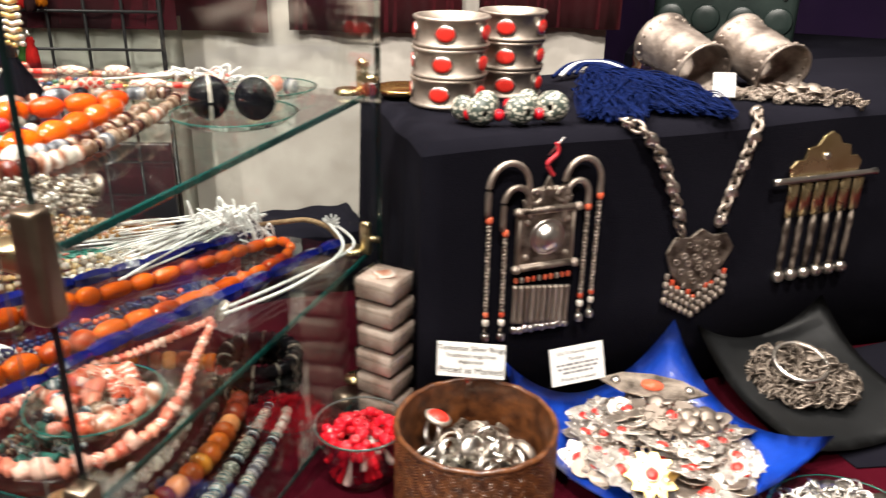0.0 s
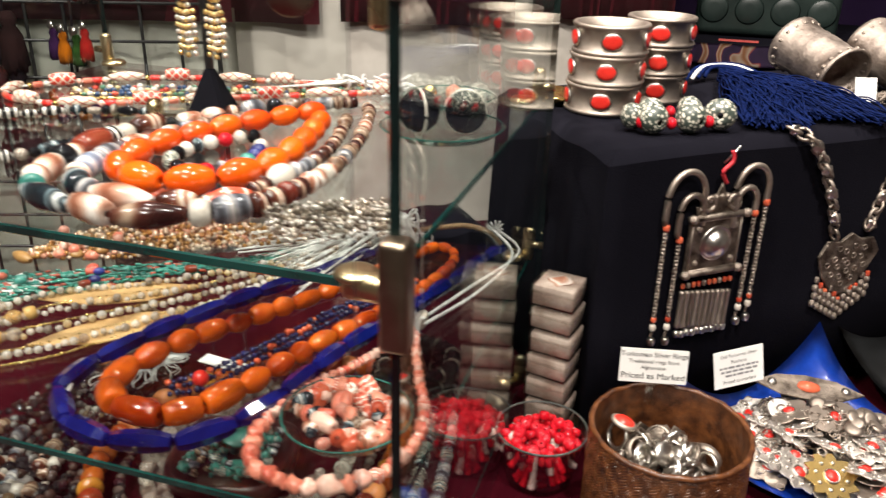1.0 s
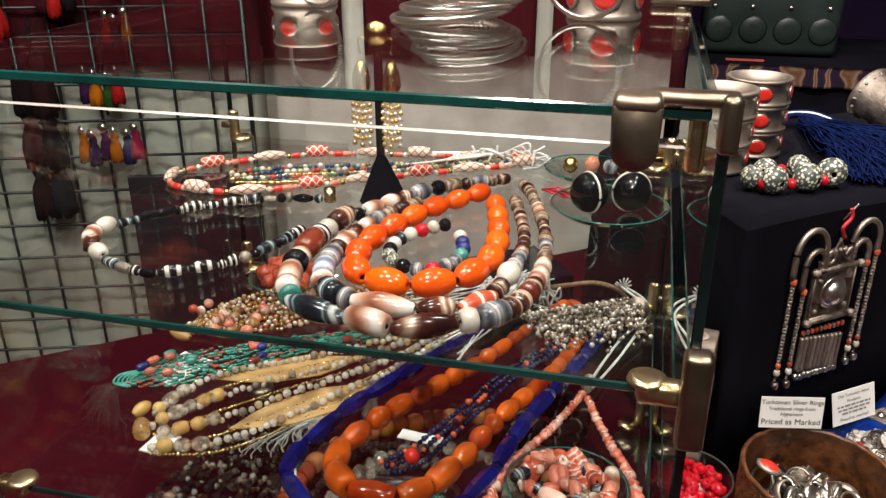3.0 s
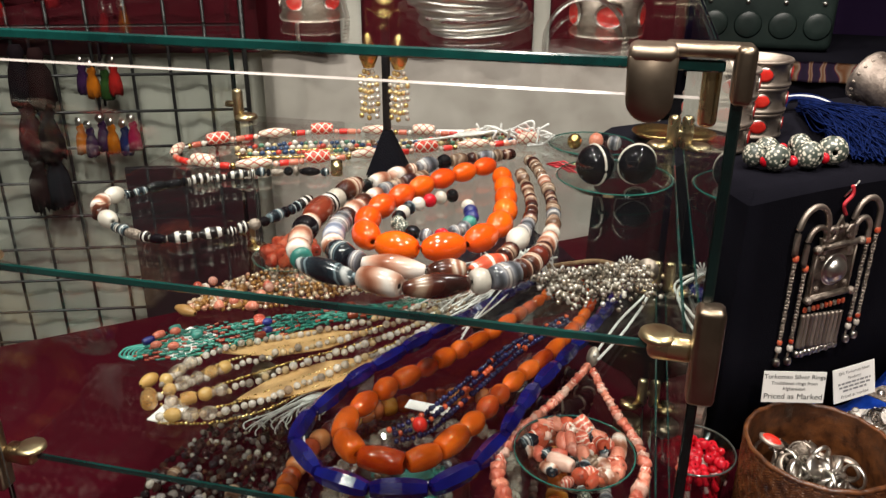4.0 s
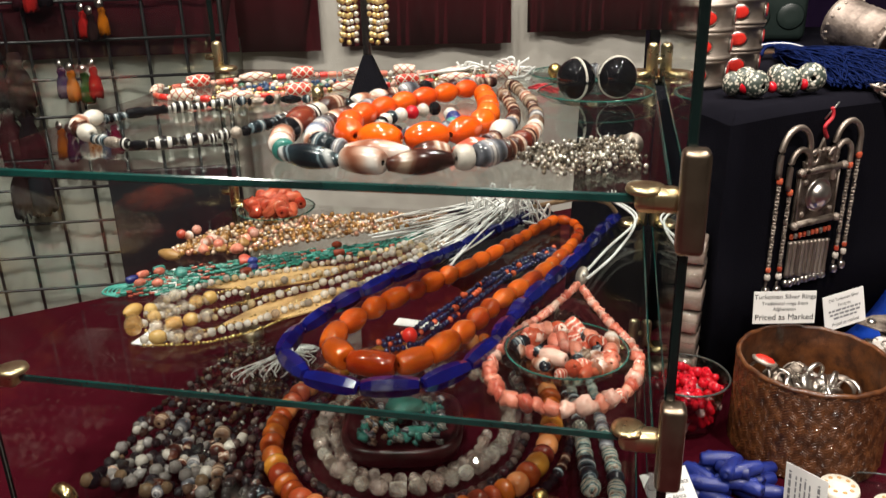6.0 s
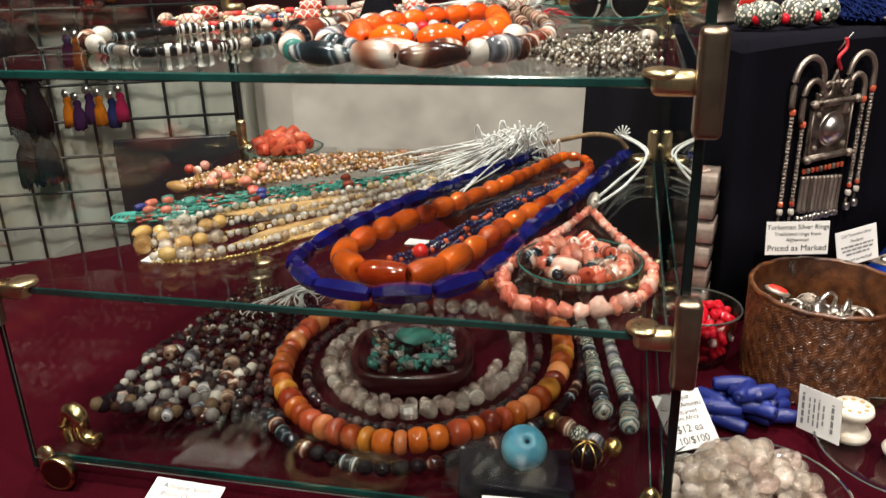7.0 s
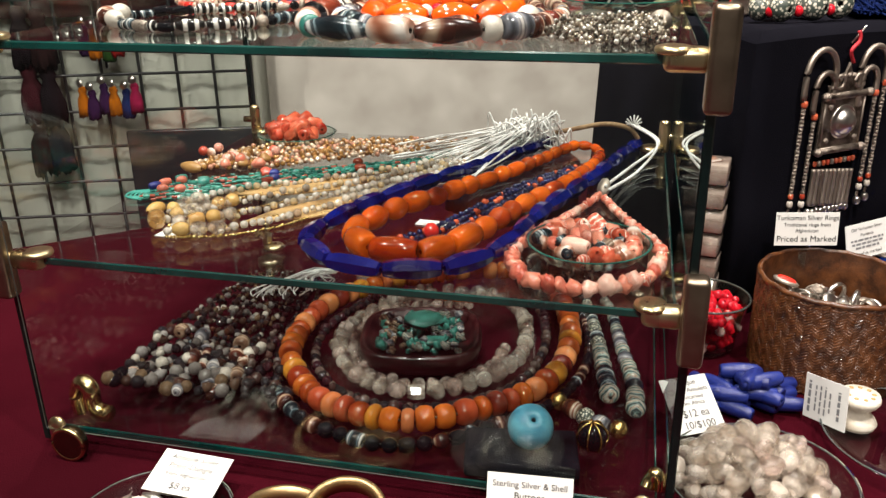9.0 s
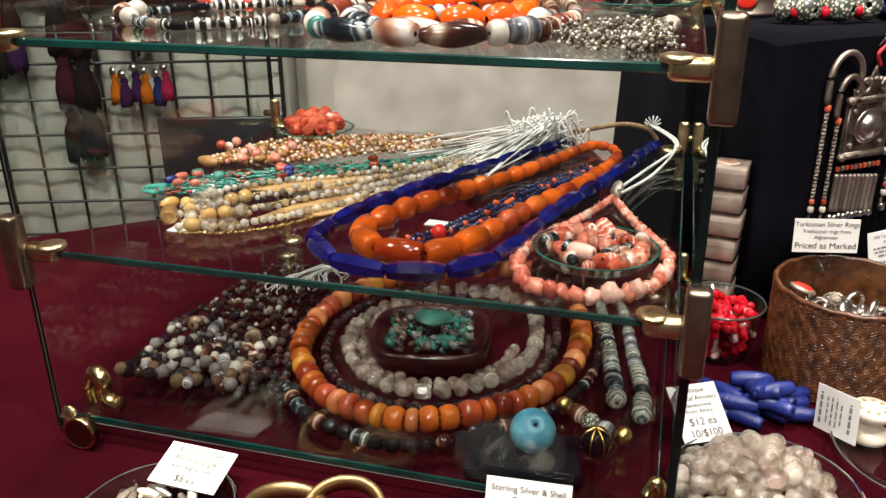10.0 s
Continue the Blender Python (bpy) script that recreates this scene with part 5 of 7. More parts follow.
fibres(b2, "loop_strands", [(spline([(-0.640 + 0.002 * k, 0.372 + 0.001 * k, Z_MID + 0.002), (-0.649 + 0.003 * k, 0.362, Z_MID + 0.003), (-0.647 + 0.003 * k, 0.351 + 0.001 * k, Z_MID + 0.003), (-0.634, 0.350 + 0.002 * k, Z_MID + 0.002)], False, 6), False) for k in range(5)], 0.0011, M["turq"])
B3A = [(-0.594, 0.318), (-0.582, 0.366), (-0.544, 0.403), (-0.491, 0.438), (-0.438, 0.491), (-0.405, 0.535)]
B3B = [(-0.575, 0.286), (-0.531, 0.303), (-0.506, 0.335), (-0.472, 0.381), (-0.435, 0.440), (-0.402, 0.525)]
b3 = bundle("crystal_bundle", "bundle of pale citrine and quartz bead strands with gilt chains", B3A, B3B, Z_MID, 0.0056, M["mix_citrine"], 4)
seeds(b3, "gilt_strand", [between(B3A, B3B, t) for t in (-0.12, 0.16, 0.5, 0.84, 1.08)], Z_MID, 0.0024, M["mix_gold"], "round", 1.0, label="gilt seed bead chain")
for w, n0 in ((0.0, 3), (0.32, 5), (0.66, 4), (1.0, 3)):
    la, fa = along(spline(between(B3A, B3B, w)))
    s = 0.004
    for k in range(n0):
        ln = rnd.uniform(0.008, 0.0135)
        p, d = fa(s + ln / 2)
        part("large_bead", bead(("oval", "barrel", "oval")[k % 3], M[("topaz", "crystal", "crystal", "honey", "crystal", "topaz", "crystal")[(k * 3 + n0) % 7]]), None, b3, m=turned((p.x, p.y, Z_MID + 0.0056), d, 0.0100, 0.0100, ln))
        s += ln + 0.001
part("end_bead", bead("barrel", M["topaz"]), None, b3, "honey quartz end bead", turned((-0.590, 0.300, Z_MID + 0.0068), (0.5, -0.8, 0), 0.0125, 0.0125, 0.016))
part("end_bead", bead("oval", M["honey"]), None, b3, "honey agate end bead", turned((-0.604, 0.322, Z_MID + 0.006), (0.2, 1, 0), 0.0100, 0.0100, 0.016))
for k, (x, y, a) in enumerate(((-0.525, 0.405, 0.5), (-0.492, 0.362, 0.75))):
    bm = lamina([(-0.060, 0.0), (-0.040, 0.010), (-0.022, 0.016), (0.014, 0.017), (0.038, 0.009), (0.058, 0.003), (0.036, -0.008), (0.020, -0.015), (-0.018, -0.016), (-0.040, -0.009)], 0.001)
    ob = part("dry_leaf", bm, M["leaf"], m=Matrix.Translation((x, y, Z_MID + 0.001)) @ Matrix.Rotation(a, 4, "Z"), smooth=False)
    tagged(ob, "tan leather leaf lying under the bead strands", "leaf", "leaves")
thr = thing("white_threads", "long white cotton thread ends tying the bead bundles", "cord", at=(-0.40, 0.54, Z_MID))
rnd = random.Random(60)
for k in range(36):
    t = k / 35
    sx, sy = -0.505 + 0.105 * t + rnd.uniform(-0.01, 0.01), 0.530 - 0.085 * t + rnd.uniform(-0.008, 0.008)
    ex, ey = -0.372 + rnd.uniform(-0.014, 0.014), 0.570 + rnd.uniform(-0.008, 0.006)
    part("thread", tube(spline([(sx, sy, Z_MID + 0.002), ((sx + ex) / 2 + rnd.uniform(-0.01, 0.01), (sy + ey) / 2 + rnd.uniform(-0.008, 0.004), Z_MID + 0.006 + 0.006 * rnd.random()), (ex, ey, Z_MID + 0.010 + 0.014 * rnd.random()), (ex + rnd.uniform(-0.006, 0.016), ey + rnd.uniform(-0.010, 0.006), Z_MID + 0.016 + 0.010 * rnd.random()), (ex + rnd.uniform(-0.03, 0.004), ey + rnd.uniform(-0.016, 0.004), Z_MID + 0.004 + 0.010 * rnd.random())], False, 6), 0.0008, 5), M["cord_white"], thr)
loops(thr, "thread", (-0.372, 0.563), 0.020, Z_MID, 0.0009, 24, M["cord_white"], 61, 0.020, 0.026)
cords = thing("braided_tie", "white braided ties with frayed tufts at the shelf corner", "cord", at=(-0.28, 0.5, Z_MID))
for pts in ([(-0.298, 0.430, 0.008), (-0.282, 0.500, 0.003), (-0.258, 0.560, 0.010), (-0.278, 0.572, 0.022)], [(-0.295, 0.428, 0.006), (-0.274, 0.495, 0.003), (-0.260, 0.545, 0.014), (-0.284, 0.570, 0.024)]):
    part("tie", tube(spline([(x, y, Z_MID + z) for x, y, z in pts], False, 8), 0.0012, 6), M["cord_white"], cords)
for k in range(12):
    part("tuft", tube([(-0.281, 0.571, Z_MID + 0.022), (-0.281 + 0.007 * math.cos(k * 0.52), 0.569 + 0.003 * math.sin(k), Z_MID + 0.026 + 0.006 * math.sin(k * 0.52))], 0.0007, 4), M["cord_white"], cords)
part("twine", tube(spline([(-0.352, 0.572, Z_MID + 0.012), (-0.330, 0.574, Z_MID + 0.017), (-0.306, 0.574, Z_MID + 0.022), (-0.285, 0.570, Z_MID + 0.020), (-0.276, 0.572, Z_MID + 0.010)], False, 8), 0.0022, 6), M["cord_brown"], cords, "brown twine")
dish = round_dish("glass_dish", "small round glass dish holding carnelian beads", (-0.592, 0.548, Z_MID), 0.036, 0.008, "glass dishes")
carn = thing("carnelian_beads", "heap of polished orange-red carnelian beads", "beads", at=(-0.592, 0.548, Z_MID))
for k in range(26):
    a, r = rnd.uniform(0, 6.28), 0.026 * math.sqrt(rnd.random())
    part("bead", bead(("barrel", "chunk", "tube")[k % 3], M["carnelian"]), None, carn, m=turned((-0.592 + r * math.cos(a), 0.548 + r * math.sin(a), Z_MID + 0.008 + 0.018 * (1 - r / 0.03) * rnd.random()), (rnd.uniform(-1, 1), rnd.uniform(-1, 1), rnd.uniform(-0.3, 0.3)), 0.0125, 0.0125, 0.0185))
slip = part("paper_tag", rbox(0.030, 0.042, 0.0005, 0.0), M["card"], m=Matrix.Translation((-0.612, 0.385, Z_MID + 0.0006)) @ Matrix.Rotation(-0.25, 4, "Z"), smooth=False)
tagged(slip, "white paper tag under the turquoise strands", "paper")
slip = part("paper_tag", rbox(0.018, 0.022, 0.0005, 0.0), M["card"], m=Matrix.Translation((-0.574, 0.296, Z_MID + 0.0006)) @ Matrix.Rotation(-0.1, 4, "Z"), smooth=False)
tagged(slip, "white paper tag under the pale crystal strands", "paper")

# ---- bottom plate ----
COP = [(-0.375, 0.540), (-0.420, 0.535), (-0.460, 0.515), (-0.490, 0.494), (-0.516, 0.463), (-0.531, 0.419), (-0.530, 0.373), (-0.519, 0.338), (-0.491, 0.302), (-0.461, 0.284), (-0.420, 0.278), (-0.385, 0.291), (-0.360, 0.310), (-0.337, 0.332), (-0.321, 0.367), (-0.317, 0.417), (-0.326, 0.468), (-0.345, 0.515)]
nl = thing("copal_necklace", "necklace of big orange-brown copal disc beads on the bottom plate", "necklace", "necklaces", (-0.42, 0.40, Z_BOT))
rnd = random.Random(70)
strung(nl, COP, Z_BOT, lambda i, s: ("disc", 0.0175 + rnd.uniform(-0.001, 0.0012), rnd.uniform(0.0085, 0.0150), M[(("copal", "copal_gold", "copal_gold", "copal", "copal_red", "copal_pale") if 0.42 < s < 0.62 else ("copal", "copal_red", "copal", "copal_red", "copal_pale", "copal_gold"))[rnd.randrange(6)]]), closed=True, cord=M["cord_brown"], stray=0.10)
nl = thing("crystal_necklace", "rock crystal nugget necklace looped round the lacquer tray", "necklace", "necklaces", (-0.42, 0.39, Z_BOT))
CRY = [(-0.440, 0.485), (-0.476, 0.454), (-0.496, 0.414), (-0.491, 0.365), (-0.460, 0.328), (-0.424, 0.318), (-0.386, 0.333), (-0.358, 0.367), (-0.351, 0.405), (-0.360, 0.454), (-0.385, 0.485)]
strung(nl, CRY, Z_BOT, lambda i, s: (("pebble", "oval", "round", "facet", "pebble")[i % 5], rnd.uniform(0.011, 0.0150), rnd.uniform(0.010, 0.0145), M[("crystal", "crystal", "rose")[i % 3]]), closed=True)
nl = thing("crystal_necklace", "inner strand of pale rose quartz nuggets", "necklace", "necklaces", (-0.42, 0.39, Z_BOT))
strung(nl, [(-0.405, 0.470), (-0.445, 0.462), (-0.476, 0.438), (-0.486, 0.405), (-0.480, 0.368), (-0.456, 0.338), (-0.424, 0.331), (-0.392, 0.341), (-0.370, 0.372), (-0.365, 0.410)], Z_BOT, lambda i, s: (("pebble", "oval", "round")[i % 3], rnd.uniform(0.008, 0.011), rnd.uniform(0.008, 0.011), M["rose"]))
nl = thing("garnet_necklace", "dark garnet and smoky bead strands around the copal necklace", "necklace", "necklaces", (-0.42, 0.38, Z_BOT))
OUT = [(-0.515, 0.300), (-0.483, 0.270), (-0.453, 0.259), (-0.419, 0.254), (-0.386, 0.266), (-0.361, 0.287), (-0.327, 0.319), (-0.305, 0.369), (-0.303, 0.423), (-0.315, 0.495)]
strung(nl, OUT, Z_BOT, lambda i, s: (("round", "barrel", "oval")[i % 3], 0.0125 - 0.006 * s, 0.012 - 0.004 * s, M[("agate_deep", "jet", "agate_black", "jet", "jet", "agate_deep")[rnd.randrange(6)]]), cord=M["cord_dark"])
INN = [(-0.450, 0.500), (-0.492, 0.470), (-0.514, 0.420), (-0.511, 0.365), (-0.480, 0.318), (-0.430, 0.300), (-0.385, 0.312), (-0.350, 0.345), (-0.336, 0.400), (-0.342, 0.460), (-0.360, 0.500)]
seeds(nl, "bead_strand", [INN], Z_BOT, 0.0075, M["mix_dark"], "round", 0.95)
seeds(nl, "bead_strand", [[(x * 0.985 - 0.0065, y * 0.97 + 0.0115) for x, y in INN]], Z_BOT, 0.006, M["mix_dark"], "round", 0.95)

tray = thing("lacquer_tray", "small dark red lacquer tray with raised rim", "tray", at=(-0.430, 0.386, Z_BOT))
TM = Matrix.Translation((-0.430, 0.386, Z_BOT)) @ Matrix.Rotation(0.20, 4, "Z")
bm = lathe([(0, 0.0), (0.84, 0.0), (0.95, 0.005), (1.0, 0.0145), (0.985, 0.0180), (0.93, 0.0190), (0.87, 0.0165), (0.78, 0.0115), (0.0, 0.0110)], 56)
for v in bm.verts:
    rr = math.hypot(v.co.x, v.co.y)
    if rr > 1e-6:
        q = (abs(v.co.x / rr) ** 3.4 + abs(v.co.y / rr) ** 3.4) ** (-1 / 3.4)
        v.co.x, v.co.y = v.co.x * q * 0.047, v.co.y * q * 0.044
part("body", bm, M["wood_tray"], tray, m=TM @ Matrix.Translation((0, 0, 0.0004)))
tq = thing("turquoise_pieces", "heap of rough turquoise nuggets and one slab in the tray", "stones", at=(-0.430, 0.386, Z_BOT + 0.017))
for k in range(120):
    x, y = rnd.uniform(-0.033, 0.033), rnd.uniform(-0.029, 0.029)
    d = rnd.uniform(0.004, 0.0088)
    part("nugget", bead("chunk", M[("turq", "turq", "mosaic", "agate_grey", "mosaic")[k % 5] if x > -0.010 else ("agate_grey", "turq", "agate_dull")[k % 3]]), None, tq, m=TM @ turned((x * 0.95, y * 0.95, 0.0116 + d / 2 + 0.006 * rnd.random()), (rnd.random(), rnd.random(), rnd.random()), d, d * 1.2, d * 0.9))
part("slab", chunk(9, 0.15), M["turq"], tq, "flat bright turquoise slab", TM @ Matrix.Translation((0.002, 0.008, 0.0255)) @ Matrix.Rotation(0.25, 4, "X") @ Matrix.Diagonal((0.032, 0.022, 0.0042, 1)))
part("flake", chunk(17, 0.12), M["turq"], tq, "thin turquoise flake", TM @ Matrix.Translation((0.010, -0.020, 0.0215)) @ Matrix.Rotation(0.4, 4, "X") @ Matrix.Diagonal((0.022, 0.010, 0.003, 1)))

# fan of many agate strands
fan = thing("agate_bundle", "thick bundle of mixed banded agate bead strands, fanned out", "necklace", "necklaces", (-0.58, 0.37, Z_BOT))
FA = [(-0.612, 0.510), (-0.632, 0.440), (-0.640, 0.350), (-0.633, 0.280)]
FB = [(-0.548, 0.500), (-0.538, 0.430), (-0.520, 0.350), (-0.502, 0.285)]
for k in range(21):
    t = k / 20
    line = between(FA, FB, t)
    seeds(fan, "bead_strand", [line], Z_BOT, 0.0042, M["mix_agate"] if t < 0.72 else M["mix_dark"], ("round", "lump")[k % 3 == 2], 1.0, 0.35, stack=0.007, grow=lambda s: 0.9 + 1.4 * s * s, wob=0.003)
for k in range(34):
    t, w = 0.62 + 0.38 * rnd.random(), rnd.random() * 0.75
    la, fa = along(spline(between(FA, FB, w)))
    p, d = fa(la * t)
    s = rnd.uniform(0.008, 0.0135)
    part("large_bead", bead(("round", "oval", "barrel", "chunk")[k % 4], M[("agate_brown", "agate_grey", "white_bead", "agate_black", "jet", "agate_deep", "agate_dull", "agate_brown")[k % 8]]), None, fan, m=turned((p.x, p.y, Z_BOT + s * 0.5 + 0.005 * rnd.random()), d, s, s, s * rnd.uniform(0.8, 1.4)))
for k in range(30):
    q = k / 29
    ex, ey = -0.592 + 0.055 * q + rnd.uniform(-0.006, 0.006), 0.425 + 0.035 * q + rnd.uniform(-0.012, 0.012)
    part("thread", tube(spline([(-0.556 + 0.010 * rnd.random(), 0.505, Z_BOT + 0.010), (-0.560 + 0.018 * q + 0.008 * rnd.random(), 0.482 + 0.008 * rnd.random(), Z_BOT + 0.018), ((ex - 0.556) / 2, (ey + 0.478) / 2 + rnd.uniform(-0.006, 0.006), Z_BOT + 0.021 + rnd.uniform(-0.003, 0.003)), (ex + rnd.uniform(-0.006, 0.006), ey + 0.006, Z_BOT + 0.017), (ex, ey, Z_BOT + 0.014)], False, 5), 0.0007, 4), M["cord_white"], fan, "white thread")

# trade bead strands on the right, ball and pad
nl = thing("trade_necklace", "strands of worn mosaic trade beads in blue, grey and brown", "necklace", "necklaces", (-0.28, 0.40, Z_BOT))
TR = ["mosaic", "mosaic", "agate_black", "mosaic", "spotted", "mosaic", "agate_grey", "mosaic"]
strung(nl, [(-0.312, 0.505), (-0.305, 0.472), (-0.296, 0.422), (-0.288, 0.370), (-0.281, 0.327)], Z_BOT, lambda i, s: (("barrel", "round", "oval")[i % 3], 0.009 + 0.007 * s, 0.009 + 0.005 * s, M[TR[rnd.randrange(8)]]))
strung(nl, [(-0.296, 0.505), (-0.288, 0.480), (-0.276, 0.408), (-0.267, 0.359), (-0.265, 0.312)], Z_BOT, lambda i, s: (("oval", "barrel", "round")[i % 3], 0.009 + 0.006 * s, 0.010 + 0.005 * s, M[TR[rnd.randrange(8)]]))
strung(nl, [(-0.322, 0.330), (-0.305, 0.318), (-0.290, 0.305), (-0.270, 0.300)], Z_BOT, lambda i, s: (("round", "barrel")[i % 2], 0.013, 0.012, M[("gold", "agate_brown", "spotted", "agate_grey")[i % 4]]))
ob = thing("spiral_bead", "dark round bead with a gold spiral pattern", "bead", at=(-0.292, 0.285, Z_BOT))
part("body", bead("round", M["jet"]), None, ob, m=Matrix.Translation((-0.292, 0.285, Z_BOT + 0.010)) @ Matrix.Diagonal((0.02, 0.02, 0.02, 1)))
for k in range(7):
    q = k * 0.9
    part("inlay", tube([(-0.292 + 0.0102 * math.sin(a * 0.3) * math.cos(q), 0.285 + 0.0102 * math.sin(a * 0.3) * math.sin(q), Z_BOT + 0.010 + 0.0102 * math.cos(a * 0.3)) for a in range(11)], 0.0008, 4), M["gold"], ob, "gold inlay line")
pad = part("velvet_pad", rbox(0.070, 0.040, 0.010, 0.002, 2), M["black_cloth"], m=Matrix.Translation((-0.334, 0.264, Z_BOT + 0.0055)) @ Matrix.Rotation(0.15, 4, "Z"))
tagged(pad, "black velvet pad under a blue glass ball", "pad")
ob = thing("blue_ball", "big chalky turquoise-blue glass ball bead with a hole", "bead", at=(-0.329, 0.267, Z_BOT + 0.0105))
part("ball", lathe([(0.05, 0.40)] + [(0.5 * math.sin(a * math.pi / 14), -0.5 * math.cos(a * math.pi / 14)) for a in range(13, -1, -1)], 26), M["blueball"], ob, m=turned((-0.329, 0.267, Z_BOT + 0.0105 + 0.0130), (0.25, -0.6, 0.9), 0.0285, 0.0285, 0.027))

# ribbed black bracelet at the back of the bottom plate
rb = thing("ribbed_bracelet", "black coiled bracelet wrapped with silver ribs", "bracelet", at=(-0.340, 0.534, Z_BOT))
for c3 in range(3):
    bx, by, bz, br = -0.340 + 0.003 * c3, 0.534 - 0.002 * c3, Z_BOT + 0.0085 + 0.0125 * c3, 0.033 - 0.001 * c3
    coil = part("coil", tube([(bx + br * math.cos(k * 0.1745), by + 0.85 * br * math.sin(k * 0.1745), bz + 0.002 * math.sin(k * 0.1745)) for k in range(36)], 0.0055, 10, True), M["jet"], rb, "black coil")
    for k in range(30):
        a = k * 0.2094
        c, d = Vector((bx + br * math.cos(a), by + 0.85 * br * math.sin(a), bz + 0.002 * math.sin(a))), Vector((-math.sin(a), math.cos(a), 0))
        x, y = d.cross(Vector((0, 0, 1))), Vector((0, 0, 1))
        part("rib", tube([c + 0.0060 * (x * math.cos(j * 0.628) + y * math.sin(j * 0.628)) for j in range(10)], 0.0014, 5, True), M["jet" if k % 3 else "silver_dark"], coil, "wire rib")

# ---- on top of the showcase ----


def cuff(r, h, turn, at, group, label, stones=5, wide=0.0088):
    """A silver cuff: a band with raised rims and oval red stones in bezels."""
    ob = thing("silver_cuff", label, "bracelet", group, at)
    e = 0.0022
    prof = [(r - 0.002, 0), (r + e * 0.6, 0), (r + e, h * 0.06), (r + e * 0.6, h * 0.13), (r, h * 0.16), (r, h * 0.84), (r + e * 0.6, h * 0.87), (r + e, h * 0.94), (r + e * 0.6, h), (r - 0.002, h)]
    part("band", lathe(prof, 40, True), M["silver"], ob, m=Matrix.Translation(at))
    for k in range(stones):
        a = turn + k * 6.2832 / stones
        d = Vector((math.cos(a), math.sin(a), 0))
        p = Vector(at) + d * (r - 0.0002) + Vector((0, 0, h / 2))
        q = d.to_track_quat("Z", "Y").to_matrix().to_4x4()
        bez = part("bezel", lathe([(0, 0), (1.14, 0), (1.16, 0.0008), (1.04, 0.0016), (0, 0.0014)], 22), M["silver_bright"], ob, "", Matrix.Translation(p) @ q @ Matrix.Diagonal((wide * 0.92, wide * 0.72, 1, 1)))
        part("stone", lathe([(1, 0.0014), (0.94, 0.0019), (0.6, 0.0023), (0, 0.0025)], 20), M["red_stone"], bez, "flat red carnelian", Matrix.Translation(p) @ q @ Matrix.Diagonal((wide * 0.92, wide * 0.72, 1, 1)))
    return ob


def hoop(at, r, wire, normal, label):
    ob = thing("wire_bangle", label, "bangle", "wire bangles", at)
    n = Vector(normal).normalized()
    x = n.orthogonal().normalized()
    y = n.cross(x)
    c = Vector(at)
    part("wire", tube([c + r * (x * math.cos(k * 0.1745) + y * math.sin(k * 0.1745)) for k in range(36)], wire, 8, True), M["silver_bright"], ob)
    part("coil", tube([c + (r + wire * 1.2 * math.cos(k * 1.3)) * (x * math.cos(k * 0.02) + y * math.sin(k * 0.02)) + n * wire * 1.2 * math.sin(k * 1.3) for k in range(50)], 0.0007, 5), M["silver"], ob, "fine wire wrapping")


cuff(0.024, 0.030, -1.45, (-0.312, 0.500, Z_TOP), "case top cuffs", "silver cuff with red stones on the glass top", 5, 0.010)
cuff(0.024, 0.030, -1.75, (-0.545, 0.520, Z_TOP), "case top cuffs", "silver cuff with red stones on the glass top", 5, 0.008)
hoop((-0.325, 0.468, Z_TOP + 0.032), 0.030, 0.0017, (0.35, 1, 0.2), "plain silver wire hoop beside a cuff")
hoop((-0.525, 0.488, Z_TOP + 0.030), 0.028, 0.0017, (0.5, 1, 0.25), "plain silver wire hoop beside a cuff")
for k in range(5):
    hoop((-0.415 + 0.004 * k, 0.470 + 0.006 * (k % 3), Z_TOP + 0.0035 + 0.0045 * k), 0.040 - 0.001 * k, 0.0024, (0.04 * (k - 2), 0.03 * k, 1), "twisted silver wire bangle in a stack")

# ---- on the riser ----
RT = 0.990
for k in range(3):
    cuff(0.0305, 0.0245, -1.50 + 0.04 * k, (-0.214 + 0.0012 * k, 0.668, RT + 0.0247 * k), "stacked cuffs", "old silver cuff with red stones, stacked in a tower", 5)
for k in range(3):
    cuff(0.0285, 0.0245, -1.42 - 0.05 * k, (-0.176 + 0.001 * k, 0.728, RT + 0.0247 * k), "stacked cuffs", "old silver cuff with red stones, stacked in a tower", 5)

sp = thing("speckled_bracelet", "bracelet of big white-speckled grey balls with red spacers", "bracelet", at=(-0.15, 0.63, RT))
for k, (x, y, d) in enumerate(((-0.183, 0.612, 0.021), (-0.166, 0.603, 0.024), (-0.170, 0.632, 0.022), (-0.140, 0.650, 0.022), (-0.138, 0.616, 0.025), (-0.116, 0.634, 0.026))):
    part("ball", lathe([(0.09, -0.43), (0.16, -0.47)] + sphere_profile(12)[2:-2] + [(0.16, 0.47), (0.09, 0.43)], 22), M["spotted"], sp, "speckled grey glass ball", turned((x, y, RT + d * 0.46), (math.cos(k * 2.2), math.sin(k * 2.2), 0.1), d, d, d * 0.92))
for x, y in ((-0.175, 0.600), (-0.152, 0.606), (-0.124, 0.622), (-0.155, 0.645)):
    part("spacer", bead("round", M["red"]), None, sp, "round red spacer", turned((x, y, RT + 0.008), (1, 0.4, 0), 0.010, 0.010, 0.008))

tas = thing("indigo_tassels", "bundle of dark indigo silk tassels lying on black cloth", "tassel", at=(-0.06, 0.75, RT))
rnd = random.Random(90)
LINES = []
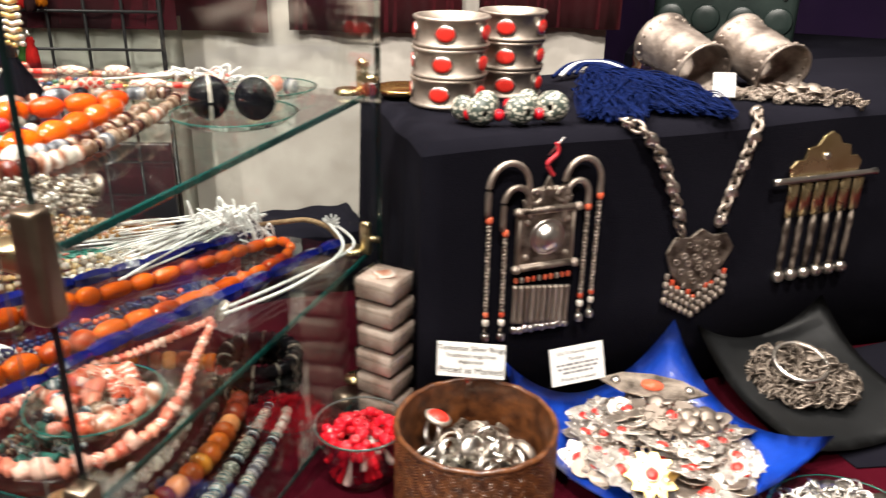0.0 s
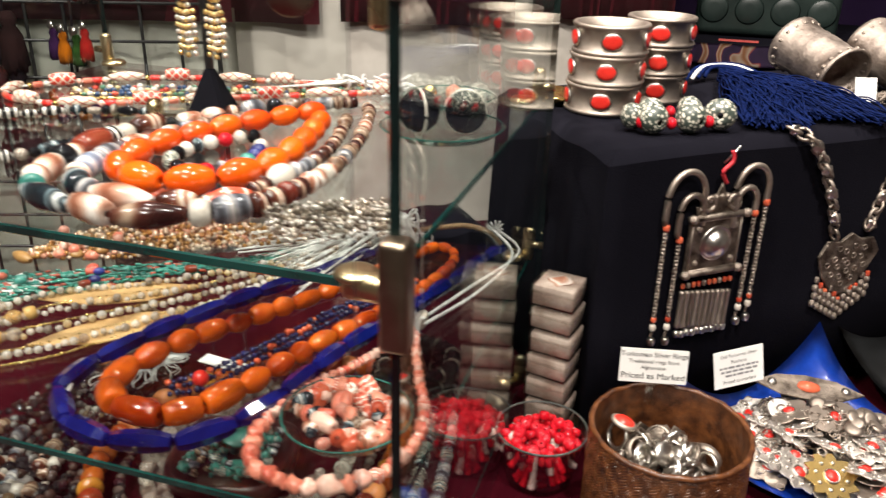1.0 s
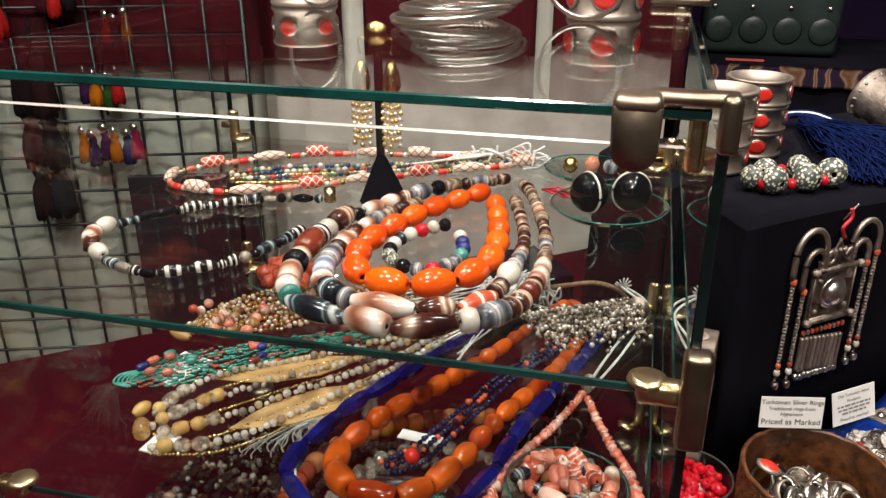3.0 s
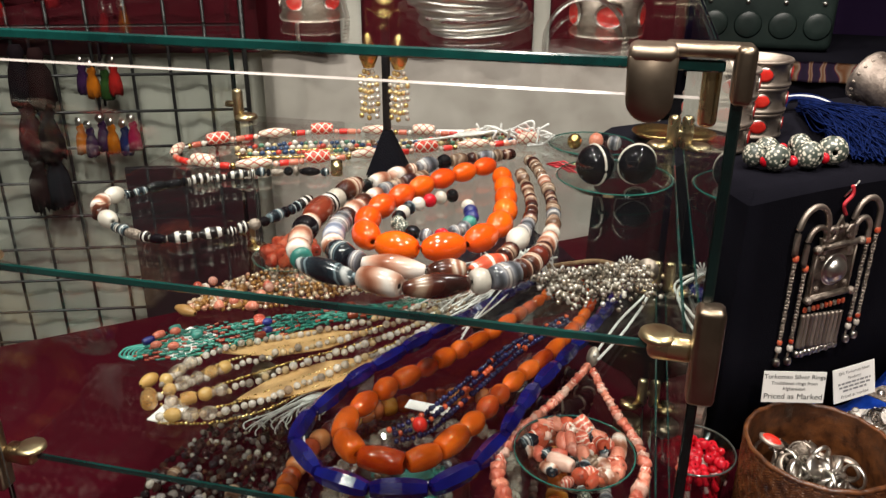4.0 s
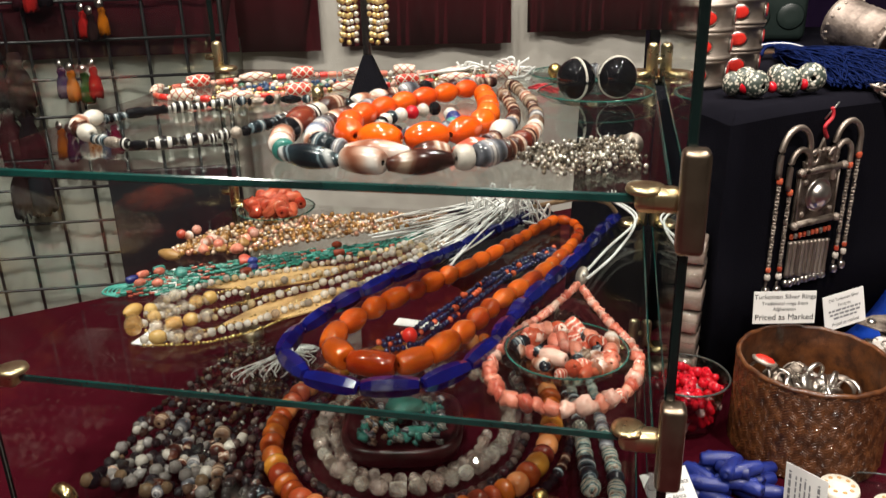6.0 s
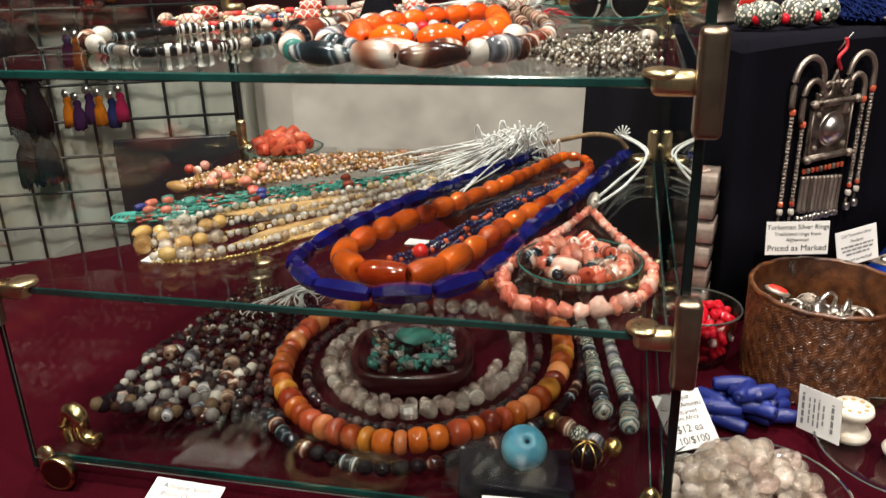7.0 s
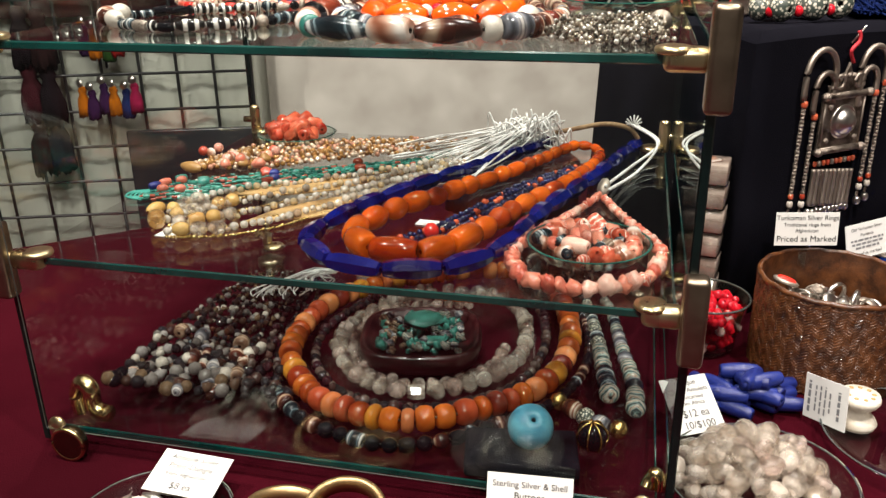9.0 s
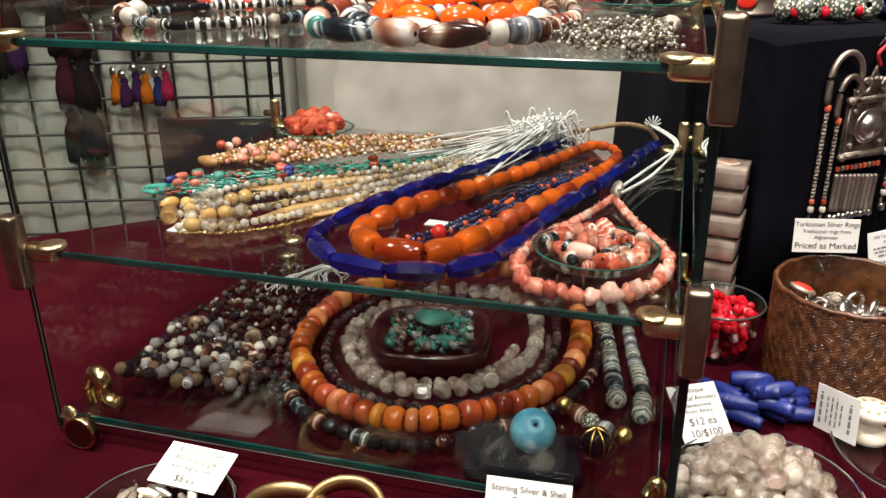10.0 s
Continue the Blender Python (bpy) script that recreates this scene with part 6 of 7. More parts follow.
for k in range(620):
    t = rnd.random()
    hx, hy = -0.118 + 0.03 * rnd.random(), 0.800 + 0.03 * rnd.random()
    ex, ey = (-0.098 + 0.055 * rnd.random(), 0.642 + 0.035 * rnd.random()) if k % 2 else (-0.050 + 0.075 * rnd.random(), 0.690 + 0.025 * rnd.random())
    mx, my = (hx + ex) / 2 + rnd.uniform(-0.016, 0.02), (hy + ey) / 2 + rnd.uniform(-0.02, 0.02)
    LINES.append((spline([(hx, hy, RT + 0.002 + 0.012 * t), (mx, my, RT + 0.003 + 0.017 * rnd.random()), ((mx + ex) / 2 + rnd.uniform(-0.008, 0.008), (my + ey) / 2, RT + 0.002 + 0.014 * rnd.random()), (ex, ey, RT + 0.001 + 0.007 * rnd.random())], False, 4), False))
fibres(tas, "threads", LINES, 0.0007, M["tassel_blue"])
for k in range(4):
    part("band", tube(spline([(-0.148 + 0.006 * k, 0.80 + 0.008 * k, RT + 0.004), (-0.135 + 0.004 * k, 0.835, RT + 0.012), (-0.10, 0.85 - 0.01 * k, RT + 0.014), (-0.07, 0.83 - 0.008 * k, RT + 0.006)], False, 6), 0.0022, 6), M["cord_white"] if k == 1 else M["tassel_blue"], tas, "twisted cord band")


def tall_cuff(at, direction, r, length):
    """A long embossed silver cuff lying on its side."""
    ob = thing("tall_cuff", "tall embossed old silver cuff lying on its side", "bracelet", "tall cuffs", at)
    prof, n = [], 18
    for k in range(n + 1):
        t = k / n
        ridge = 0.0016 * (abs(t - 0.5) < 0.06) + 0.0012 * (abs(t - 0.33) < 0.03) + 0.0012 * (abs(t - 0.67) < 0.03) + 0.0018 * (t < 0.06 or t > 0.94)
        prof.append((r * (0.95 + 0.10 * (2 * t - 1) ** 2) + ridge, (t - 0.5) * length))
    inner = [(rr - 0.0022, z) for rr, z in prof[::-1]]
    m = Matrix.Translation(Vector(at) + Vector((0, 0, r + 0.003))) @ Matrix.Diagonal((1, 1, 0.9, 1)) @ turned((0, 0, 0), direction, 1, 1, 1)
    part("band", lathe(prof + inner, 36, True), M["silver_worked"], ob, m=m)
    for end in (-0.42, 0.42):
        for k in range(18):
            a = k * 0.349
            part("stud", bead("round", M["silver"]), None, ob, m=m @ Matrix.Translation((r * 1.03 * math.cos(a), r * 1.03 * math.sin(a), end * length)) @ Matrix.Diagonal((0.0045, 0.0045, 0.0045, 1)))


tall_cuff((-0.029, 0.810, RT + 0.001), (0.62, -0.72, -0.28), 0.0272, 0.070)
tall_cuff((0.041, 0.838, RT + 0.001), (0.62, -0.72, -0.28), 0.0272, 0.070)
tag = part("price_tag", rbox(0.020, 0.0008, 0.022, 0.0), M["card"], m=Matrix.Translation((0.012, 0.782, RT + 0.012)) @ Matrix.Rotation(0.3, 4, "Z") @ Matrix.Rotation(-0.35, 4, "X"), smooth=False)
tagged(tag, "small white and red price tag by the cuffs", "tag")


def chain_heap(label, cx, cy, base, rx, ry, count, seed, height=0.014, material="silver_dark", size=0.006):
    """A heap of small chain links and discs, as one mass."""
    ob = thing("silver_chains", label, "jewellery", "silver heaps", (cx, cy, base))
    rnd = random.Random(seed)
    lines = []
    for k in range(int(count * 2.2)):
        a, q = rnd.uniform(0, 6.283), math.sqrt(rnd.random())
        p = Vector((cx + rx * q * math.cos(a), cy + ry * q * math.sin(a), base + 0.002 + height * (1 - q * q) * rnd.random()))
        n = Vector((rnd.uniform(-1, 1), rnd.uniform(-1, 1), rnd.uniform(0.2, 1))).normalized()
        x = n.orthogonal().normalized()
        y = n.cross(x)
        r = size * rnd.uniform(0.45, 1.2)
        lines.append(([p + r * (x * math.cos(j * 0.5236) + y * math.sin(j * 0.5236) * 0.7) for j in range(12)], True))
    fibres(ob, "links", lines, size * 0.13, M[material], "", 5)
    for k in range(14):
        a, q = rnd.uniform(0, 6.283), 0.8 * math.sqrt(rnd.random())
        part("disc", lathe([(0, 0), (0.007, 0), (0.0075, 0.0006), (0.004, 0.0016), (0, 0.002)], 14), M[material], ob, m=pose(cx + rx * q * math.cos(a), cy + ry * q * math.sin(a), base + 0.003 + height * (1 - q * q) * 0.9, rnd.uniform(-30, 30), rnd.uniform(-30, 30), 0))
    return ob


chain_heap("heap of thin silver chain on black cloth", 0.075, 0.800, RT, 0.060, 0.022, 90, 91, 0.010, "silver", 0.005)
cop = part("copper_dish", lathe([(0, 0), (0.020, 0), (0.026, 0.006), (0.025, 0.007), (0.018, 0.002), (0, 0.002)], 24), M["gold"], m=Matrix.Translation((-0.262, 0.686, RT)))
tagged(cop, "small copper dish on the black riser", "dish")

# ---- pendants hung on the riser's front ----
FO = Vector((-0.172, 0.548, 0.0))
FN = -V


def face(a, z, off=0.006):
    p = FO + U * a + FN * off
    return Vector((p.x, p.y, z))


def facing(a, z, off=0.006):
    return Matrix.Translation(face(a, z, off)) @ Matrix((U, Vector((0, 0, 1)), FN)).transposed().to_4x4()


pend = thing("amulet_pendant", "large tarnished silver amulet pendant with bells and coral beads", "pendant", "hanging pendants", face(0.079, 0.82))
outline = [(-0.026, -0.026), (0.026, -0.026), (0.026, 0.022), (0.020, 0.026), (0.022, 0.034), (0.014, 0.032), (0.010, 0.042), (0.004, 0.043), (0.0, 0.052), (-0.004, 0.043), (-0.010, 0.042), (-0.014, 0.032), (-0.022, 0.034), (-0.020, 0.026), (-0.026, 0.022)]
plate_ob = part("plate", lamina(outline, 0.0025, 0.0006), M["silver_dark"], pend, "engraved silver plate", facing(0.079, 0.907, 0.004), False)
part("boss", lathe([(0.0150, 0), (0.0148, 0.0012), (0.0132, 0.0014), (0.0125, 0.0008), (0.0112, 0.004), (0.008, 0.0075), (0.004, 0.0095), (0, 0.0100)], 28), M["silver_bright"], plate_ob, "domed boss", facing(0.080, 0.908, 0.0064))
for zz in (0.932, 0.884):
    part("bar", lathe([(0, -0.029), (0.0026, -0.029), (0.0026, 0.029), (0, 0.029)], 12), M["silver_dark"], plate_ob, "", turned(face(0.079, zz, 0.008), U, 1, 1, 1))
    for a in (-0.026, 0.026):
        part("knob", bead("round", M["silver"]), None, plate_ob, "", turned(face(0.079 + a, zz, 0.009), U, 0.0075, 0.0075, 0.0075))
for a0, z0, a1, z1 in ((-0.023, 0.886, 0.023, 0.886), (-0.023, 0.929, 0.023, 0.929), (-0.0235, 0.886, -0.0235, 0.929), (0.0235, 0.886, 0.0235, 0.929)):
    part("border", tube([face(0.079 + a0, z0, 0.0070), face(0.079 + a1, z1, 0.0070)], 0.0011, 6), M["silver"], plate_ob, "raised border wire")
for a, z in ((-0.017, 0.893), (0.018, 0.893), (-0.017, 0.922), (0.018, 0.922)):
    part("stud", bead("round", M["silver"]), None, plate_ob, "", turned(face(0.079 + a, z, 0.0072), FN, 0.0052, 0.0052, 0.0040))
for k in range(9):
    a = 0.35 + k * 0.305
    part("petal", bead("round", M["silver"]), None, plate_ob, "", turned(face(0.079 + 0.019 * math.cos(a), 0.934 + 0.014 * math.sin(a), 0.0070), FN, 0.0044, 0.0044, 0.0036))
for a in (-0.012, 0.012):
    part("scroll", tube([face(0.079 + a + 0.0055 * math.cos(k * 0.5), 0.943 + 0.0055 * math.sin(k * 0.5), 0.008) for k in range(13)], 0.0016, 6, True), M["silver"], plate_ob)
for a, z, r in ((0.045, 0.950, 0.017), (0.052, 0.938, 0.011), (0.108, 0.950, 0.016), (0.104, 0.940, 0.010)):
    pts = [face(a - r, z - 0.020 + (0.0), 0.007)] + [face(a - r * math.cos(k * 0.349), z + r * 1.25 * math.sin(k * 0.349), 0.007) for k in range(10)] + [face(a + r, z - 0.012, 0.007)]
    part("hook_arch", tube(spline(pts, False, 3), 0.0026, 8), M["silver"], pend, "thick silver horn arch")
for a, z0, z1 in ((0.029, 0.930, 0.832), (0.043, 0.918, 0.830), (0.114, 0.932, 0.836), (0.124, 0.940, 0.838)):
    rod = part("chain_rod", tube([face(a + 0.0004 * math.sin(k * 2.1), z0 + (z1 - z0) * k / 26, 0.007) for k in range(27)], 0.0013, 6), M["silver"], pend, "hanging loop-in-loop chain")
    for z, d, mm in ((z0 - 0.002, 0.0056, "carnelian"), (z1 + 0.016, 0.0046, "carnelian"), (z1 + 0.009, 0.0056, "white_bead"), (z1 - 0.004, 0.0068, "silver_bright")):
        part("bead", bead("barrel", M[mm]), None, rod, "", turned(face(a, z, 0.008), (0, 0, 1), d, d, d))
    for k in range(int((z0 - z1 - 0.020) / 0.0032)):
        part("chain_link", bead("chunk", M["silver"]), None, rod, "", turned(face(a, z0 - 0.007 - 0.0032 * k, 0.008), (0.5 * (-1) ** k, 0, 1), 0.0036, 0.0030, 0.0038, k * 1.57))
for k in range(10):
    a = 0.055 + k * 0.0052
    rod = part("fringe_tube", lathe([(0, -0.017), (0.0024, -0.017), (0.0027, -0.014), (0.0022, -0.012), (0.0022, 0.014), (0.0025, 0.016), (0, 0.017)], 10), M["silver"], pend, "", Matrix.Translation(face(a, 0.852 - 0.0006 * k, 0.006)))
    part("coral_bead", bead("barrel", M[("carnelian", "silver", "carnelian")[k % 3]]), None, rod, "", turned(face(a, 0.873, 0.006), (0, 0, 1), 0.0036, 0.0036, 0.0046))
    part("bell", bead("round", M["silver_bright"]), None, rod, "", turned(face(a, 0.829 - 0.001 * (k % 2), 0.006), (0, 0, 1), 0.0064, 0.0064, 0.0075))
part("ribbon", tube(spline([face(0.082, 0.958, 0.006), face(0.076, 0.968, 0.007), face(0.084, 0.976, 0.007), face(0.083, 0.984, 0.006)], False, 6), 0.0017, 6), M["red_silk"], pend, "red cotton tie")
part("pin", tube([face(0.078, 0.974, 0.004), face(0.088, 0.988, 0.008)], 0.0008, 6), M["silver_bright"], pend, "steel pin")

am = thing("chain_amulet", "engraved silver shield amulet on heavy chains with coral fringe", "necklace", "hanging pendants", face(0.229, 0.82))
shape = [(-0.034, 0.010), (-0.026, 0.024), (-0.012, 0.022), (0.0, 0.029), (0.012, 0.022), (0.026, 0.022), (0.036, 0.008), (0.026, -0.010), (0.016, -0.022), (0.0, -0.032), (-0.016, -0.022), (-0.026, -0.010)]
sh = part("shield", lamina(shape, 0.003, 0.0007), M["silver_dark"], am, "engraved shield plate", facing(0.229, 0.868, 0.005), False)
for k in range(18):
    a, r = k * 2.4, 0.0056 * math.sqrt(k)
    part("scroll", tube([face(0.229 + r * math.cos(a) + 0.0026 * math.cos(j * 0.785), 0.868 + r * math.sin(a) * 0.9 + 0.0026 * math.sin(j * 0.785), 0.0083) for j in range(8)], 0.0006, 4, True), M["silver"], sh)
for k in range(11):
    t = (k - 5) / 5
    a, z = 0.229 + 0.030 * t, 0.838 + 0.018 * abs(t)
    part("coral_bead", bead("barrel", M["carnelian" if k % 3 else "silver"]), None, sh, "", turned(face(a, z - 0.003 * (k % 3), 0.007), (0, 0, 1), 0.0044, 0.0044, 0.0055))
    for j in range(3):
        part("bell", bead("round", M["silver"]), None, sh, "", turned(face(a + 0.001 * (j % 2), z - 0.008 - 0.0075 * j, 0.007), (0, 0, 1), 0.0058, 0.0058, 0.0076))


def chain(owner, pts, size):
    length, at = along(spline(pts))
    s, k = 0.0, 0
    while s < length:
        p, d = at(s)
        n = (FN if k % 2 else FN.cross(d)).normalized()
        y = d.cross(n).normalized()
        part("link", tube([p + size * (d * math.cos(j * 0.628) * 1.1 + y * math.sin(j * 0.628) * 0.8) for j in range(10)], size * 0.30, 5, True), M["silver"], owner)
        if k % 3 == 0:
            part("rosette", bead("chunk", M["silver_bright"]), None, owner, m=turned(p + FN * 0.002, FN, size * 2.0, size * 1.7, size))
        s += size * 1.5
        k += 1


chain(am, [face(0.150, 0.992, -0.004), face(0.160, 0.986, 0.006), face(0.176, 0.966, 0.008), face(0.195, 0.930, 0.008), face(0.207, 0.896, 0.008)], 0.0055)
chain(am, [face(0.276, 0.992, -0.004), face(0.271, 0.984, 0.006), face(0.261, 0.956, 0.008), face(0.250, 0.920, 0.008), face(0.243, 0.896, 0.008)], 0.0055)

pd = thing("bar_pendant", "gilt silver crest pendant with a bar and hanging bell tubes", "pendant", "hanging pendants", face(0.352, 0.83))
crest = [(-0.038, 0.0), (0.038, 0.0), (0.040, 0.010), (0.034, 0.016), (0.026, 0.016), (0.024, 0.026), (0.014, 0.028), (0.008, 0.036), (0.0, 0.040), (-0.008, 0.036), (-0.014, 0.028), (-0.024, 0.026), (-0.026, 0.016), (-0.034, 0.016), (-0.040, 0.010)]
cr = part("crest", lamina(crest, 0.003, 0.0007), M["brass"], pd, "scalloped gilt crest", facing(0.353, 0.933, 0.005), False)
part("stud", bead("round", M["silver_bright"]), None, cr, "", turned(face(0.350, 0.951, 0.009), FN, 0.007, 0.007, 0.005))
part("bar", lathe([(0, -0.058), (0.0035, -0.057), (0.0030, -0.05), (0.0028, 0.05), (0.0035, 0.057), (0, 0.058)], 12), M["silver_bright"], pd, "round silver bar", turned(face(0.353, 0.932, 0.010), U, 1, 1, 1))
for k in range(6):
    a = 0.321 + 0.0148 * k
    part("flat_tube", rbox(0.011, 0.004, 0.032, 0.0015, 1), M["brass"], pd, "", facing(a, 0.912, 0.007) @ Matrix.Rotation(math.pi / 2, 4, "X"))
    part("drop_rod", lathe([(0, -0.026), (0.0028, -0.026), (0.0022, -0.020), (0.0030, -0.008), (0.0022, 0.004), (0.0030, 0.014), (0.0018, 0.026), (0, 0.026)], 10), M["silver_dark"], pd, "", Matrix.Translation(face(a, 0.870, 0.007)))
    part("bell", bead("round", M["silver_bright"]), None, pd, "", turned(face(a, 0.839, 0.007), (0, 0, 1), 0.0125, 0.0125, 0.0125))

# ---- on the red cloth, beside the case ----
BX, BY, BR = -0.122, 0.459, 0.056
basket = thing("cane_basket", "round basket of woven brown cane holding silver rings", "basket", at=(BX, BY, TABLE))
bm = bmesh.new()
nk, nj = 264, 196
rows = []


def woven(k, j):
    """How far the cane stands out: slanting strips that turn at every sixth stake."""
    zig = abs((k % 8) / 4 - 1) * 0.0034
    turn, rise = divmod((0.074 * j / nj + zig) / 0.0023, 1.0)
    stake = (k % 4 == 0) * 0.00035
    return BR + 0.00055 * math.sin(math.pi * rise) ** 0.6 - stake + 0.00035 * math.sin(turn * 7.3 + (k // 4) * 2.9)


for j in range(nj + 1):
    rows.append([bm.verts.new((woven(k, j) * math.cos(6.2832 * k / nk), woven(k, j) * math.sin(6.2832 * k / nk), 0.074 * j / nj)) for k in range(nk)])
inner = [bm.verts.new(((BR - 0.003) * math.cos(6.2832 * k / nk), (BR - 0.003) * math.sin(6.2832 * k / nk), 0.074)) for k in range(nk)]
low = [bm.verts.new(((BR - 0.003) * math.cos(6.2832 * k / nk), (BR - 0.003) * math.sin(6.2832 * k / nk), 0.003)) for k in range(nk)]
rows += [inner, low]
for r0, r1 in zip(rows, rows[1:]):
    for k in range(nk):
        bm.faces.new((r0[k], r0[(k + 1) % nk], r1[(k + 1) % nk], r1[k]))
bm.faces.new(low[::-1])
bm.faces.new(rows[0])
bmesh.ops.recalc_face_normals(bm, faces=bm.faces)
part("weave", bm, M["basket"], basket, "herringbone woven cane wall", Matrix.Translation((BX, BY, TABLE + 0.0015)), False)
for z, rr in ((0.0755, 0.0022), (0.071, 0.0016)):
    part("rim", tube([(BX + (BR - 0.001) * math.cos(k * 0.1257), BY + (BR - 0.001) * math.sin(k * 0.1257), TABLE + z + 0.0005 * math.sin(k * 2)) for k in range(50)], rr, 6, True), M["basket"], basket, "bound cane rim")
part("lining", lathe([(0, 0.030), (BR * 0.6, 0.028), (BR - 0.0035, 0.018), (BR - 0.0035, 0.016), (0, 0.016)], 30), M["cord_dark"], basket, "dark cloth lining", Matrix.Translation((BX, BY, TABLE)))
rnd = random.Random(101)


def finger_ring(style):
    ob = thing("finger_ring", ("plain polished silver finger ring in a cane basket", "silver finger ring with a domed silver top", "silver finger ring with a red stone", "wide engraved silver band ring")[style], "ring", "finger rings", (0, 0, 0))
    w = (0.0016, 0.0018, 0.0016, 0.0032)[style]
    part("band", lathe([(0.0090, -w), (0.0104, -w), (0.0108, 0), (0.0104, w), (0.0090, w), (0.0087, 0)], 24, True), M["silver_bright"] if style != 3 else M["silver"], ob)
    top = turned((0.0102, 0, 0), (1, 0, 0), 1, 1, 1)
    if style == 1:
        part("bezel", lathe([(0.0085, 0), (0.0090, 0.0015), (0.007, 0.0035), (0, 0.0045)], 18), M["silver_bright"], ob, "", top)
    if style == 2:
        part("bezel", lathe([(0.0095, 0), (0.0102, 0.002), (0.0085, 0.003), (0, 0.003)], 18), M["silver"], ob, "", top)
        part("stone", lathe([(0.008, 0.0028), (0.006, 0.0045), (0, 0.0052)], 18), M["red_stone"], ob, "red stone", top)
    if style == 3:
        part("plate", rbox(0.016, 0.013, 0.002, 0.0006), M["silver_dark"], ob, "", top)
    return ob


RINGS = [finger_ring(k) for k in range(4)]
for k in range(44):
    a, q = rnd.uniform(0, 6.283), math.sqrt(rnd.random()) * 0.043
    z = TABLE + 0.036 + 0.022 * (1 - (q / 0.043) ** 2) * rnd.random()
    m = pose(BX + q * math.cos(a), BY + q * math.sin(a), z, rnd.uniform(20, 110), rnd.uniform(-40, 40), rnd.uniform(0, 360))
    if k < 4:
        RINGS[k].matrix_basis = m
    else:
        copy_thing(RINGS[rnd.choice((0, 0, 1, 3, 1, 0, 3))], m)
copy_thing(RINGS[2], pose(-0.158, 0.472, TABLE + 0.052, 10, -70, 30))

# cup of red beads
cup = thing("plastic_cup", "small clear plastic cup of shiny red beads", "cup", at=(-0.214, 0.470, TABLE))
part("wall", lathe([(0.0, 0.001), (0.024, 0.001), (0.027, 0.006), (0.0335, 0.044), (0.0355, 0.045), (0.0355, 0.046), (0.0325, 0.0455), (0.026, 0.006), (0.0, 0.0025)], 36), M["clear_plastic"], cup, m=Matrix.Translation((-0.214, 0.470, TABLE + 0.001)))
part("rim", tube([(-0.214 + 0.0345 * math.cos(k * 0.157), 0.470 + 0.0345 * math.sin(k * 0.157), TABLE + 0.047) for k in range(40)], 0.0009, 6, True), M["edge_grey"], cup, "moulded rim")
reds = thing("red_beads", "heap of shiny red glass beads inside a plastic cup", "beads", at=(-0.214, 0.470, TABLE))
soup = Soup()
for k in range(360):
    z = rnd.uniform(0.006, 0.036)
    rr = (0.023 + 0.006 * z / 0.03) * math.sqrt(rnd.random())
    a = rnd.uniform(0, 6.283)
    soup.add("round", turned((-0.214 + rr * math.cos(a), 0.470 + rr * math.sin(a), TABLE + z + 0.003), (rnd.random() - 0.5, rnd.random() - 0.5, rnd.random()), 0.0080, 0.0080, 0.0068))
part("heap", soup.mesh("heap"), M["mix_red"], reds)["kind"] = "stuff"
for k in range(26):
    rr, a = 0.026 * math.sqrt(rnd.random()), rnd.uniform(0, 6.283)
    part("bead", bead("disc", M["red"]), None, reds, m=turned((-0.214 + rr * math.cos(a), 0.470 + rr * math.sin(a), TABLE + 0.041), (rnd.random() - 0.5, rnd.random() - 0.5, 0.8), 0.0085, 0.0085, 0.007))

# tower of clear boxes
for k in range(7):
    x, y = -0.217 + rnd.uniform(-0.001, 0.001), 0.528 + rnd.uniform(-0.001, 0.001)
    z = TABLE + 0.0015 + 0.0208 * k
    m = Matrix.Translation((x, y, z)) @ Matrix.Rotation(radians(-12) + rnd.uniform(-0.03, 0.03), 4, "Z")
    ob = thing("clear_box", "small clear plastic box holding a pale stone, stacked", "box", "stacked boxes", (x, y, z))
    part("shell", rbox(0.035, 0.035, 0.0202, 0.0012, 1), M["clear_plastic"], ob, m=m @ Matrix.Translation((0, 0, 0.010)))
    part("pad", rbox(0.0325, 0.0325, 0.0165, 0.0008, 1), M["foam"], ob, "cream foam pad", m @ Matrix.Translation((0, 0, 0.0094)))
    part("lid_lip", rbox(0.0358, 0.0358, 0.0022, 0.0008, 1), M["clear_plastic"], ob, "", m @ Matrix.Translation((0, 0, 0.0125)))
    part("stone", bead("chunk", M["agate_pink"]), None, ob, "small polished stone", m @ Matrix.Translation((0, 0, 0.0172)) @ Matrix.Diagonal((0.021, 0.018, 0.006, 1)))

# lapis tubes
for k in range(28):
    a = rnd.uniform(-0.8, 0.8) if k % 4 else rnd.uniform(0.9, 1.5)
    layer = 0 if k < 15 else 1 if k < 24 else 2
    spread = (0.034, 0.024, 0.012)[layer]
    x = -0.190 + rnd.uniform(-spread, spread)
    y = 0.383 + rnd.uniform(-spread, spread) * 0.62
    ob = thing("lapis_tube", "deep blue carved lapis tube bead in a heap", "bead", "lapis tubes", (x, y, TABLE))
    part("body", bead("barrel", M["lapis"]), None, ob, m=turned((x, y, TABLE + 0.0065 + 0.0092 * layer + 0.002 * rnd.random()), (math.cos(a), math.sin(a), rnd.uniform(-0.1, 0.1)), 0.0115, 0.0115, rnd.uniform(0.023, 0.031)))

dish = round_dish("glass_dish", "clear glass dish heaped with rock crystal beads", (-0.190, 0.283, TABLE + 0.0005), 0.056, 0.012, "glass dishes", edge="edge_grey")
cry = thing("crystal_beads", "heap of clear and smoky rock crystal beads", "beads", at=(-0.190, 0.283, TABLE))
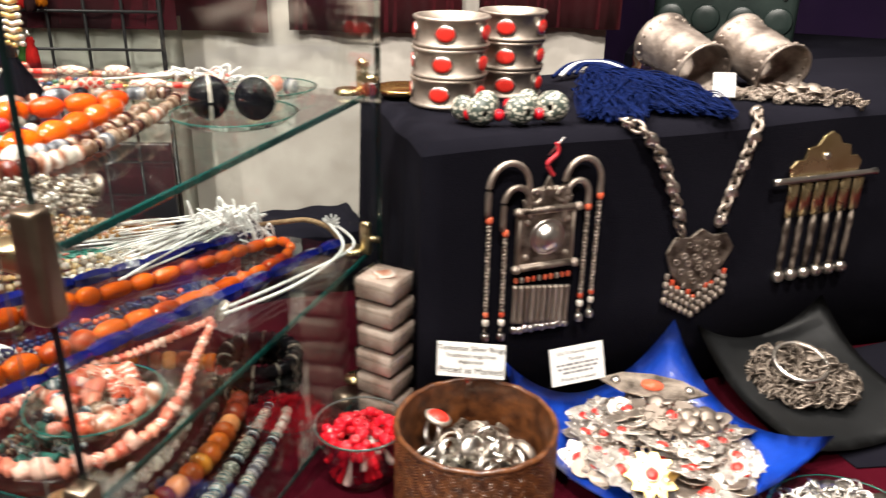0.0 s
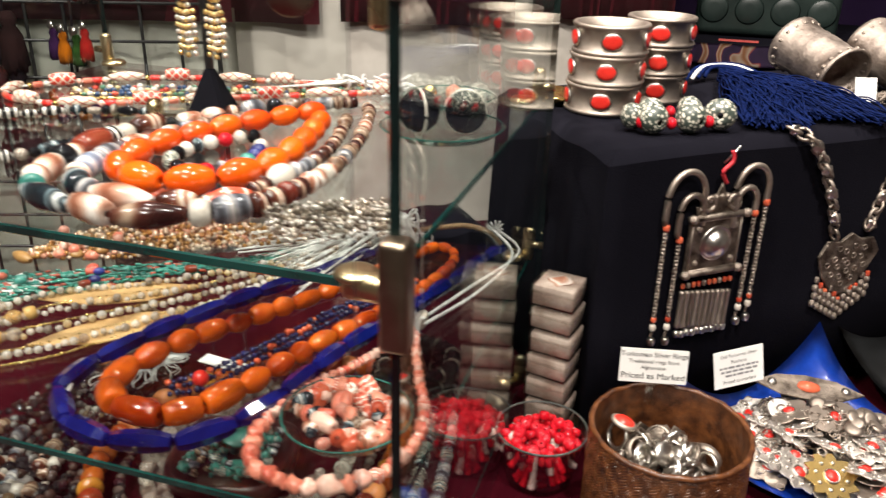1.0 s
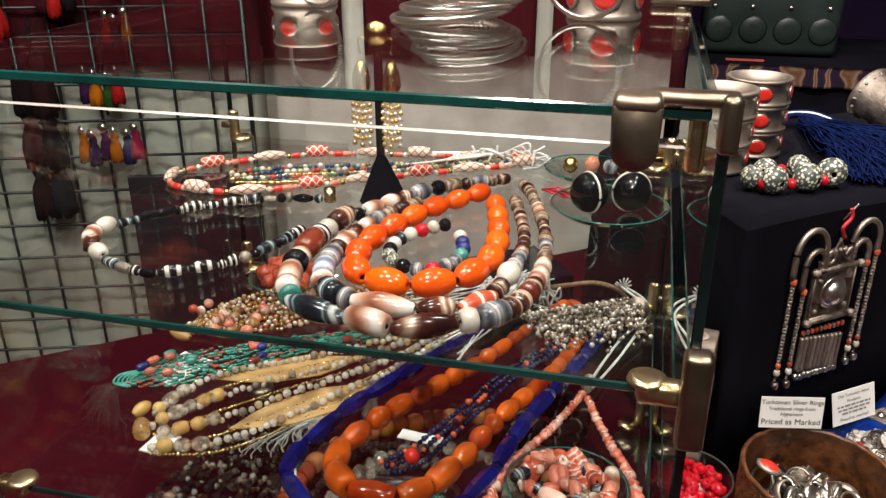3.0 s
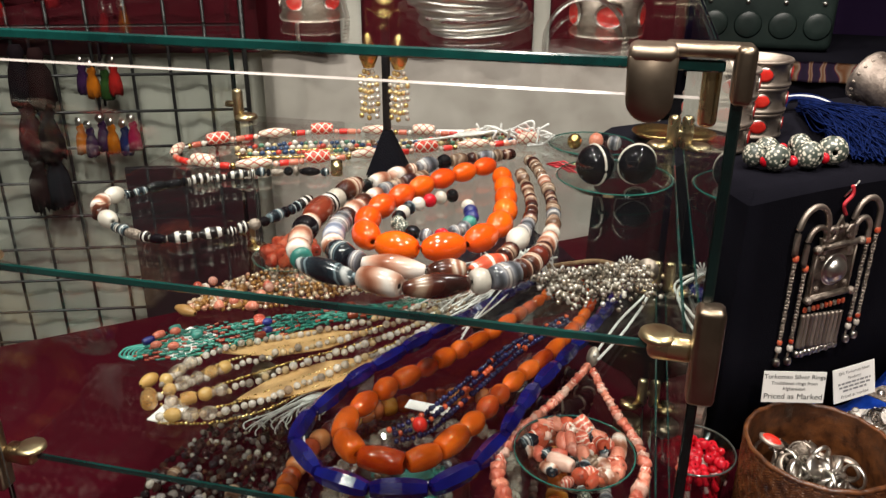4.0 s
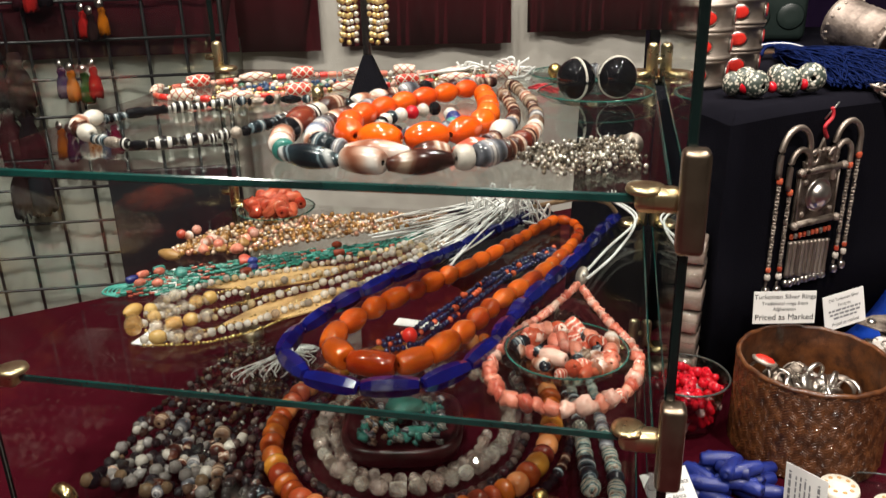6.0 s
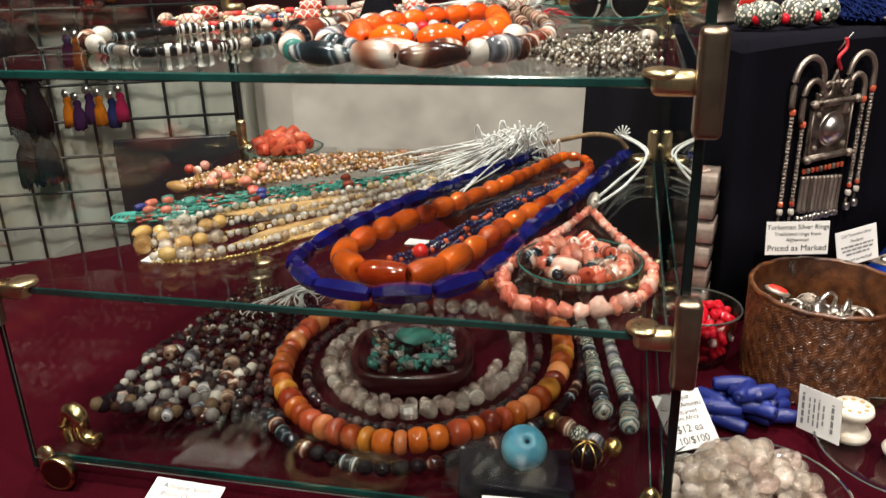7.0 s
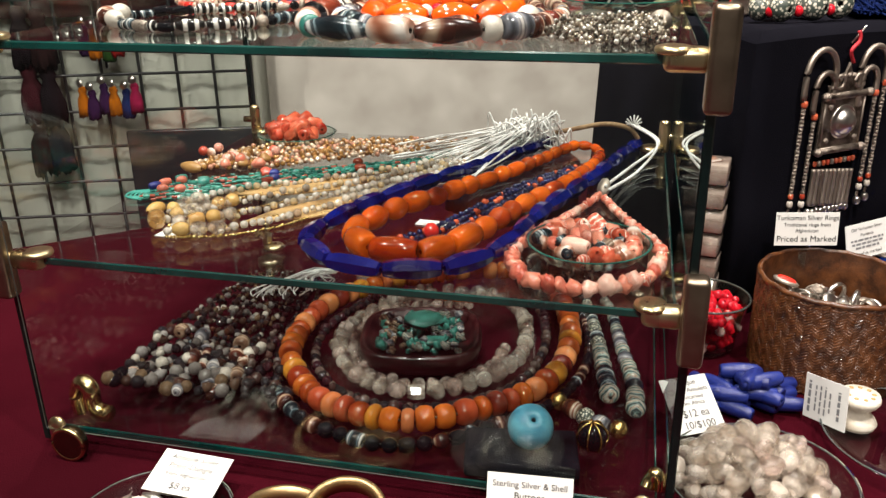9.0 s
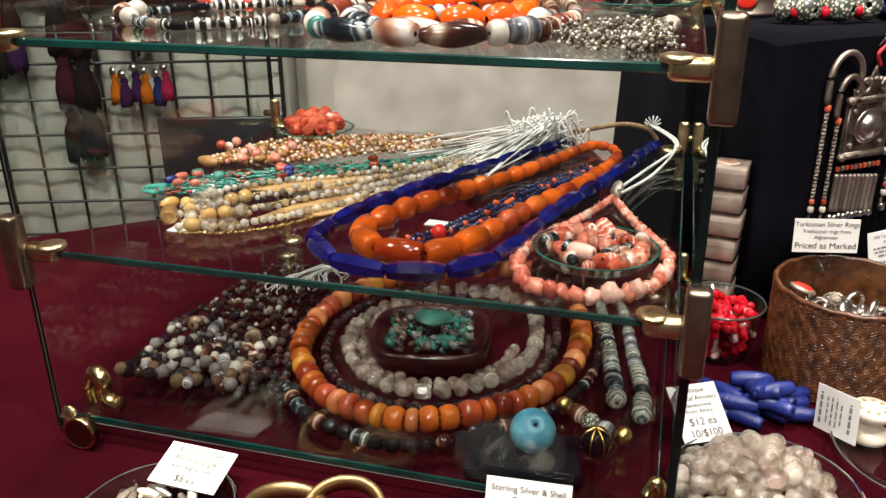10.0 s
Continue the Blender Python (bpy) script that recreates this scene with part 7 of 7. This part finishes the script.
for k, p in enumerate(piled(rnd, (-0.193, 0.284), 0.046, TABLE + 0.002, 0.0120, 0.032, 2600)):
    d = rnd.uniform(0.0108, 0.0138)
    part("bead", bead(("pebble", "oval", "round", "pebble", "oval")[k % 5], M["rose" if k % 7 == 3 else "crystal"]), None, cry, m=turned(p, (rnd.uniform(-1, 1), rnd.uniform(-1, 1), rnd.uniform(-0.5, 0.5)), d, d * 0.92, d * rnd.uniform(1.0, 1.35)))
dish = round_dish("glass_dish", "clear glass dish with two carved shell spools", (-0.082, 0.352, TABLE + 0.0005), 0.060, 0.010, "glass dishes", edge="edge_grey")
for x, y, z in ((-0.118, 0.366, 0.006), (-0.088, 0.350, 0.006)):
    ob = thing("shell_spool", "cream carved shell ear spool with a fretted face", "ear spool", "shell spools", (x, y, TABLE + z))
    m = Matrix.Translation((x, y, TABLE + z))
    part("body", lathe([(0, 0), (0.0125, 0), (0.0135, 0.003), (0.0115, 0.0065), (0.0085, 0.009), (0.0085, 0.014), (0.0115, 0.0165), (0.0135, 0.020), (0.0125, 0.0235), (0, 0.0235)], 26), M["shell"], ob, m=m)
    for k in range(9):
        part("fret", bead("round", M["leaf"]), None, ob, "", m @ Matrix.Translation((0.0085 * math.cos(k * 0.7), 0.0085 * math.sin(k * 0.7), 0.0238)) @ Matrix.Diagonal((0.003, 0.003, 0.001, 1)))

# blue tray heaped with silver pendants
tray = thing("blue_tray", "square royal blue leatherette tray with turned-up corners", "tray", at=(-0.005, 0.57, TABLE))
bm = bmesh.new()
n = 18
CO = {(0, 0): Vector((-0.010, 0.458, 0.772)), (1, 0): Vector((0.122, 0.568, 0.792)), (1, 1): Vector((-0.002, 0.672, 0.815)), (0, 1): Vector((-0.128, 0.558, 0.812))}
g = []
for i in range(n + 1):
    for j in range(n + 1):
        s, t = i / n, j / n
        p = CO[0, 0] * (1 - s) * (1 - t) + CO[1, 0] * s * (1 - t) + CO[1, 1] * s * t + CO[0, 1] * (1 - s) * t
        a, b = abs(2 * s - 1), abs(2 * t - 1)
        w = min(1.0, (a * b) ** 2 * 0.75 + max(a, b) ** 6 * 0.25)
        g.append(bm.verts.new((p.x, p.y, TABLE + 0.003 + (p.z - TABLE - 0.003) * w)))
for i in range(n):
    for j in range(n):
        bm.faces.new((g[i * (n + 1) + j], g[(i + 1) * (n + 1) + j], g[(i + 1) * (n + 1) + j + 1], g[i * (n + 1) + j + 1]))
bmesh.ops.solidify(bm, geom=list(bm.faces), thickness=0.002)
part("sheet", bm, M["blue_tray"], tray)


def silver_pendant(style):
    names = ("lobed silver disc pendant with a red stone", "diamond silver plate pendant with red stones", "almond silver pendant with a stone", "fan-shaped silver pendant with small dangles", "gilt flower disc pendant with a red centre", "round silver coin pendant with a loop")
    ob = thing("silver_pendant", names[style] + ", heaped", "pendant", "heaped pendants", (0, 0, 0))
    pts = []
    for k in range(32):
        a = k * 6.2832 / 32
        r = (0.016 + 0.0022 * math.cos(8 * a), 0.013 + 0.007 * abs(math.cos(2 * a)), 0.012 + 0.012 * abs(math.cos(a)) ** 2, 0.014 + 0.006 * math.sin(a) + 0.001 * math.cos(12 * a), 0.0165 + 0.0028 * math.cos(10 * a), 0.0125)[style]
        pts.append((r * math.cos(a), r * math.sin(a)))
    mat = M["gold"] if style == 4 else M["silver"] if style in (1, 2) else M["silver_pale"]
    plate_ob = part("plate", lamina(pts, 0.0012, 0.0003), mat, ob, smooth=False)
    if style != 5:
        part("stone", lathe([(0.0044, 0.0012), (0.0042, 0.0026), (0.0025, 0.0038), (0, 0.0042)], 16), M["red_stone"], ob, "red stone cabochon")
    part("collar", lathe([(0.0046, 0.0012), (0.0056, 0.0012), (0.0054, 0.0026), (0.0046, 0.0026)], 18, True), M["silver_bright"], ob)
    for k in range(8 if style in (0, 3, 4) else 4):
        a = k * 0.7854 * (1 if style in (0, 3, 4) else 2) + 0.39
        part("grain", bead("round", M["silver_bright"]), None, ob, m=Matrix.Translation((0.0105 * math.cos(a), 0.0105 * math.sin(a), 0.0014)) @ Matrix.Diagonal((0.003, 0.003, 0.0022, 1)))
    part("loop", tube([(0.003 * math.cos(k * 0.628), 0.0185 + 0.003 * math.sin(k * 0.628), 0.0008) for k in range(10)], 0.0006, 5, True), M["silver"], ob)
    return ob


PENDS = [silver_pendant(k) for k in range(6)]
for k in range(96):
    a, q = rnd.uniform(0, 6.283), math.sqrt(rnd.random())
    x, y = 0.000 + 0.072 * q * math.cos(a), 0.562 + 0.066 * q * math.sin(a)
    z = TABLE + 0.007 + 0.030 * (1 - q * q) * (k / 96) + 0.004 * rnd.random()
    m = pose(x, y, z, rnd.uniform(-28, 22), rnd.uniform(-25, 25), rnd.uniform(0, 360))
    style = rnd.choice((0, 0, 1, 2, 3, 5, 0, 3))
    if k < 6:
        PENDS[k].matrix_basis = pose(x, y, z, 5, 8, 60 * k)
    else:
        copy_thing(PENDS[style], m)
copy_thing(PENDS[4], pose(-0.002, 0.508, TABLE + 0.026, 24, 0, 20) @ Matrix.Diagonal((1.1, 1.1, 1, 1)))
copy_thing(PENDS[0], pose(-0.024, 0.508, TABLE + 0.024, 24, -6, 75))
copy_thing(PENDS[0], pose(0.022, 0.522, TABLE + 0.026, 20, 8, 140))
ob = thing("silver_pendant", "long dark silver plaque with an oval red stone, heaped", "pendant", "heaped pendants", (0.01, 0.615, TABLE + 0.045))
m = pose(-0.012, 0.606, TABLE + 0.040, 12, 3, 8)
part("plate", lamina([(-0.045, 0.0), (-0.025, 0.012), (0.0, 0.015), (0.025, 0.012), (0.046, 0.0), (0.025, -0.011), (0.0, -0.014), (-0.025, -0.011)], 0.002, 0.0005), M["silver_dark"], ob, m=m, smooth=False)
part("stone", lathe([(0.0062, 0.002), (0.006, 0.004), (0.003, 0.0055), (0, 0.006)], 18), M["carnelian"], ob, "oval red stone", m @ Matrix.Diagonal((1.5, 1, 1, 1)))
for a in (-0.03, 0.03):
    part("knob", bead("round", M["silver_bright"]), None, ob, "", m @ Matrix.Translation((a, 0.0, 0.003)) @ Matrix.Diagonal((0.008, 0.008, 0.005, 1)))

chain_heap("tangle of thin silver chain among the pendants", 0.002, 0.575, TABLE + 0.018, 0.058, 0.050, 110, 108, 0.024, "silver", 0.0042)

# black runner on the red cloth, black tray with silver chain, and further heaps
run = [FO + U * a + V * b for a, b in ((0.285, -0.16), (0.40, -0.19), (0.66, -0.20), (0.66, -0.012), (0.285, -0.012))]
ob = part("black_runner", lamina([(p.x, p.y) for p in run], 0.0015, 0.0004), M["black_cloth"], m=Matrix.Translation((0, 0, TABLE + 0.002)))
tagged(ob, "black cloth runner laid on the red tablecloth", "cloth")
ob = thing("black_tray", "square black leatherette tray with a turned-up corner", "tray", at=(0.13, 0.68, TABLE))
bm = bmesh.new()
for i in range(13):
    for j in range(13):
        s, t = i / 6 - 1, j / 6 - 1
        w = (s * t) ** 2 * (0.5 + 0.5 * (t > 0))
        p = Vector((0.119, 0.688, TABLE + 0.003)) + (U * s + V * t) * 0.074 + Vector((0, 0, 0.006 + 0.014 * (t + 1) + 0.028 * w))
        bm.verts.new(p)
bm.verts.ensure_lookup_table()
for i in range(12):
    for j in range(12):
        bm.faces.new([bm.verts[i * 13 + j], bm.verts[(i + 1) * 13 + j], bm.verts[(i + 1) * 13 + j + 1], bm.verts[i * 13 + j + 1]])
bmesh.ops.solidify(bm, geom=list(bm.faces), thickness=0.002)
part("sheet", bm, M["black_tray"], ob)
chain_heap("heap of tarnished silver chain in a black tray", 0.108, 0.690, TABLE + 0.023, 0.048, 0.042, 240, 103, 0.026, "silver_dark", 0.0075)
hoop((0.106, 0.678, TABLE + 0.048), 0.022, 0.0020, (0.1, -0.3, 1), "twisted silver hoop lying on silver chain")
dish = round_dish("glass_dish", "clear glass dish of small silver dangles", (0.135, 0.520, TABLE + 0.0005), 0.055, 0.010, "glass dishes")
chain_heap("heap of bright silver dangles in a glass dish", 0.135, 0.520, TABLE + 0.004, 0.048, 0.048, 130, 104, 0.022, "silver_bright", 0.007)
shells = thing("shell_heap", "heap of pale shell pieces on black cloth", "shells", at=(0.245, 0.72, TABLE))
for k in range(20):
    part("shell", bead("chunk", M["shell"]), None, shells, m=turned((0.24 + rnd.uniform(-0.03, 0.03), 0.70 + rnd.uniform(-0.03, 0.03), TABLE + 0.008 + 0.008 * rnd.random()), (rnd.random(), rnd.random(), rnd.random()), 0.018, 0.015, 0.012))

# front edge of the table: plate of silver points, bangles, buttons
dish = round_dish("glass_dish", "round clear glass plate with silver points", (-0.537, 0.172, TABLE + 0.0005), 0.046, 0.008, "glass dishes", edge="edge_grey")
pts = thing("silver_points", "small heap of pale silver point dangles", "jewellery", at=(-0.537, 0.172, TABLE))
for k in range(34):
    a, q = rnd.uniform(0, 6.283), 0.030 * math.sqrt(rnd.random())
    part("point", bead("long", M[("silver_bright", "shell", "silver")[k % 3]]), None, pts, m=turned((-0.537 + q * math.cos(a), 0.172 + q * math.sin(a), TABLE + 0.005 + 0.004 * rnd.random()), (rnd.uniform(-1, 1), rnd.uniform(-1, 1), rnd.uniform(-0.1, 0.2)), 0.006, 0.006, 0.018))
for x, y, tilt in ((-0.428, 0.200, 12), (-0.462, 0.190, -8)):
    ob = thing("bronze_bangle", "wide dull bronze bangle on the red cloth", "bangle", "bronze bangles", (x, y, TABLE))
    part("band", lathe([(0.0205, 0), (0.0238, 0.0003), (0.0246, 0.0012), (0.0250, 0.0055), (0.0246, 0.0098), (0.0238, 0.0107), (0.0205, 0.011), (0.0198, 0.0055)], 36, True), M["bronze"], ob, m=pose(x, y, TABLE + 0.004, tilt, 4, 0))
wd = thing("wooden_dish", "small carved wooden dish with shell and silver buttons", "dish", at=(-0.345, 0.178, TABLE))
part("bowl", lathe([(0, 0.002), (0.022, 0.002), (0.034, 0.012), (0.037, 0.012), (0.026, 0.0), (0, 0.0)], 30), M["grey_wood"], wd, m=Matrix.Translation((-0.345, 0.178, TABLE + 0.001)))
for k in range(16):
    a, q = rnd.uniform(0, 6.283), 0.024 * math.sqrt(rnd.random())
    ob = thing("shell_button", "round shell and silver button in a wooden dish", "button", "shell buttons", (-0.345 + q * math.cos(a), 0.178 + q * math.sin(a), TABLE))
    part("disc", lathe([(0, 0), (0.007, 0), (0.0075, 0.001), (0.006, 0.0025), (0, 0.003)], 18), M[("shell", "silver_bright")[k % 2]], ob, m=pose(-0.345 + q * math.cos(a), 0.178 + q * math.sin(a), TABLE + 0.006 + 0.003 * (k % 4), rnd.uniform(-20, 20), rnd.uniform(-20, 20), 0))

# ---- printed cards ----
W = 0.050
m = card_pose((-0.163, 0.496, 0.826), (-0.115, 0.506, 0.826), (0, 0.15, 1)) @ Matrix.Translation((0, 0.0135, 0))
sign("white printed card above a basket of rings", m, W, 0.027, [(0.0090, 0.0054, "Turkoman Silver Rings"), (0.0034, 0.0042, "Traditional rings from"), (-0.0014, 0.0040, "Afghanistan"), (-0.0082, 0.0068, "Priced as Marked")])
st = part("card_stem", rbox(0.006, 0.001, 0.020, 0.0), M["clear_plastic"], m=Matrix.Translation((-0.140, 0.502, 0.8165)), smooth=False)
tagged(st, "clear plastic stem of the ring card", "card holder")
m = card_pose((-0.090, 0.567, 0.788), (-0.048, 0.594, 0.792), (0.0, 0.25, 1)) @ Matrix.Translation((0, 0.016, 0))
sign("white printed card standing in the blue tray", m, 0.046, 0.032, [(0.011, 0.0040, "Old Turkoman Silver"), (0.0055, 0.0040, "Pendants"), (0.0010, 0.0018, 0.036), (-0.0025, 0.0018, 0.034), (-0.0060, 0.0018, 0.026), (-0.0115, 0.0044, "Priced as marked")])
m = card_pose((-0.236, 0.317, 0.753), (-0.205, 0.334, 0.753), (-0.009, 0.031, 0.024)) @ Matrix.Translation((0, 0.020, 0))
sign("white printed price card leaning on lapis beads", m, 0.0354, 0.040, [(0.0155, 0.0052, "Antique"), (0.0100, 0.0048, "Crystal Amulets"), (0.0050, 0.0042, "Handcarved"), (0.0007, 0.0042, "from Africa"), (-0.0065, 0.0074, "$12 ea"), (-0.0145, 0.0070, "10/$100")])
m = card_pose((-0.130, 0.343, 0.754), (-0.130, 0.350, 0.784), (-0.020, 0.030, 0.0)) @ Matrix.Translation((0, 0.018, 0))
sign("white printed card leaning by the shell spools", m, 0.031, 0.036, [(0.0135, 0.0022, 0.022), (0.0080, 0.0014, 0.018), (0.0040, 0.0014, 0.020), (0.0000, 0.0014, 0.020), (-0.0040, 0.0014, 0.014), (-0.0115, 0.0022, 0.020)])
m = card_pose((-0.555, 0.191, 0.754), (-0.508, 0.189, 0.754), (0.000, 0.028, 0.008)) @ Matrix.Translation((0, 0.0155, 0))
sign("white printed price card on a glass plate", m, 0.047, 0.031, [(0.0105, 0.0058, "Antique Silver"), (0.0042, 0.0058, "Point-Dangle"), (-0.0018, 0.0042, "from Afghanistan"), (-0.0100, 0.0066, "$8 ea")])
m = card_pose((-0.3465, 0.2105, 0.745), (-0.2985, 0.2135, 0.745), (0.001, 0.010, 0.026)) @ Matrix.Translation((0, 0.017, 0))
sign("white printed price card by the shell buttons", m, 0.049, 0.034, [(0.0110, 0.0050, "Sterling Silver & Shell"), (0.0045, 0.0056, "Buttons"), (-0.0045, 0.0080, "$12 ea")])

# ---- far things ----
TC = [(0.005, 0.003, 0.004), (0.22, 0.060, 0.002), (0.012, 0.034, 0.006), (0.18, 0.006, 0.005), (0.018, 0.005, 0.026), (0.010, 0.004, 0.004), (0.16, 0.006, 0.030), (0.006, 0.010, 0.045), (0.022, 0.004, 0.006), (0.007, 0.008, 0.010)]
TM_ = [surface("dyed_wool", c, tuple(min(1, 1.6 * q) for q in c), 60, 0.9, 0, 0.3) for c in TC]
for wool in TM_ + [M["tassel_blue"]]:
    wool.node_tree.nodes["Principled BSDF"].inputs["Specular IOR Level"].default_value = 0.06


def wool_tassel(seed, ragged):
    """A bound head over a skirt of threads with an uneven hem."""
    r0 = random.Random(seed)
    bm = lathe([(0, 0.030), (0.006, 0.029), (0.0095, 0.020), (0.0070, 0.014), (0.0115, 0.002), (0.0135, -0.014), (0.0140, -0.030), (0.0100, -0.033), (0, -0.030)], 28)
    for v in bm.verts:
        if v.co.z < 0.012:
            a = math.atan2(v.co.y, v.co.x)
            g = 1 + ragged * (0.55 * math.sin(a * 14) + 0.45 * r0.uniform(-1, 1))
            v.co.x, v.co.y = v.co.x * g, v.co.y * g
            if v.co.z < -0.020:
                v.co.z += r0.uniform(-0.010, 0.005) * ragged * 4
    return to_mesh(bm, "tassel")


WOOL = [wool_tassel(k, 0.14 + 0.06 * (k % 2)) for k in range(5)]
SHAGGY = [wool_tassel(k + 9, 0.30) for k in range(3)]
# groups: place along the grid, height, size, colours row by row from the top
BRIGHT = ((4, 1, 2, 3), (1, 4, 4, 1, 7, 6))
for col, z, size, rows_, shapes in ((-0.70, 0.884, 0.95, BRIGHT, WOOL), (-2.45, 0.900, 1.75, ((0, 5), (8, 0), (5, 9)), SHAGGY), (-4.3, 0.93, 1.3, ((0, 3, 5), (8, 0, 4)), SHAGGY),
                                    (-1.5, 1.13, 1.0, ((0, 5, 1), (8, 3, 0)), WOOL), (-3.2, 1.13, 1.4, ((5, 0), (8, 3)), SHAGGY), (-0.1, 1.12, 0.8, ((5, 8, 0), (3, 5, 1)), WOOL), (-5.2, 0.90, 1.6, ((0, 5), (9, 0)), SHAGGY)):
    p = GRID0 + GU * (STEP * col)
    ob = thing("wool_tassels", "dyed wool tassels with silver drops hanging on wire grid", "tassel", "wall tassels", (p.x, p.y - 0.02, z))
    for j, row in enumerate(rows_):
        for k, c in enumerate(row):
            off = (k - (len(row) - 1) / 2) * 0.023 * size
            x, y = p.x + off * GU.x, p.y + off * GU.y - 0.022 - 0.006 * (k % 2)
            zz = z - 0.02 - j * (0.118 if size < 1 else 0.062 * size) - 0.006 * ((k * 7 + j) % 3)
            t = part("tassel", shapes[(k + j) % len(shapes)], TM_[c], ob, "", Matrix.Translation((x, y, zz)) @ Matrix.Scale(size, 4) @ Matrix.Rotation(k * 1.3, 4, "Z"))
            if size < 1.1:
                part("cap", bead("round", M["silver_bright"]), None, t, "silver cap", Matrix.Translation((x, y, zz + 0.033 * size)) @ Matrix.Diagonal((0.007, 0.007, 0.008, 1)))
                part("coin", lathe([(0, -0.0006), (0.0085, -0.0006), (0.009, 0), (0, 0.0012)], 14), M["silver_bright"], t, "silver coin drop", turned((x + 0.006, y - 0.014, zz + 0.040 * size), (0.3 * (k % 3 - 1), -1, 0.2), 1, 1, 1))
    part("cord", tube([(p.x, p.y - 0.008, z + 0.10), (p.x, p.y - 0.018, z - 0.08)], 0.003, 6), TM_[0], ob)

bag = thing("moulded_case", "dark green moulded case with round bosses on black cloth", "case", at=(0.01, 2.2, 0.846))
part("body", rbox(0.33, 0.10, 0.20, 0.02, 3), M["green_case"], bag, m=Matrix.Translation((0.008, 2.18, 0.947)))
for k in range(4):
    part("boss", lathe([(0.030, 0), (0.034, 0.002), (0.030, 0.005), (0.012, 0.006), (0, 0.006)], 24), M["green_case"], bag, "", turned((-0.115 + 0.082 * k, 2.131, 0.910), (0, -1, 0), 1, 1, 1))
    part("rivet", bead("round", M["silver_bright"]), None, bag, "", turned((-0.130 + 0.09 * k, 2.128, 0.965), (0, -1, 0), 0.012, 0.012, 0.008))
tx = hanging(-0.18, 0.75, 1.965, 0.805, 0.852, M["embroidery"], "purple textile edge with embroidered border", 9, 0.008, "embroidered_textile")
tx2 = part("label_strip", rbox(0.09, 0.014, 0.003, 0.0), M["label_red"], m=Matrix.Translation((-0.05, 2.05, 0.848)), smooth=False)
tagged(tx2, "red and white label strip on the far table", "label")
